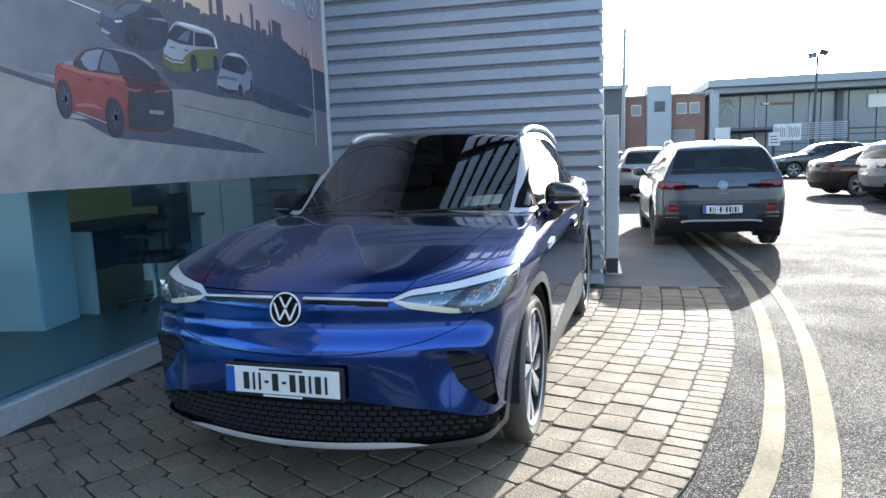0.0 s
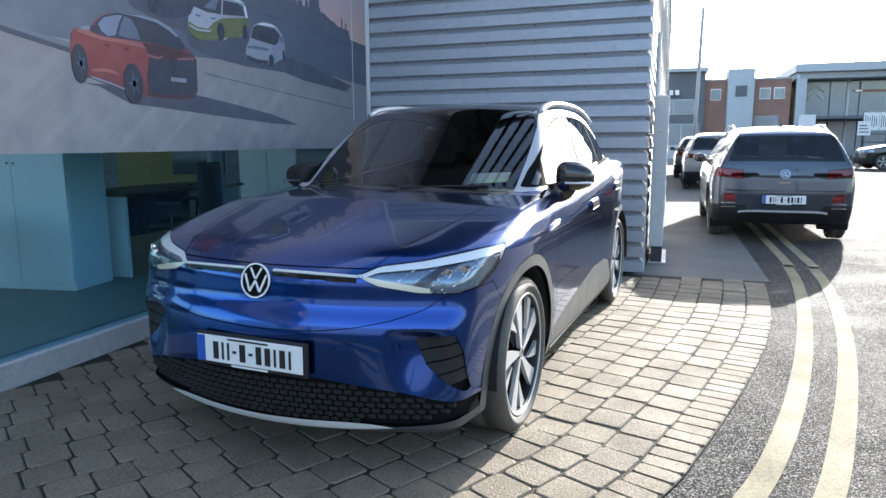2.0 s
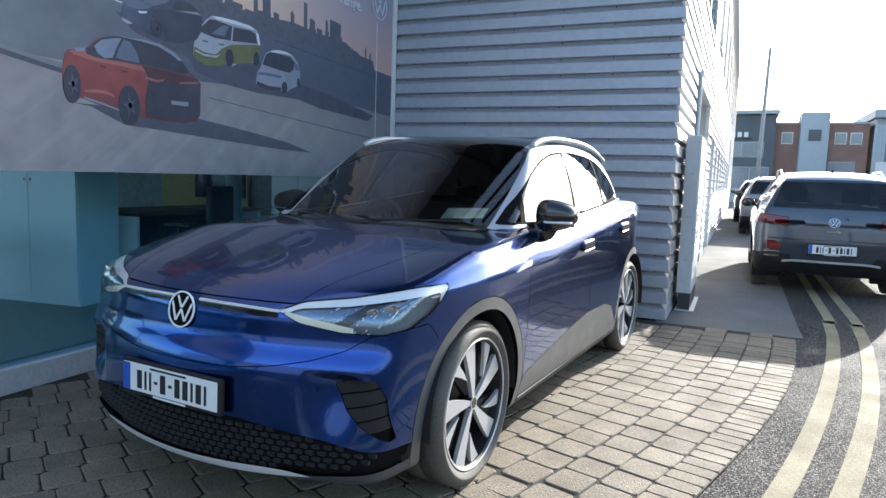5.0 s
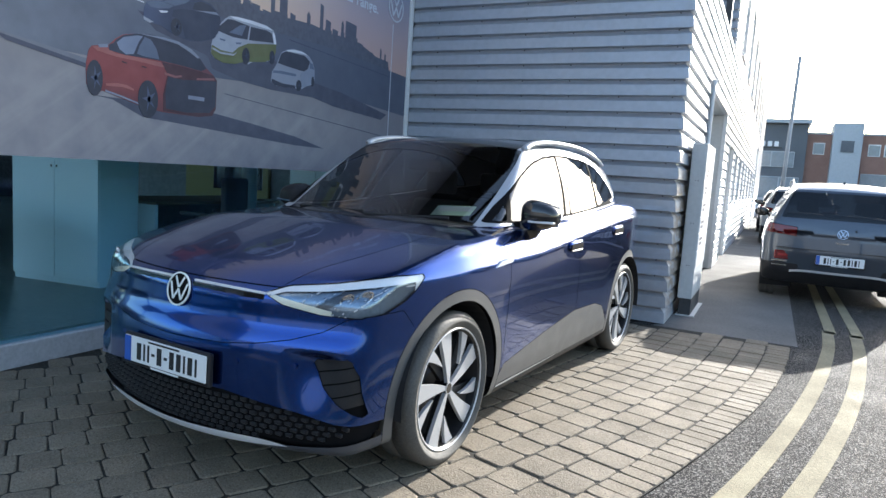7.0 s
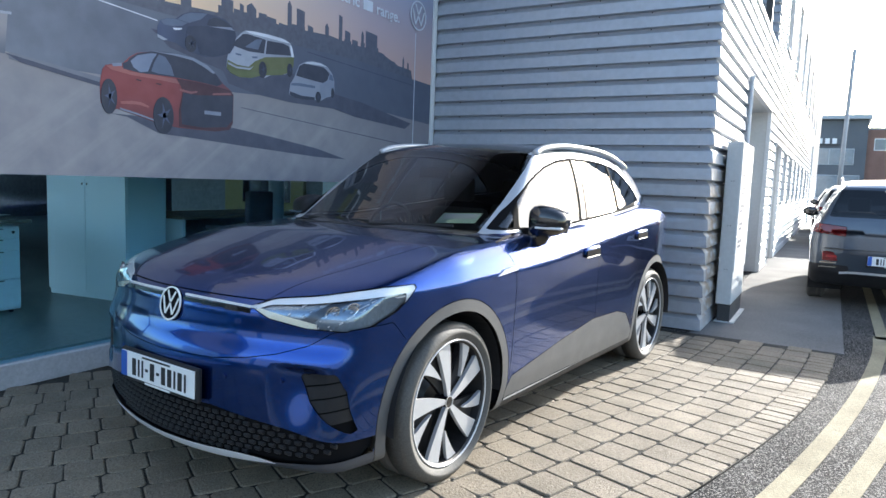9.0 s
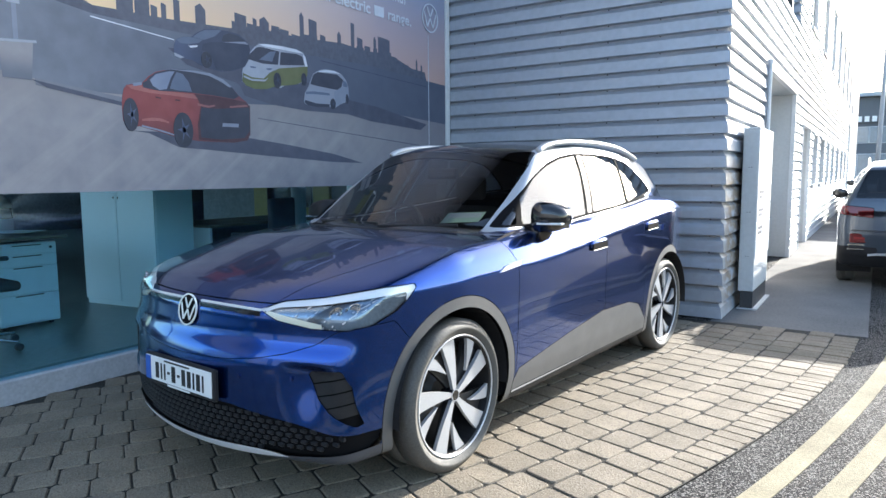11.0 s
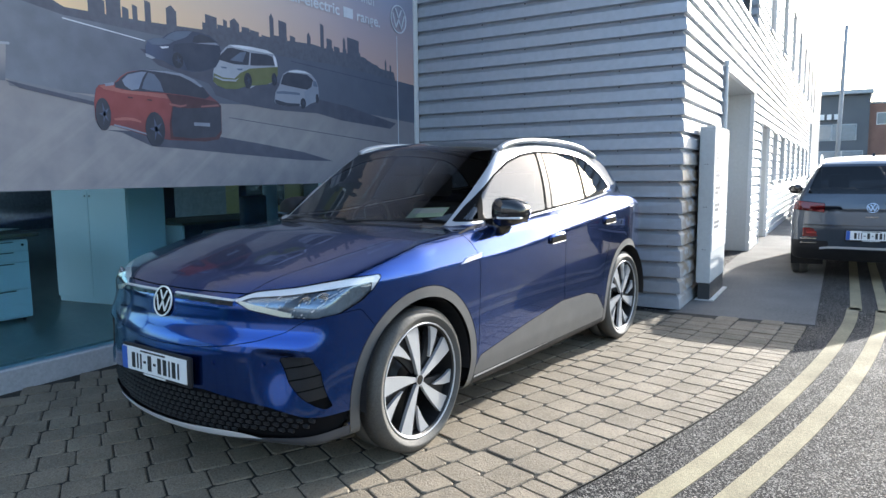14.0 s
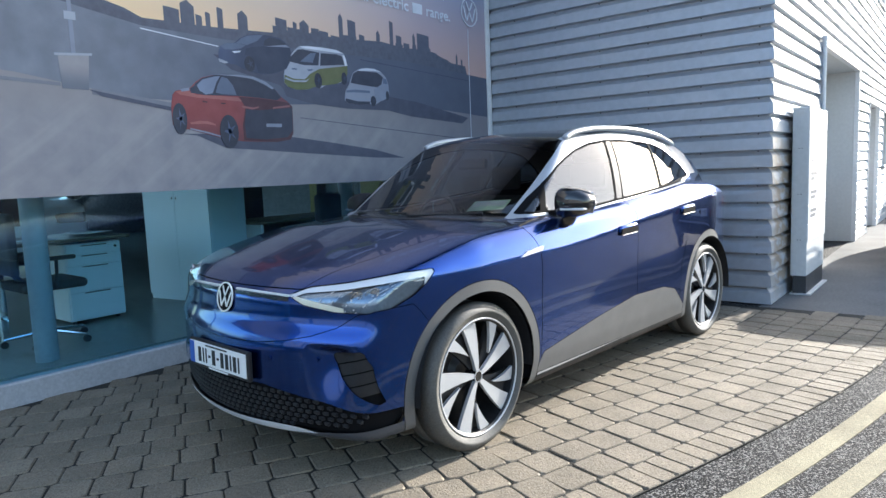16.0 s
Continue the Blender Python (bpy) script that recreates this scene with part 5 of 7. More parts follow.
BELT = [(0.3, 1.06), (0.55, 1.092), (1.1, 1.094), (1.447, 1.122), (2.09, 1.176), (2.6, 1.228), (2.83, 1.248), (3.0, 1.27)]
for sx in (1, -1):
    sh.panel("roof_arch", sh.take(sided(sx, lambda x, y, z: np.maximum.reduce([lerp(y, BELT) - z, 0.50 - y, y - 3.26 + (z - 1.257) * 0.95, 0.3 - x]))), M_SILVER, blue_suv, "satin silver roof arch over the side windows")
    sh.panel("tail_light", sh.take(sided(sx, lambda x, y, z: np.maximum.reduce([np.abs(z - 1.03) - 0.05, 3.18 - y]))), mat("tail_lamp_red", (0.09, 0.006, 0.008), 0.15, coat=0.8), blue_suv, "red tail light")

# bumper skin, sills and doors
SEAM = [(0.0, 0.622), (0.14, 0.625), (0.29, 0.630), (0.44, 0.648), (0.57, 0.676), (0.68, 0.715), (0.76, 0.770), (0.90, 0.800)]
sh.panel("front_bumper", sh.take(lambda x, y, z: np.maximum(z - lerp(np.abs(x), SEAM), y + 0.42 - 0.9 * (0.80 - z)), 0.0035), M_BLUE, blue_suv)
SILL = [(0.30, 0.18), (0.46, 0.30), (0.51, 0.376), (1.07, 0.464), (1.53, 0.520), (1.95, 0.510), (2.13, 0.470), (2.33, 0.30), (2.45, 0.18)]
for sx in (1, -1):
    tris = sh.take(sided(sx, lambda x, y, z: np.maximum(inside(SILL, y, z), 0.5 - x)), 0.003)
    line, tris = sh.split(tris, lambda x, y, z: np.maximum(np.abs(z - 0.262) - 0.007, np.maximum(0.44 - y, y - 2.30)))
    sh.panel("sill_line", line, M_SILVER, blue_suv, "bright sill line", push=0.004)
    under, tris = sh.split(tris, lambda x, y, z: z - 0.262)
    sh.panel("sill_underside", under, M_PLASTIC, blue_suv, "dark strip below the sill line")
    sh.panel("sill_trim", tris, M_CLADDING, blue_suv, "grey sill trim rising towards the rear wheel")
    FRONT = [(0.485, 0.2), (0.490, 0.85), (0.470, 0.96), (0.40, 1.06), (0.9, 1.12), (1.50, 1.135), (1.560, 1.05), (1.560, 0.2)]
    REAR = [(1.5575, 0.2), (1.5575, 1.05), (1.50, 1.135), (2.09, 1.19), (2.40, 1.22), (2.42, 1.10), (2.36, 0.86), (2.24, 0.62), (2.20, 0.2)]
    for nm, poly in (("front_door", FRONT), ("rear_door", REAR)):
        sh.panel(nm, sh.take(sided(sx, lambda x, y, z: np.maximum.reduce([inside(poly, y, z), 0.5 - x, z - lerp(y, BELT)])), 0.0045), M_BLUE, blue_suv)
    for y0, y1, z0, z1 in ((1.31, 1.53, 0.963, 0.967), (2.21, 2.43, 1.026, 1.032)):
        ym, zm = (y0 + y1) / 2, (z0 + z1) / 2
        xs = surf(lambda x, y, z, w: shape(x, y, z, w), 0, ym, zm, 1.0, 0.5)
        bm = boxed(-0.012, 0.016, -0.11, 0.11, -0.021, 0.021, 0.012, 2)
        h = part("door_handle", bm, M_BLUE, blue_suv, "flush blue door handle", smooth=True)
        h.matrix_basis = pose(sx * xs, ym, zm, 2 * sx, 0, 0 if sx > 0 else 180)
        # the shade inside the grip pocket is a matt black block
        bm = boxed(-0.014, 0.0175, -0.104, 0.104, -0.037, 0.006, 0.006, 2)
        part("handle_recess", bm, M_SEAL, h, "black block standing in for shade in the grip pocket")
        bm = boxed(-0.004, 0.0185, -0.095, 0.095, -0.038, -0.034, 0.0015)
        part("handle_lip", bm, M_CHROME, h, "bright lower lip")
    xs = surf(shape, 0, 0.40, 0.930, 1.0, 0.5)
    bm = bmesh.new()
    prism(bm, [(-0.10, -0.012), (0.09, -0.006), (0.10, 0.018), (-0.04, 0.014)], "x", -0.006, 0.006)
    fb = part("wing_badge", bm, M_WHITE, blue_suv, "slim bright wing badge")
    fb.matrix_basis = pose(sx * (xs + 0.002), 0.40, 0.928, 3, 0, 0)
sh.panel("body", sh.T, M_BLUE, blue_suv)

# inner shell that closes the gaps, cabin and underside
inner = Shell(lambda x, y, z: shape(x, y, z) + 0.022, (-1.0, -0.95, 0.12), (1.0, 3.8, 1.68), 0.06)
inner.drop_tris(lambda x, y, z: (z < 1.02) | (y < 0.2) | (y > 3.35))
inner.panel("inner_shell", inner.T, M_SEAL, blue_suv)
bm = bmesh.new()
prism(bm, [(0.42, 0.75), (0.45, 1.04), (0.62, 1.09), (0.92, 1.06), (1.0, 0.95), (0.9, 0.75)], "x", -0.70, 0.70)
part("dashboard", bm, M_SEAT, blue_suv)
for xs in (-0.37, 0.37):
    for ys in (1.45, 2.35):
        seat = part("seat", boxed(xs - 0.26, xs + 0.26, ys - 0.28, ys + 0.26, 0.45, 0.66, 0.06, 3), M_SEAT, blue_suv, smooth=True)
        back = bmesh.new()
        box(back, xs - 0.25, xs + 0.25, 0, 0.13, 0, 0.62, 0.05, 3)
        bmesh.ops.transform(back, matrix=Matrix.Translation((0, ys + 0.18, 0.58)) @ Matrix.Rotation(radians(-18), 4, "X"), verts=back.verts)
        part("backrest", back, M_SEAT, seat, smooth=True)
        part("headrest", boxed(xs - 0.13, xs + 0.13, ys + 0.36, ys + 0.45, 1.20, 1.38, 0.035, 3), M_SEAT, seat, smooth=True)
bm = bmesh.new()
lathe(bm, [(0.012 * math.cos(a), 0.18 + 0.012 * math.sin(a)) for a in [k * math.pi / 4 for k in range(8)]], "y", 36)
box(bm, -0.17, 0.17, -0.008, 0.012, -0.03, 0.03)
sw = part("steering_wheel", bm, M_SEAT, blue_suv, smooth=True)
sw.matrix_basis = pose(-0.37, 1.02, 1.02, -22, 0, 0)
bm = boxed(-0.12, 0.12, -0.015, 0.02, -0.035, 0.035, 0.015, 2)
part("rear_view_mirror", bm, M_PLASTIC, blue_suv).matrix_basis = pose(0, 1.02, 1.40, -10, 0, 0)
# parking permit behind the glass
bm = bmesh.new()
cs = [(x, surf(shape, 1, x, z, 0.2, 1.4) + 0.016, z) for x, z in ((0.40, 1.125), (0.60, 1.135), (0.60, 1.185), (0.40, 1.178))]
bm.faces.new([bm.verts.new(c) for c in cs])
bmesh.ops.solidify(bm, geom=bm.faces[:], thickness=0.002)
permit = part("paper_permit", bm, mat("pale_green_paper", (0.66, 0.84, 0.74), 0.6), blue_suv, "pale green and white paper behind the glass")
bm = bmesh.new()
cs = [(x, surf(shape, 1, x, z, 0.2, 1.4) + 0.012, z) for x, z in ((0.42, 1.150), (0.59, 1.156), (0.59, 1.180), (0.42, 1.174))]
bm.faces.new([bm.verts.new(c) for c in cs])
part("permit_band", bm, M_PAPER, permit)

# roof rails, mirrors, wipers, emblem, plate
for sx in (1, -1):
    bm = bmesh.new()
    P = spline([(1.20, 1.540), (1.30, 1.572), (1.50, 1.598), (1.75, 1.608), (2.1, 1.604), (2.38, 1.580), (2.60, 1.540), (2.72, 1.505)], 6)
    rows = []
    for i, p in enumerate(P):
        rows.append([bm.verts.new((0.607 + a, p.x, p.y + b)) for a, b in ((-0.018, -0.016), (0.018, -0.016), (0.022, 0.004), (0.010, 0.016), (-0.010, 0.016), (-0.022, 0.004))])
    for a, b in zip(rows, rows[1:]):
        for k in range(6):
            bm.faces.new((a[k], a[(k + 1) % 6], b[(k + 1) % 6], b[k]))
    bm.faces.new(rows[0]), bm.faces.new(rows[-1])
    if sx < 0:
        bmesh.ops.scale(bm, vec=(-1, 1, 1), verts=bm.verts)
    bmesh.ops.recalc_face_normals(bm, faces=bm.faces[:])
    part("roof_rail", bm, M_SILVER, blue_suv, "satin silver roof rail", smooth=True)
    bm = bmesh.new()
    r = bmesh.ops.create_icosphere(bm, subdivisions=4, radius=1.0)
    for v in r["verts"]:
        c = v.co
        q = [math.copysign(abs(k) ** 0.72, k) for k in c]
        v.co = Vector((q[0] * 0.108, min(q[1] * 0.10, 0.045), q[2] * (0.082 - 0.020 * q[0])))
    # the far mirror's dimness is put into dull plastic and a grey lamp strip
    cap = part("door_mirror", bm, M_GLOSS_BLACK if sx > 0 else M_PLASTIC, blue_suv, "black door mirror with lamp strip, dulled on the far side", smooth=True)
    cap.matrix_basis = pose(0.925 if sx > 0 else -0.895, 0.80, 1.158 if sx > 0 else 1.140, 0, 0 if sx > 0 else 0, 8 * sx)
    if sx < 0:
        cap.scale = (-1, 1, 1)
    bm = boxed(-0.05, 0.094, -0.100, -0.045, -0.036, -0.024, 0.004)
    part("mirror_lamp", bm, M_WHITE if sx > 0 else M_LAMP, cap, "white lamp strip" if sx > 0 else "grey lamp strip, dimmed for the far side")
    bm = boxed(-0.088, 0.088, 0.040, 0.047, -0.062, 0.055, 0.003)
    part("mirror_glass", bm, M_CHROME, cap)
    bm = bmesh.new()
    prism(bm, [(-0.20, -0.135), (-0.03, -0.135), (0.02, -0.06), (-0.02, 0.0), (-0.08, -0.03), (-0.20, -0.06)], "y", -0.05, 0.03)
    bmesh.ops.bevel(bm, geom=bm.edges[:], offset=0.012, segments=2, affect="EDGES")
    part("mirror_arm", bm, M_GLOSS_BLACK, cap, smooth=True)
for x0, x1 in ((-0.55, 0.02), (0.05, 0.52)):
    bm = bmesh.new()
    za, zb = 1.105, 1.118
    a = (x0, surf(shape, 1, x0, za, 0.2, 1.4) - 0.012, za)
    b = (x1, surf(shape, 1, x1, zb, 0.2, 1.4) - 0.012, zb)
    tube(bm, a, b, 0.007, n=6)
    part("wiper", bm, M_PLASTIC, blue_suv)
za, zb = 0.745, 0.845
ya, yb = surf(shape, 1, 0.0, za, -0.95, 0), surf(shape, 1, 0.0, zb, -0.95, 0)
tilt = math.degrees(math.atan2(yb - ya, zb - za))
EMBLEM = pose(0, (ya + yb) / 2 - 0.012, 0.805, -tilt, 0, 0)
badge(blue_suv, EMBLEM, 0.071, M_WHITE)
bm = bmesh.new()
lathe(bm, [(0.0, 0.066), (0.03, 0.060), (0.03, 0.001), (0.0, 0.001)], "y", 32)
part("emblem_backing", bm, M_SEAL, blue_suv).matrix_basis = EMBLEM
plate(blue_suv, pose(0.0, -0.884, 0.520, -1, 0, 0))
bm = bmesh.new()
for j in range(8):
    for i in range(-19, 20):
        z, x = 0.262 + 0.024 * j, (i + 0.5 * (j % 2)) * 0.042
        if z > lip_z(x) + 0.025 and z < lerp(abs(x), GRILLE_TOP) - 0.014 and abs(x) < 0.79:
            y = surf(shape, 1, x, z, -0.95, 0) + 0.018
            box(bm, x - 0.017, x + 0.017, y, y + 0.014, z - 0.008, z + 0.008, 0.003)
tagged(part("grille_mesh", bm, M_PLASTIC, blue_suv, "black honeycomb grille mesh"), kind="stuff")
for sx, yw, turn in ((1, 0.0, 30), (-1, 0.0, 30), (1, 2.771, 52), (-1, 2.771, 80)):
    wheel(blue_suv, (sx * (0.775 if yw == 0 else 0.755), yw, 0.362), sx, turn)
for xx, zz in ((-0.59, 0.575), (-0.36, 0.565), (0.36, 0.565), (0.59, 0.575)):
    yy = surf(shape, 1, xx, zz, -0.95, 0.2)
    bm = bmesh.new()
    tube(bm, (xx, yy - 0.0025, zz), (xx, yy + 0.01, zz), 0.011, n=14)
    part("parking_sensor", bm, M_BLUE, blue_suv, "round blue parking sensor")

# ---- sign totem ----
totem = thing("sign_totem", Matrix.Identity(4), "pale grey upright sign totem with printed direction lines", "sign")
part("plinth", boxed(1.335, 1.455, 4.72, 5.64, 0.0, 0.19), M_DARK, totem, "dark recessed foot")
part("foot_plate", boxed(1.31, 1.50, 4.70, 5.67, 0.0, 0.012), M_GREY_PANEL, totem)
part("body", boxed(1.315, 1.458, 4.70, 5.67, 0.19, 1.83, 0.004), M_GREY_PANEL, totem)
for k in range(7):
    z1 = 1.825 - (0.0 if k == 0 else 0.20 + 0.235 * (k - 1) * 0.78)
    z0 = 1.825 - (0.20 + 0.235 * k * 0.78)
    pn = part("panel", boxed(1.458, 1.466, 4.705, 5.665, max(0.2, z0 + 0.004), z1 - 0.004, 0.001), M_TRIM, totem)
    if 0 < k < 6:
        for j, (a, b) in enumerate(((0.10, 0.42), (0.10, 0.30 + 0.04 * (k % 3)))):
            zz = z1 - 0.06 - 0.05 * j
            part("print_line", boxed(1.4665, 1.4675, 4.70 + a, 4.70 + b, zz - 0.016, zz + 0.016), mat("grey_print", (0.14, 0.145, 0.16), 0.5) if "grey_print" not in bpy.data.materials else bpy.data.materials["grey_print"], pn, "grey bar of unreadable print")
part("lid", boxed(1.31, 1.465, 4.695, 5.675, 1.83, 1.845, 0.003), M_TRIM, totem)
for z in (1.45, 1.0, 0.55):
    for x in (1.375, 1.40):
        bm = bmesh.new()
        tube(bm, (x, 4.702, z), (x, 4.697, z), 0.005, n=8)
        part("screw", bm, M_DARK, totem)

# ---- showroom interior ----
Z0 = 0.165
cab = thing("tall_cabinet", pose(-3.06, 1.03, Z0, 0, 0, 8), "tall white laminate two-door cabinet behind the glass", "cabinet")
part("carcass", boxed(-0.98, 0.0, 0.012, 0.46, 0.0, 2.0, 0.004), M_LAMINATE, cab)
part("plinth", boxed(-0.96, -0.02, 0.02, 0.44, -0.0, 0.05), M_DARK, cab)
for x0, x1, hx in ((-0.978, -0.492, -0.52), (-0.488, -0.002, -0.46)):
    d = part("door", boxed(x0, x1, -0.008, 0.012, 0.055, 1.995, 0.003), M_LAMINATE, cab)
    part("lock", boxed(hx - 0.007, hx + 0.007, -0.014, -0.008, 1.03, 1.05, 0.002), M_DARK, d)
ped = thing("drawer_pedestal", pose(-3.33, -0.20, Z0, 0, 0, 90), "white three-drawer office pedestal under the desk", "drawers")
part("carcass", boxed(0.0, 0.48, 0.02, 0.58, 0.03, 0.70, 0.004), M_LAMINATE, ped)
for z0, z1 in ((0.61, 0.69), (0.515, 0.602), (0.285, 0.507), (0.05, 0.277)):
    d = part("drawer", boxed(0.008, 0.472, -0.002, 0.02, z0, z1, 0.003), M_LAMINATE, ped)
    part("drawer_pull", boxed(0.13, 0.35, -0.005, 0.0, z1 - 0.012, z1 - 0.004), M_DARK, d)
for x in (0.05, 0.43):
    for y in (0.07, 0.53):
        bm = bmesh.new()
        tube(bm, (x - 0.012, y, 0.018), (x + 0.012, y, 0.018), 0.018, n=10)
        part("castor", bm, M_DARK, ped)
bm = bmesh.new()
tube(bm, (0.425, -0.002, 0.655), (0.425, -0.008, 0.655), 0.011, n=12)
part("lock", bm, M_DARK, ped, "dark round lock")
desk = thing("desk", pose(-3.30, -1.9, Z0), "office desk with dark wooden top and papers", "desk")
part("desktop", boxed(-0.80, 0.02, 0.0, 2.25, 0.725, 0.755, 0.006), M_DESK, desk)
for y in (0.06, 1.2):
    for x in (-0.74, -0.06):
        part("leg", boxed(x - 0.025, x + 0.025, y - 0.025, y + 0.025, 0.0, 0.725), M_CHROME, desk)
part("modesty_panel", boxed(-0.70, -0.68, 0.06, 1.2, 0.25, 0.72), M_DARK, desk)
rng = random.Random(7)
for k in range(7):
    a = rng.uniform(0, 360)
    m = pose(-3.30 - rng.uniform(0.12, 0.6), -1.9 + rng.uniform(0.5, 2.1), Z0 + 0.756 + 0.003 * k, 0, 0, a)
    solid("paper_stack", boxed(-0.105, 0.105, -0.149, 0.149, 0, 0.003 + 0.002 * (k % 3)), M_PAPER, "loose white printed sheets on the desk", "paper", m, group="papers on the desk")
def office_chair(m, label):
    c = thing("office_chair", m, label, "chair", "office chairs")
    part("seat", boxed(-0.24, 0.24, -0.23, 0.23, 0.43, 0.50, 0.03, 3), M_SEAT, c, smooth=True)
    part("backrest", boxed(-0.22, 0.22, 0.22, 0.28, 0.56, 1.02, 0.025, 3), M_SEAT, c, smooth=True)
    bm = bmesh.new()
    tube(bm, (0, 0, 0.08), (0, 0, 0.44), 0.025, n=12)
    part("column", bm, M_CHROME, c)
    for k in range(5):
        a = radians(72 * k)
        bm = bmesh.new()
        tube(bm, (0, 0, 0.10), (0.30 * math.cos(a), 0.30 * math.sin(a), 0.065), 0.018, 0.012, n=8)
        leg = part("leg", bm, M_CHROME, c)
        bm = bmesh.new()
        tube(bm, (0.30 * math.cos(a) - 0.012, 0.30 * math.sin(a), 0.028), (0.30 * math.cos(a) + 0.012, 0.30 * math.sin(a), 0.028), 0.028, n=10)
        part("castor", bm, M_DARK, leg)
    for s in (-1, 1):
        bm = bmesh.new()
        tube(bm, (s * 0.25, 0.0, 0.46), (s * 0.28, 0.0, 0.66), 0.012, n=8)
        box(bm, s * 0.28 - 0.03, s * 0.28 + 0.03, -0.13, 0.12, 0.66, 0.69, 0.008)
        part("armrest", bm, M_DARK, c)
    bm = bmesh.new()
    tube(bm, (0, 0.1, 0.44), (0, 0.26, 0.62), 0.02, n=8)
    part("back_bracket", bm, M_DARK, c)
    return c
office_chair(pose(-2.86, -0.56, Z0, 0, 0, 178), "black office chair on a chrome five-star base by the desk")
office_chair(pose(-2.70, 1.95, Z0, 0, 0, 285), "black office chair drawn up to the second desk")
desk2 = thing("desk", pose(-3.85, 1.60, Z0), "dark-topped office desk with pale side panels behind the cabinet", "desk")
part("desktop", boxed(0.0, 0.82, 0.0, 1.75, 0.725, 0.755, 0.006), M_DESK, desk2)
part("side_panel", boxed(0.03, 0.79, 0.02, 0.05, 0, 0.725), M_LAMINATE, desk2, "pale laminate side panel")
part("side_panel", boxed(0.03, 0.79, 1.68, 1.71, 0, 0.725), M_LAMINATE, desk2, "pale laminate side panel")
part("modesty_panel", boxed(0.10, 0.12, 0.05, 1.68, 0.25, 0.72), M_WALL_DARK, desk2)
def flat_monitor(m, label):
    c = thing("monitor", m, label, "monitor", "desk monitors")
    part("screen", boxed(-0.02, 0.02, -0.27, 0.27, 0.11, 0.46, 0.008, seg=2), M_GLOSS_BLACK, c)
    part("stem", boxed(-0.045, -0.02, -0.03, 0.03, 0.01, 0.25, 0.004), M_DARK, c)
    part("foot", boxed(-0.11, 0.08, -0.12, 0.12, 0.0, 0.012, 0.003), M_DARK, c)
flat_monitor(pose(-3.30, 2.95, Z0 + 0.755, 0, 0, -60), "black flat monitor on the second desk")
flat_monitor(pose(-3.85, -0.55, Z0 + 0.755, 0, 0, 12), "black flat monitor at the back of the desk")
# panel added in place of dim yellow-green growth showing at the glass
solid("display_board", boxed(-7.4, -5.5, 6.0, 6.08, 0.55, 1.32, 0.01), mat("yellow_green_panel", (0.24, 0.205, 0.06), 0.6, vary=0.3, scale=3), "dull yellow panel on a grey partition, in place of dim greenery", "board")
solid("partition", boxed(-9.0, -4.5, 6.085, 6.2, Z0, 2.6, 0.01), M_WALL_DARK, "slate grey office partition behind the desks", "partition")
store = thing("storage_cabinet", pose(-3.45, 5.2, Z0), "pale storage cabinet by the far showroom wall", "cabinet")
part("carcass", boxed(-0.95, 0.0, 0.02, 0.5, 0.0, 1.9, 0.005), M_LAMINATE, store)
for x0 in (-0.945, -0.47):
    part("door", boxed(x0, x0 + 0.465, 0.0, 0.02, 0.04, 1.89, 0.003), M_LAMINATE, store)
for x, y, r in ((-2.30, -0.80, 0.075), (-2.87, 2.66, 0.08)):
    bm = bmesh.new()
    tube(bm, (x, y, Z0), (x, y, 3.6), r, n=28)
    solid("column", bm, M_COLUMN, "round blue-grey steel column inside the showroom", "column", smooth=False, group="showroom columns")

# ---- parked cars ----
HATCH = dict(
    top=[(-0.95, 0.80), (-0.75, 0.88), (-0.5, 0.955), (0, 1.02), (0.4, 1.06), (1.4, 1.085), (2.3, 1.10), (2.9, 1.05), (3.3, 0.99)],
    crown=0.03, bow=0.28, edge=0.05, floor=0.24, base=2.59, axle=0.34, arch=0.38,
    plan=[(-0.9, 0.66), (-0.7, 0.77), (-0.3, 0.87), (0, 0.90), (2.6, 0.90), (3.1, 0.872), (3.4, 0.80)],
    side=[(0.2, -0.05), (0.3, -0.015), (0.5, 0.0), (0.75, 0.008), (0.9, -0.01), (1.0, -0.035), (1.15, -0.11)],
    nose=[(0.2, -0.75), (0.3, -0.82), (0.5, -0.84), (0.7, -0.83), (0.85, -0.78), (0.95, -0.6), (1.05, 0.0)],
    tail=[(0.25, 3.22), (0.4, 3.35), (0.65, 3.39), (0.85, 3.37), (1.0, 3.345), (1.06, 3.32), (1.2, 3.1)],
    roof=[(-0.5, 0.60), (0.4, 1.08), (1.15, 1.48), (1.5, 1.55), (2.0, 1.57), (2.5, 1.56), (2.9, 1.525), (3.08, 1.48), (3.14, 1.42), (3.33, 1.08), (3.43, 0.5)],
    house=[(1.0, 0.860), (1.2, 0.775), (1.4, 0.665), (1.56, 0.555)],
    taper=[(0, 0.05), (0.6, 0.0), (2.2, 0.0), (3.2, 0.06)],
)
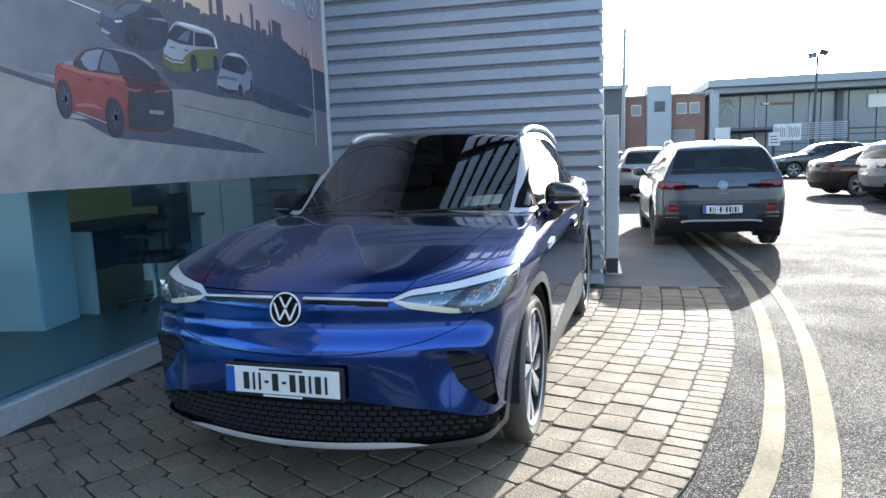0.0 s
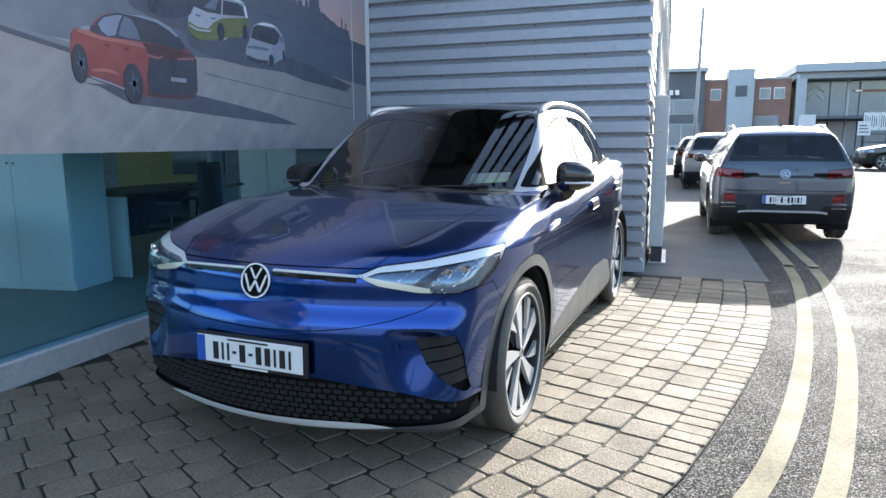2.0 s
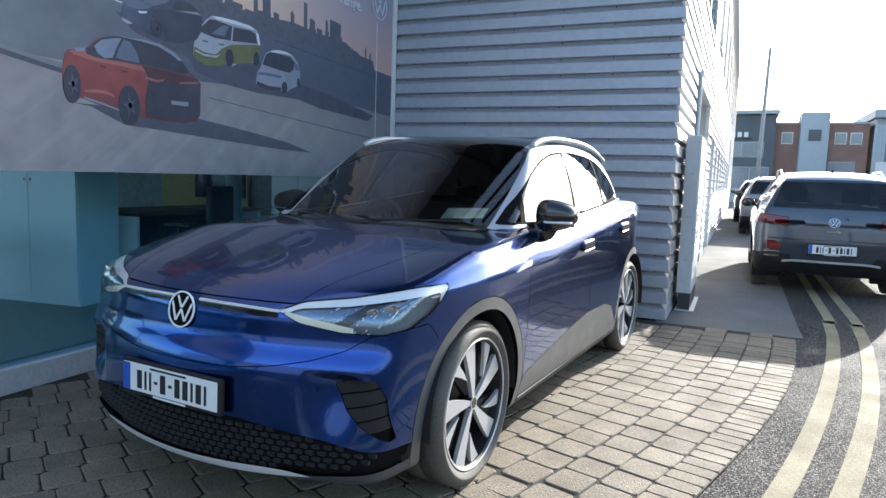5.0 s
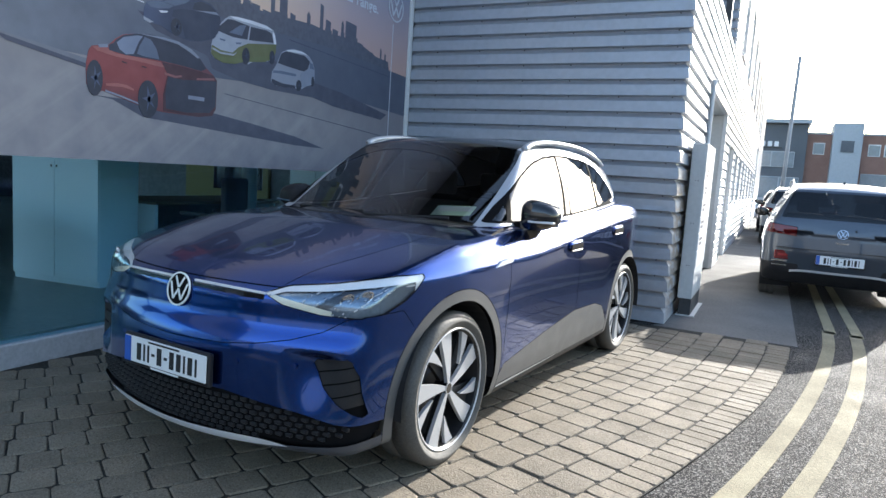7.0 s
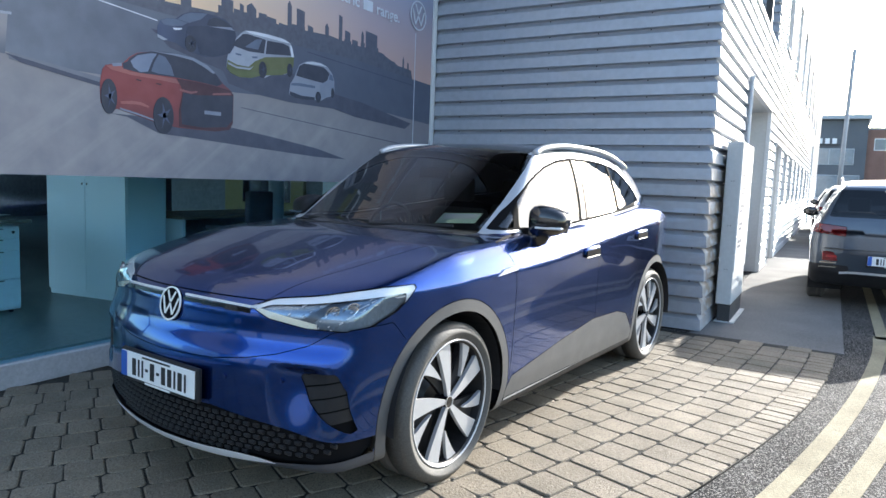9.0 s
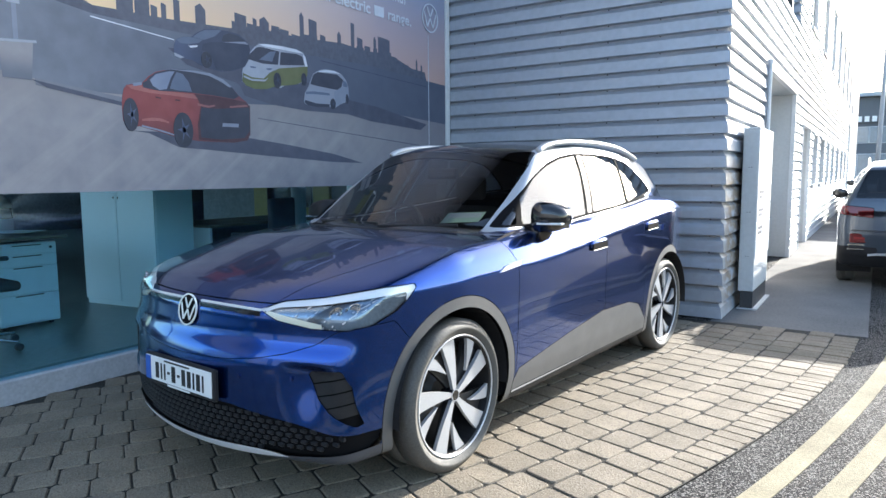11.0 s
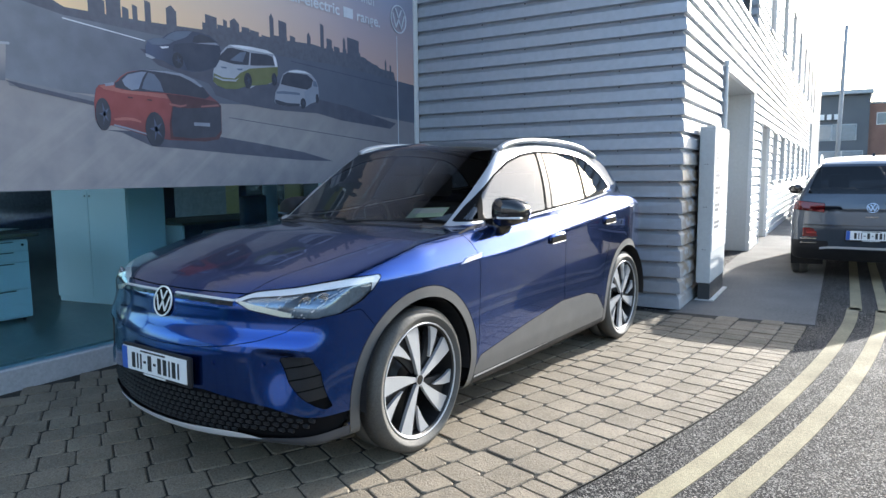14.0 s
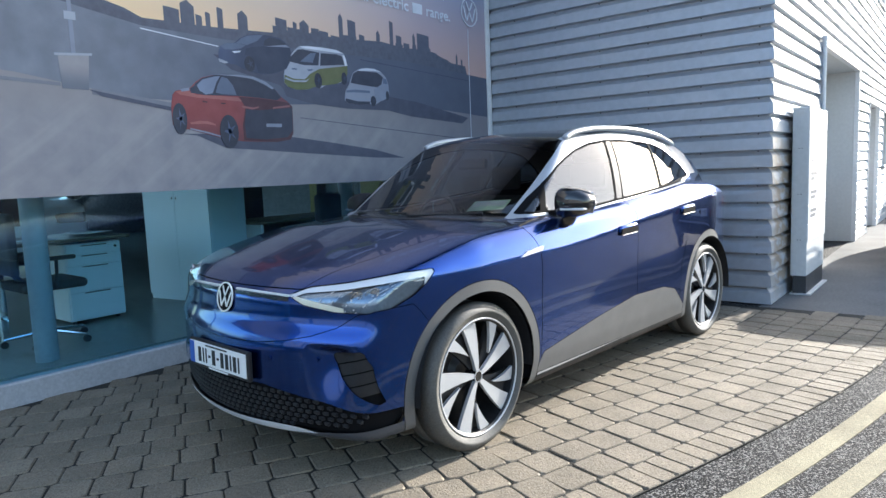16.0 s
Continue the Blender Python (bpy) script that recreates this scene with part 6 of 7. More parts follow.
SALOON = dict(HATCH, base=2.84, floor=0.20,
    top=[(-0.95, 0.72), (-0.7, 0.80), (-0.3, 0.88), (0.3, 0.96), (1.4, 0.98), (2.6, 1.02), (3.3, 1.05), (3.75, 1.00)],
    plan=[(-0.9, 0.66), (-0.7, 0.77), (-0.3, 0.87), (0, 0.90), (2.8, 0.90), (3.4, 0.85), (3.8, 0.74)],
    tail=[(0.2, 3.62), (0.4, 3.74), (0.7, 3.78), (0.95, 3.74), (1.05, 3.66)],
    roof=[(-0.5, 0.60), (0.35, 0.98), (1.25, 1.38), (1.7, 1.43), (2.2, 1.42), (2.7, 1.33), (3.4, 1.06), (3.7, 0.9)],
    house=[(0.9, 0.865), (1.1, 0.80), (1.3, 0.68), (1.44, 0.56)])
M_TAIL = mat("rear_lamp_red", (0.15, 0.008, 0.010), 0.2, coat=0.6)
def parked_car(name, S, m, label, paint, scale=1.0, group="parked cars", step=0.04, rear=None, wheels=("star", 0.33, 0.235)):
    """A car with glass, lamps, bumpers and wheels; its front looks to -y before m."""
    car = thing(name, m @ Matrix.Scale(scale, 4) if scale != 1 else m, label, "car", group)
    f = car_shape(S)
    end = S["tail"][2][1]
    s = Shell(lambda x, y, z: f(x, y, z, False), (-1.0, -0.95, 0.12), (1.0, end + 0.1, 1.68), step)
    s.take(lambda x, y, z: np.maximum(np.minimum(np.hypot(y, z - S["axle"]), np.hypot(y - S["base"], z - S["axle"])) - S["arch"], 0.5 - np.abs(x)))
    zb = lambda y: lerp(y, [(0.3, S["top"][4][1] + 0.0), (1.4, S["top"][5][1] + 0.02), (2.6, S["top"][6][1] + 0.05), (3.4, S["top"][6][1] + 0.07)])
    roof = curve(S["roof"], 0.03)
    s.panel("windscreen", s.take(lambda x, y, z: np.maximum.reduce([0.40 + 0.4 * x * x - y, y - 1.18, np.abs(x) - 0.62, zb(y) - 0.01 - z])), M_CARGLASS, car).visible_shadow = False
    lo = S["roof"][-3][0] if S is HATCH else 2.72
    hi_z = S["roof"][-3][1] if S is HATCH else 1.34
    s.panel("rear_screen", s.take(lambda x, y, z: np.maximum.reduce([lo - 0.06 - y, np.abs(x) - 0.70 + 0.35 * (z - 1.085), 1.085 - z, z - hi_z])), M_PRIVACY, car)
    for sx in (1, -1):
        fld = lambda x, y, z: np.maximum.reduce([zb(y) + 0.02 - z, z - roof(y) + 0.10, 0.55 + (z - 1.08) * 1.25 - y, y - (S["base"] + 0.35) + (z - 1.1) * 1.2, 0.45 - x])
        g = s.take(sided(sx, fld))
        a, g = s.split(g, lambda x, y, z: np.maximum(fld(np.abs(x), y, z) + 0.015, y - 1.38))
        s.panel("front_window", a, M_CARGLASS, car).visible_shadow = False
        a, g = s.split(g, lambda x, y, z: np.maximum(fld(np.abs(x), y, z) + 0.015, 1.46 - y))
        s.panel("back_door_window", a, M_CARGLASS, car).visible_shadow = False
        s.panel("window_frame", g, M_GLOSS_BLACK, car)
        zt = 0.93 if S is HATCH else 0.88
        s.panel("tail_light", s.take(sided(sx, lambda x, y, z: np.maximum.reduce([np.abs(z - zt - 0.10 * (x - 0.7)) - 0.060, 0.50 - x, end - 0.38 - y])), 0.006), M_TAIL, car, "red tail light")
        s.panel("headlight", s.take(sided(sx, lambda x, y, z: np.maximum.reduce([np.abs(z - 0.80) - 0.06, 0.42 - x, y + 0.38])), 0.006), M_LAMP, car, "clear headlight")
        for yw, w in ((0.0, 0), (S["base"], 1)):
            s.panel("arch_trim", s.take(sided(sx, lambda x, y, z: np.maximum(np.hypot(y - yw, z - S["axle"]) - S["arch"] - 0.05, 0.5 - x))), M_PLASTIC if S is HATCH else paint, car)
            bm = bmesh.new()
            rows = [[bm.verts.new((sx * xx, yw + rr * math.cos(radians(a)), S["axle"] + rr * math.sin(radians(a)))) for xx, rr in ((0.87, S["arch"]), (0.5, S["arch"] - 0.01), (0.49, 0.03))] for a in range(-30, 211, 12)]
            for p, q in zip(rows, rows[1:]):
                for k in range(2):
                    bm.faces.new((p[k], p[k + 1], q[k + 1], q[k]))
            part("wheel_well", bm, M_PLASTIC, car)
            wheel(car, (sx * 0.775, yw, wheels[1]), sx, 20 + 40 * w, wheels[1], wheels[2], 0.21, wheels[0])
        s.panel("door", s.take(sided(sx, lambda x, y, z: np.maximum.reduce([0.45 - y, y - 1.42, 0.36 - z, 0.5 - x, z - zb(y)])), 0.010), paint, car)
        s.panel("door", s.take(sided(sx, lambda x, y, z: np.maximum.reduce([1.42 - y, y - S["base"] + 0.30 - np.clip(z - 0.6, 0, 0.3), 0.36 - z, 0.5 - x, z - zb(y)])), 0.010), paint, car)
        bm = bmesh.new()
        r = bmesh.ops.create_icosphere(bm, subdivisions=2, radius=1.0)
        for v in r["verts"]:
            v.co = Vector((v.co.x * 0.11, min(v.co.y * 0.09, 0.04), v.co.z * 0.075))
        part("door_mirror", bm, M_GLOSS_BLACK, car, smooth=True).matrix_basis = pose(sx * 0.96, 0.78, 1.08)
        bm = bmesh.new()
        tube(bm, (sx * 0.84, 0.76, 1.04), (sx * 0.93, 0.78, 1.06), 0.025, n=8)
        part("mirror_arm", bm, M_GLOSS_BLACK, car)
    s.panel("rear_lower_bumper", s.take(lambda x, y, z: np.maximum(z - 0.50 + 0.10 * (np.abs(x) < 0.45), end - 0.45 - y)), M_PLASTIC, car, "black lower bumper")
    s.panel("front_lower_bumper", s.take(lambda x, y, z: np.maximum(z - 0.42, y + 0.45)), M_PLASTIC, car, "black lower bumper")
    s.panel("sill_trim", s.take(lambda x, y, z: np.maximum(z - 0.36, 0.4 - np.abs(x))), M_PLASTIC, car)
    if S is HATCH:
        # silver on the detailed suv's roof stands in for sun glare
        s.panel("roof", s.take(lambda x, y, z: np.maximum.reduce([1.45 - z, np.abs(x) - 0.60, 1.1 - y])), paint if rear is None else M_SILVER, car)
    s.panel("body", s.T, paint, car)
    inn = Shell(lambda x, y, z: f(x, y, z) + 0.03, (-1.0, -0.95, 0.12), (1.0, end + 0.1, 1.68), 0.09)
    inn.drop_tris(lambda x, y, z: (z < 0.98) | (y < 0.2) | (y > end - 0.1))
    inn.panel("inner_shell", inn.T, M_PLASTIC, car)
    for xs in (-0.37, 0.37):
        for ys in (1.65, 2.45):
            part("seat", boxed(xs - 0.24, xs + 0.24, ys, ys + 0.16, 0.4, 1.12, 0.05, 2), M_SEAT, car, smooth=True)
            part("headrest", boxed(xs - 0.12, xs + 0.12, ys + 0.03, ys + 0.12, 1.14, 1.32, 0.03, 2), M_SEAT, car, smooth=True)
    return car, f

M_GREY_PAINT = mat("grey_metallic_paint", (0.052, 0.068, 0.092), 0.30, metal=0.5, coat=1.0, vary=0.04, scale=600)
grey_suv, gf = parked_car("suv", HATCH, pose(2.95, 10.09, 0, 0, 0, 180), "grey suv with red tail lights, parked beside the metal wall", M_GREY_PAINT, step=0.03, rear="detail")
# rear of the grey suv: plate, emblem, reflectors, exhaust trims
def rear_y(x, z):
    q = np.linspace(3.6, 2.6, 800)
    return float(q[np.argmax(gf(np.full_like(q, x), q, np.full_like(q, z), False) < 0)])
mat_lamp_glow = mat("rear_lamp_inner_red", (0.30, 0.016, 0.018), 0.25, coat=0.5)
plate(grey_suv, pose(0, rear_y(0, 0.58) + 0.012, 0.585, -4, 0, 180))
badge(grey_suv, pose(0, rear_y(0, 0.92) + 0.008, 0.92, -22, 0, 180), 0.062, M_CHROME)
for sx in (1, -1):
    xx = sx * 0.62
    rf = part("rear_reflector", boxed(xx - 0.115, xx + 0.115, rear_y(xx, 0.60) - 0.05, rear_y(xx, 0.60) + 0.008, 0.545, 0.660, 0.01), M_TAIL, grey_suv, "red rear reflector block")
    part("reflector_core", boxed(xx - 0.075, xx + 0.075, rear_y(xx, 0.60), rear_y(xx, 0.60) + 0.012, 0.585, 0.625, 0.008), mat_lamp_glow, rf, "brighter red inner lamp")
    for zz, hh in ((0.525, 0.008), (0.470, 0.006)):
        part("exhaust_trim", boxed(xx - 0.135, xx + 0.135, rear_y(xx, zz) - 0.04, rear_y(xx, zz) + 0.012, zz - hh, zz + hh, 0.004), M_CHROME, grey_suv, "chrome exhaust trim")
    part("exhaust_mouth", boxed(xx - 0.12, xx + 0.12, rear_y(xx, 0.50) - 0.03, rear_y(xx, 0.50) + 0.006, 0.478, 0.516, 0.006), M_INK, grey_suv, "dark exhaust surround")
    bm = bmesh.new()
    tube(bm, (sx * 0.60, 1.25, 1.475), (sx * 0.60, 1.7, 1.575), 0.014, n=8)
    tube(bm, (sx * 0.60, 1.7, 1.575), (sx * 0.59, 2.3, 1.572), 0.014, n=8)
    tube(bm, (sx * 0.59, 2.3, 1.572), (sx * 0.58, 2.78, 1.46), 0.014, n=8)
    part("roof_rail", bm, M_SILVER, grey_suv)
bm = bmesh.new()
rows = []
for k in range(13):
    x = -0.54 + 0.09 * k
    z = 0.425 - 0.022 * (abs(x) / 0.54) ** 6
    y = rear_y(x, z)
    rows.append([bm.verts.new((x, y + a, z + c)) for a, c in ((-0.04, -0.017), (0.008, -0.013), (0.010, 0.013), (-0.04, 0.017))])
for a, b in zip(rows, rows[1:]):
    for k in range(4):
        bm.faces.new((a[k], b[k], b[(k + 1) % 4], a[(k + 1) % 4]))
bm.faces.new(rows[0]), bm.faces.new(rows[-1])
bmesh.ops.recalc_face_normals(bm, faces=bm.faces[:])
part("bumper_strip", bm, M_SILVER, grey_suv, "silver strip across the rear bumper")
part("model_badge", boxed(-0.07, 0.07, rear_y(0, 0.80), rear_y(0, 0.80) + 0.004, 0.80, 0.818), M_CHROME, grey_suv, "plain chrome bar in place of a model name")
part("roof_aerial", prism(bmesh.new(), [(2.52, 1.53), (2.68, 1.51), (2.66, 1.585)], "x", -0.015, 0.015), M_GLOSS_BLACK, grey_suv)
part("tailgate_gap", boxed(-0.72, 0.72, rear_y(0, 0.70) - 0.10, rear_y(0, 0.70) + 0.001, 0.698, 0.704), M_INK, grey_suv)

M_PALE = mat("pale_silver_paint", (0.26, 0.27, 0.28), 0.35, metal=0.4, coat=1.0, vary=0.03, scale=400)
M_BLACKCAR = mat("black_car_paint", (0.012, 0.012, 0.014), 0.25, coat=1.0, vary=0.05, scale=400)
M_BROWN = mat("bronze_car_paint", (0.055, 0.034, 0.028), 0.3, metal=0.5, coat=1.0, vary=0.04, scale=400)
# white paint stands in for highlights on the dark-looking show car
M_SHOWCAR = mat("highlight_white_paint", (0.66, 0.67, 0.68), 0.3, coat=1.0, vary=0.03, scale=300)
parked_car("suv", HATCH, pose(2.80, 20.5, 0, 0, 0, 180), "pale silver suv in the row beside the metal wall", M_PALE, 1.03, step=0.06)
parked_car("hatchback", HATCH, pose(2.58, 26.6, 0, 0, 0, 180), "black car at the head of the parked row", M_BLACKCAR, step=0.06)
parked_car("saloon", SALOON, pose(11.3, 19.0, 0, 0, 0, 97), "bronze-brown saloon car on the damp yard", M_BROWN, step=0.05)
parked_car("hatchback", HATCH, pose(11.25, 15.9, 0, 0, 0, 100), "silver car at the edge of the damp yard", M_PALE, step=0.05)
parked_car("suv", HATCH, pose(11.0, 34.5, 0, 0, 0, -84), "black suv parked before the fence", M_BLACKCAR, 1.08, step=0.06)
parked_car("hatchback", HATCH, pose(13.6, 37.6, 0, 0, 0, -86), "dark grey car parked before the fence", M_GREY_PAINT, step=0.06)
parked_car("hatchback", HATCH, pose(-7.3, 0.75, Z0, 0, 0, 78), "show car inside the glazed showroom, white in place of highlights", M_SHOWCAR, step=0.06)

# ---- far side of the yard ----
# brick, dark cladding and glazing are lightened to stand in for glare haze
M_BRICK = mat("red_brick_far", (0.32, 0.185, 0.145), 0.85, vary=0.2, scale=4)
M_DARKCLAD = mat("dark_cladding_far", (0.11, 0.12, 0.135), 0.6, vary=0.15, scale=2)
M_LIGHTCLAD = mat("light_cladding_far", (0.42, 0.45, 0.48), 0.6, vary=0.08, scale=1)
M_FARGLASS = mat("far_glazing", (0.20, 0.245, 0.28), 0.14, spec=0.8, vary=0.12, scale=0.6)
M_RENDER = mat("pale_render_far", (0.36, 0.37, 0.385), 0.7, vary=0.1, scale=1)
M_STREET = mat("sky_blocker_grey", (0.13, 0.143, 0.165), 0.8, vary=0.15, scale=1)
Y = 60.0
def far_window(parent, x0, x1, z0, z1, y, frame_mat):
    w = part("window", boxed(x0, x1, y - 0.06, y + 0.1, z0, z1), frame_mat, parent)
    n = max(1, round((x1 - x0) / 1.6))
    for k in range(n):
        a, b = x0 + (x1 - x0) * k / n + 0.05, x0 + (x1 - x0) * (k + 1) / n - 0.05
        part("pane", boxed(a, b, y - 0.075, y - 0.05, z0 + 0.06, z1 - 0.06), M_FARGLASS, w)
dark = thing("showroom_building", Matrix.Identity(4), "dark-clad two-storey car showroom with pale roof edge", "building")
part("wall", boxed(-12, 4.2, Y, Y + 14, 0, 7.3), M_DARKCLAD, dark)
part("roof", boxed(-12.1, 4.4, Y - 0.5, Y + 14, 7.3, 7.62, 0.02), M_LIGHTCLAD, dark, "pale overhanging roof edge")
far_window(dark, -3.5, 3.4, 3.7, 5.0, Y, M_LIGHTCLAD)
far_window(dark, -3.5, 3.9, 0.3, 2.9, Y, M_LIGHTCLAD)
sign = part("sign_bar", boxed(-1.4, 2.4, Y - 0.14, Y - 0.08, 5.25, 5.32), M_DARK, dark)
for k in range(7):
    part("sign_letter_bar", boxed(-1.2 + 0.5 * k, -0.88 + 0.5 * k, Y - 0.12, Y - 0.07, 5.38, 5.8), M_WHITE, sign, "white bar in place of a lettered sign")
brick = thing("brick_building", Matrix.Identity(4), "low red brick building with square white windows", "building")
part("wall", boxed(4.2, 11.0, Y + 0.8, Y + 12, 0, 6.55), M_BRICK, brick)
part("roof", boxed(4.2, 11.0, Y + 0.7, Y + 12, 6.55, 6.7), M_LIGHTCLAD, brick)
for x0, z0 in ((4.7, 4.9), (8.6, 4.9), (9.7, 4.9)):
    far_window(brick, x0, x0 + 0.85, z0, z0 + 0.95, Y + 0.8, M_WHITE)
far_window(brick, 8.3, 10.2, 1.6, 3.5, Y + 0.8, M_LIGHTCLAD)
tower = thing("sign_tower", Matrix.Identity(4), "pale grey sign tower before the brick building", "tower")
part("wall", boxed(6.0, 8.05, Y - 0.4, Y + 3, 0, 7.4, 0.02), M_LIGHTCLAD, tower)
part("sign_panel", boxed(6.6, 7.5, Y - 0.46, Y - 0.39, 5.1, 6.0), M_DARKCLAD, tower, "dark square sign")
white = thing("glass_showroom", Matrix.Identity(4), "wide glazed car showroom with deep white fascia", "building")
part("wall", boxed(11.6, 48, Y + 2.2, Y + 18, 0, 6.6), M_DARKCLAD, white)
part("fascia", boxed(11.1, 48, Y - 0.4, Y + 18, 6.95, 7.62, 0.03), M_LIGHTCLAD, white, "deep white roof fascia")
part("soffit_band", boxed(11.3, 48, Y + 0.1, Y + 17, 6.42, 6.95, 0.03), M_RENDER, white, "darker band under the roof fascia")
part("corner_column", boxed(11.3, 12.0, Y - 0.2, Y + 0.5, 0, 6.42), M_LIGHTCLAD, white, "pale corner column")
part("column", boxed(21.9, 22.4, Y + 1.6, Y + 2.0, 0, 6.42), M_DARKCLAD, white, "slim dark column")
for k in range(15):
    x = 12.0 + 2.2 * k
    for z0, z1 in ((0.2, 3.0), (3.1, 6.3)):
        part("pane", boxed(x, x + 2.1, Y + 2.05, Y + 2.15, z0, z1), M_FARGLASS, white)
for dz in (0.0, 0.62):
    bm = bmesh.new()
    prism(bm, [(12.5, 4.75 + dz), (13.1, 5.25 + dz), (13.7, 4.75 + dz), (13.7, 5.0 + dz), (13.1, 5.5 + dz), (12.5, 5.0 + dz)], "y", Y + 1.9, Y + 2.0)
    part("sign_mark", bm, M_LIGHTCLAD, white, "pale plain chevron shape")
part("sign_band", boxed(15.9, 18.7, Y + 1.9, Y + 2.0, 5.38, 5.58), M_BRICK, white, "dull red band")
# glint on the band, made as a white block
part("sign_glint", boxed(16.0, 16.5, Y + 1.85, Y + 1.9, 5.40, 5.56), M_WHITE, white, "small white block painted as a glint on the band")
part("white_panel", boxed(24.4, 26.2, Y + 1.85, Y + 2.0, 4.76, 5.87), M_WHITE, white, "white panel on the glazed front")
for x in (15.4, 19.8):
    part("inner_column", boxed(x, x + 0.18, Y + 1.9, Y + 2.04, 0, 6.4), M_LIGHTCLAD, white)
part("canopy", boxed(12.2, 17.0, Y - 1.6, Y + 1.8, 3.1, 3.35, 0.02), M_DARKCLAD, white, "low dark entrance canopy")

def lamp_post(x, y, h, lean, label, heads=0, r=0.06):
    p = thing("lamp_post", pose(x, y, -0.012, 0, lean, 0), label, "lamp post")
    bm = bmesh.new()
    tube(bm, (0, 0, 0), (0, 0, h), r, r * 0.7, n=12)
    part("pole", bm, M_PLINTH if heads == 0 else M_DARK, p, smooth=True)
    bm = bmesh.new()
    tube(bm, (0, 0, 0), (0, 0, 0.25), r * 1.8, r * 1.5, n=12)
    part("foot", bm, M_DARK, p)
    if heads:
        part("cross_arm", boxed(-0.5, 0.5, -0.04, 0.04, h - 0.06, h + 0.02), M_DARK, p)
        for s in (-1, 1):
            bm = boxed(-0.24, 0.24, -0.09, 0.09, -0.17, 0.17, 0.03)
            fl = part("floodlight", bm, M_DARK, p)
            fl.matrix_basis = pose(0.33 * s, -0.05, h + 0.16 + 0.08 * s, 25, 10 * s, 15 * s)
            part("lamp_glass", boxed(-0.21, 0.21, -0.1, -0.088, -0.14, 0.14), M_LAMP, fl)
    return p
lamp_post(2.38, 25.4, 6.46, 1.0, "tall grey pole beside the footpath", r=0.085)
lamp_post(9.0, 45.0, 5.5, 0.3, "slim grey lamp post in the yard", r=0.07)
lamp_post(15.2, 45.0, 7.25, 1.2, "dark floodlight mast with two lamp heads", 2, 0.09)
fence = thing("fence", Matrix.Identity(4), "grey metal bar fence along the far yard", "fence")
for k in range(17):
    part("post", boxed(11.6 + 2.0 * k, 11.68 + 2.0 * k, 39.96, 40.04, -0.012, 2.95), M_DARK, fence)
for z in (0.35, 0.8, 1.25, 1.7, 2.15):
    part("rail", boxed(11.6, 43.7, 39.985, 40.015, z, z + 0.05), M_DARK, fence)
for x0, x1 in ((11.62, 12.36), (12.39, 13.13)):
    bd = part("banner_board", boxed(x0, x1, 39.92, 39.955, 1.92, 2.90, 0.005), M_PAPER, fence, "white printed banner board")
    for k in range(6):
        xx = x0 + 0.07 + 0.105 * k
        part("banner_stroke", boxed(xx, xx + 0.04, 39.912, 39.92, 2.08 + 0.06 * (k % 2), 2.74 - 0.05 * (k % 3)), M_DARKCLAD, bd, "dark bar of unreadable print")
for k in range(8):
    z = 1.98 + 0.125 * k
    part("screen_slat", boxed(13.15, 15.6, 39.93, 39.96, z, z + 0.055), M_LIGHTCLAD, fence, "pale horizontal screen slat")
store_board = thing("yard_board", pose(8.92, 40.5, -0.012), "pale boarding panel on two posts behind the parked cars", "board")
part("board", boxed(-0.43, 0.43, -0.02, 0.02, 2.0, 2.86, 0.004), M_PAPER, store_board)
for x in (-0.38, 0.36):
    part("post", boxed(x, x + 0.05, 0.02, 0.06, 0, 2.86), M_DARK, store_board)
notice = thing("yard_sign", pose(11.35, 38.6, -0.012), "white notice board on a post in the yard", "sign")
part("post", boxed(-0.04, 0.04, -0.04, 0.04, 0, 2.40), M_DARK, notice)
part("board", boxed(-0.31, 0.31, -0.07, -0.04, 1.65, 2.40, 0.004), M_PAPER, notice)
for k in range(3):
    part("print_bar", boxed(-0.22, 0.22 - 0.05 * k, -0.075, -0.069, 1.80 + 0.17 * k, 1.86 + 0.17 * k), M_DARKCLAD, notice, "dark bar of unreadable print")
wall_far = solid("yard_wall", boxed(-10, 11, 55, 55.25, -0.012, 1.1), M_LIGHTCLAD, "low pale wall before the far buildings", "wall", kind="structure")
for x0, x1, h, y in ((48, 95, 9, 75), (-80, -14, 8, 90), (95, 160, 7, 60)):
    solid("far_building", boxed(x0, x1, y, y + 20, 0, h), M_LIGHTCLAD, "plain pale building far behind the yard", "building", group="far buildings")
# unseen blocks added behind the viewer, so paint and glass mirror less bright sky
for x0, x1, h, y in ((-60, -20, 13, -50), (-19, 20, 14, -52), (21, 70, 12, -50)):
    solid("street_building", boxed(x0, x1, y - 12, y, 0, h), M_STREET, "unseen plain grey block added to darken what the paint mirrors", "building", group="street buildings")

# ---- paving blocks ----
PAVER = bpy.data.meshes.new("paver")
bm = bmesh.new()
def ring(k, c, z):
    """An outline with cut corners, half-size k."""
    return [bm.verts.new((x * k, y * k, z)) for x, y in ((c, 1), (1, c), (1, -c), (c, -1), (-c, -1), (-1, -c), (-1, c), (-c, 1))]
rings = [ring(0.5, 0.84, -0.5), ring(0.5, 0.84, 0.22), ring(0.487, 0.83, 0.40), ring(0.462, 0.82, 0.5)]
for a, b in zip(rings, rings[1:]):
    for k in range(8):
        bm.faces.new((a[k], b[k], b[(k + 1) % 8], a[(k + 1) % 8]))
bm.faces.new(rings[-1])
bmesh.ops.recalc_face_normals(bm, faces=bm.faces[:])
bm.to_mesh(PAVER)
bm.free()
PAVER.materials.append(M_PAVER)
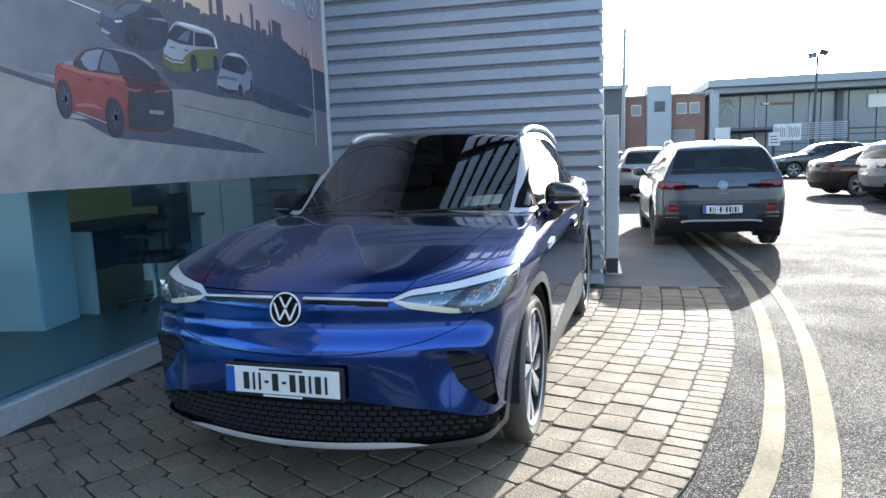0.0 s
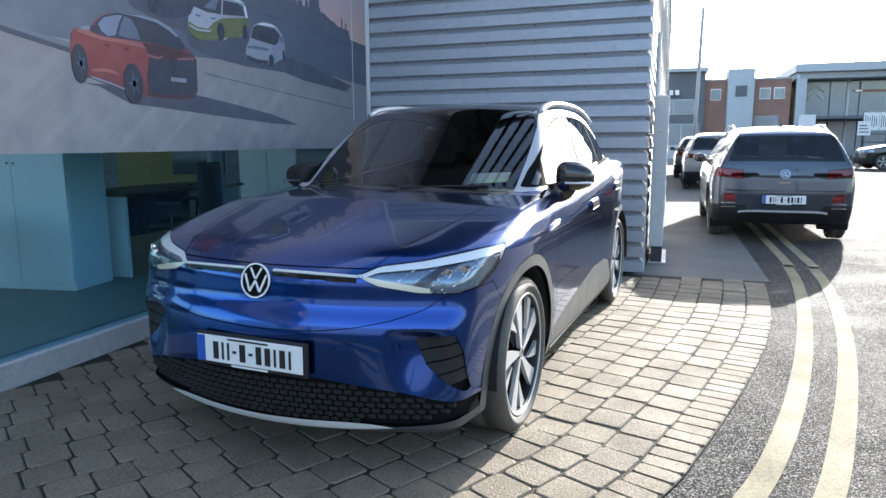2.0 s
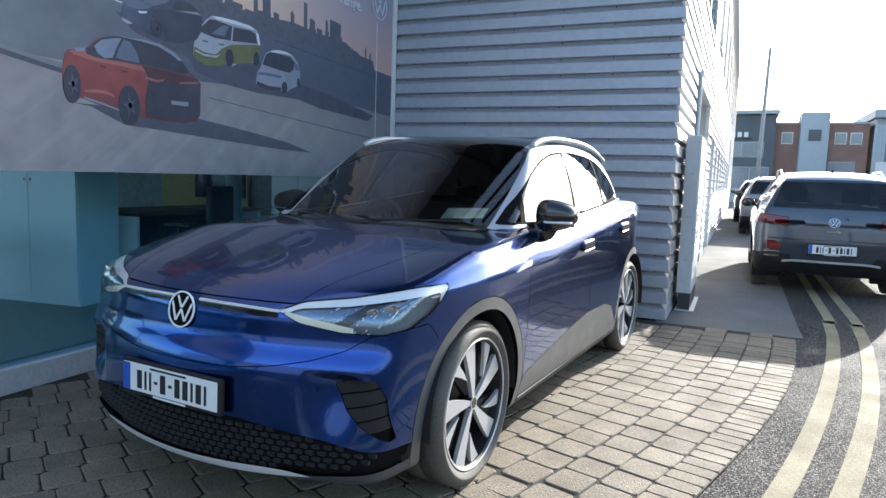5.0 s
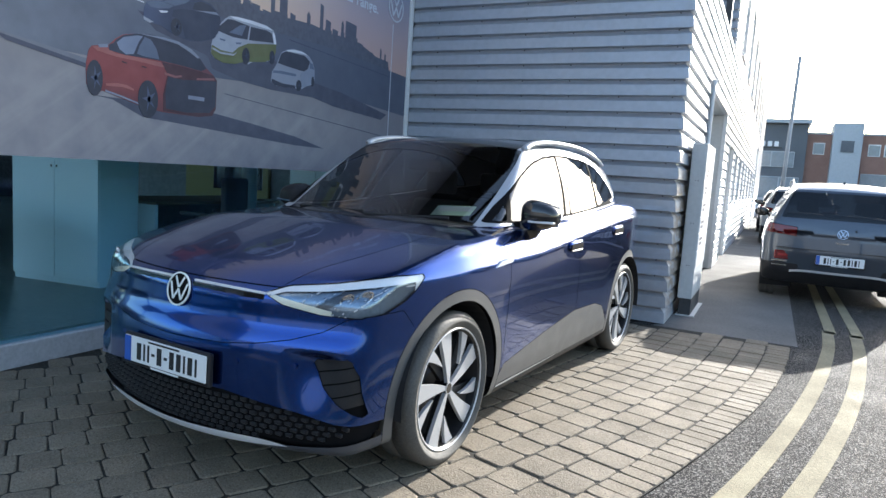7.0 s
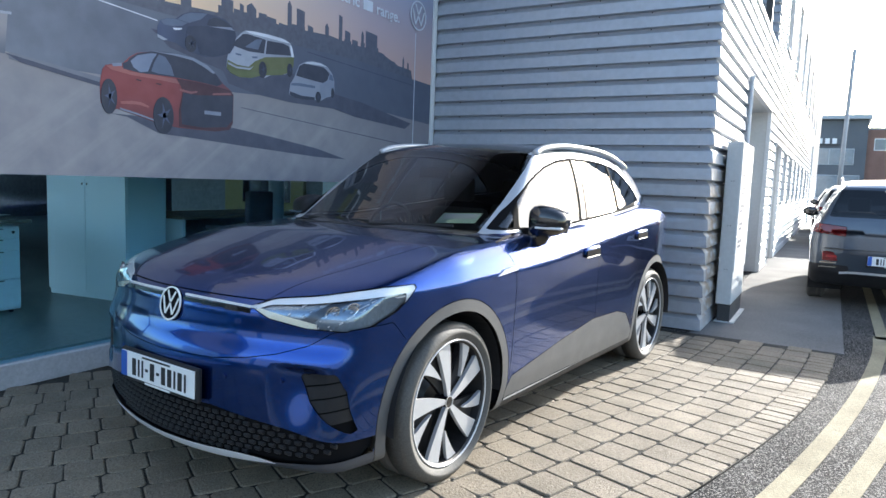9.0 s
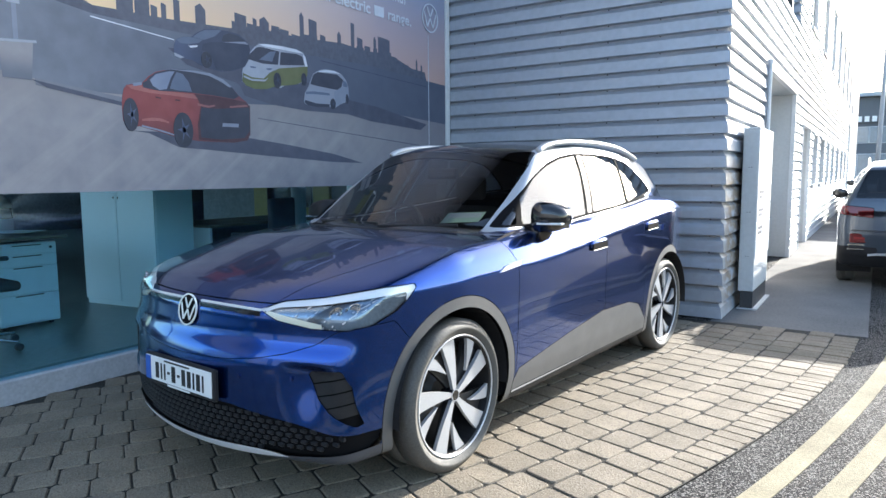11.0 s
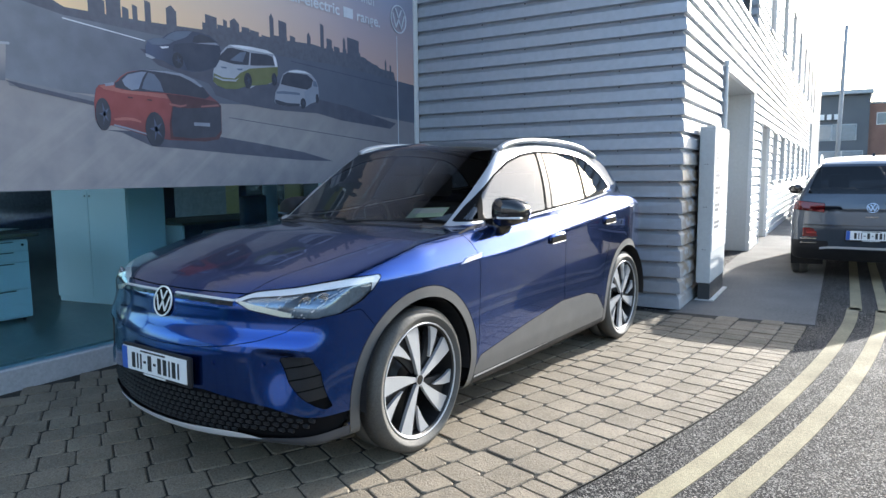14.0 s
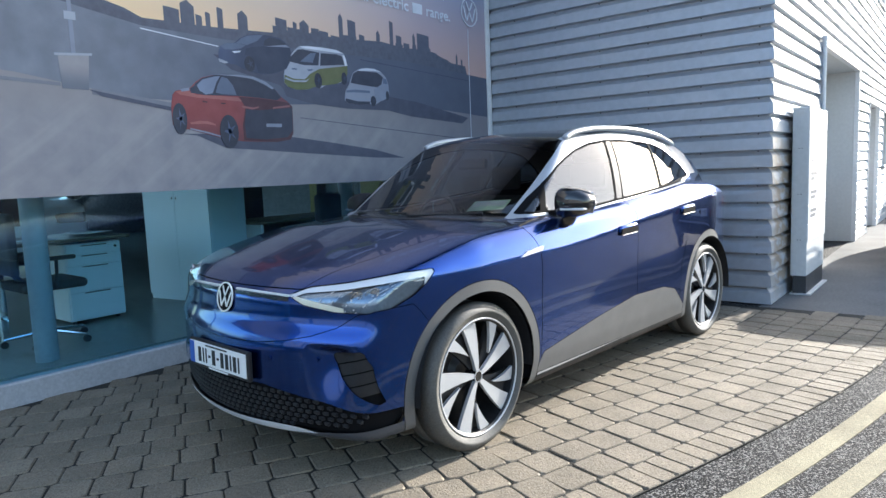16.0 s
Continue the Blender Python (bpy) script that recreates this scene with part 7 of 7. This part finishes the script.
# distance along the kerb edge
E = [Vector((p.x, p.y)) for p in EDGE]
S = [0.0]
for a, b in zip(E, E[1:]):
    S.append(S[-1] + (b - a).length)
def on_edge(s):
    s = max(0.0, min(S[-1] - 1e-4, s))
    k = max(i for i in range(len(S)) if S[i] <= s)
    k = min(k, len(E) - 2)
    t = (s - S[k]) / (S[k + 1] - S[k])
    d0 = (E[k + 1] - E[max(0, k - 1)]).normalized()
    d1 = (E[min(len(E) - 1, k + 2)] - E[k]).normalized()
    d = d0.lerp(d1, t).normalized()
    return E[k].lerp(E[k + 1], t), d
rng = random.Random(11)
near, rest = [], []
off = 0.0
for row in range(30):
    wide = 0.19
    s = 0.0 if row == 0 else 0.03 * (row % 3)
    while s < S[-1] + 1.2:
        long_ = 0.105 if row == 0 else 0.198
        p, d = on_edge(s + long_ / 2)
        if s + long_ / 2 > S[-1]:
            break
        n = Vector((-d.y, d.x))
        c = p + n * (off + wide / 2 + rng.uniform(-0.004, 0.004))
        ends = [q + Vector((-e.y, e.x)) * (off + wide / 2) for q, e in (on_edge(s), on_edge(s + long_))]
        fit = (ends[1] - ends[0]).length
        if c.x > -1.9 and c.y < 3.90:
            m = (c.x, c.y, math.atan2(d.y, d.x) + rng.uniform(-0.018, 0.018), max(0.03, fit - rng.uniform(0.003, 0.011)), wide - rng.uniform(0.002, 0.010), rng.uniform(-0.0016, 0.0016), rng.uniform(-0.011, 0.011), rng.uniform(-0.011, 0.011))
            (near if c.x > 0.72 and c.y > -0.95 else rest).append(m)
        s += long_
    off += wide
near.sort(key=lambda m: m[1])
rest += near[300:]
def paver_matrix(m):
    return Matrix.Translation((m[0], m[1], -0.012 + m[5])) @ Matrix.Rotation(m[2], 4, "Z") @ Euler((m[6], m[7], 0)).to_matrix().to_4x4() @ Matrix.Diagonal((m[3], m[4], 0.030, 1))
for m in near[:300]:
    ob = new("paver", PAVER)
    ob.parent = forecourt
    ob.matrix_basis = paver_matrix(m)
pv, pf = [], []
src_v = [v.co.copy() for v in PAVER.vertices]
src_f = [tuple(p.vertices) for p in PAVER.polygons]
for m in rest:
    M4, k = paver_matrix(m), len(pv)
    pv += [tuple(M4 @ c) for c in src_v]
    pf += [tuple(i + k for i in f) for f in src_f]
me = bpy.data.meshes.new("pavers")
me.from_pydata(pv, [], pf)
M_PAVER_REST = mat("paver_rest", (0.200, 0.164, 0.116), 0.82, vary=0.26, scale=14, bump=0.55, bump_scale=110)
speckle(M_PAVER_REST, (0.255, 0.214, 0.155), 240, 0.14)
speckle(M_PAVER_REST, (0.135, 0.11, 0.082), 170, 0.10)
me.materials.append(M_PAVER_REST)
tagged(new("pavers", me), kind="stuff").parent = forecourt

_n, _l = M_PAVER_REST.node_tree.nodes, M_PAVER_REST.node_tree.links
_geo, _hsv, _mr = _n.new("ShaderNodeNewGeometry"), _n.new("ShaderNodeHueSaturation"), _n.new("ShaderNodeMapRange")
_mr.inputs["To Min"].default_value, _mr.inputs["To Max"].default_value = 0.87, 1.13
_old = _n["Principled BSDF"].inputs["Base Color"].links[0].from_socket
_l.new(_geo.outputs["Random Per Island"], _mr.inputs["Value"])
_l.new(_mr.outputs["Result"], _hsv.inputs["Value"])
_l.new(_old, _hsv.inputs["Color"])
_l.new(_hsv.outputs["Color"], _n["Principled BSDF"].inputs["Base Color"])
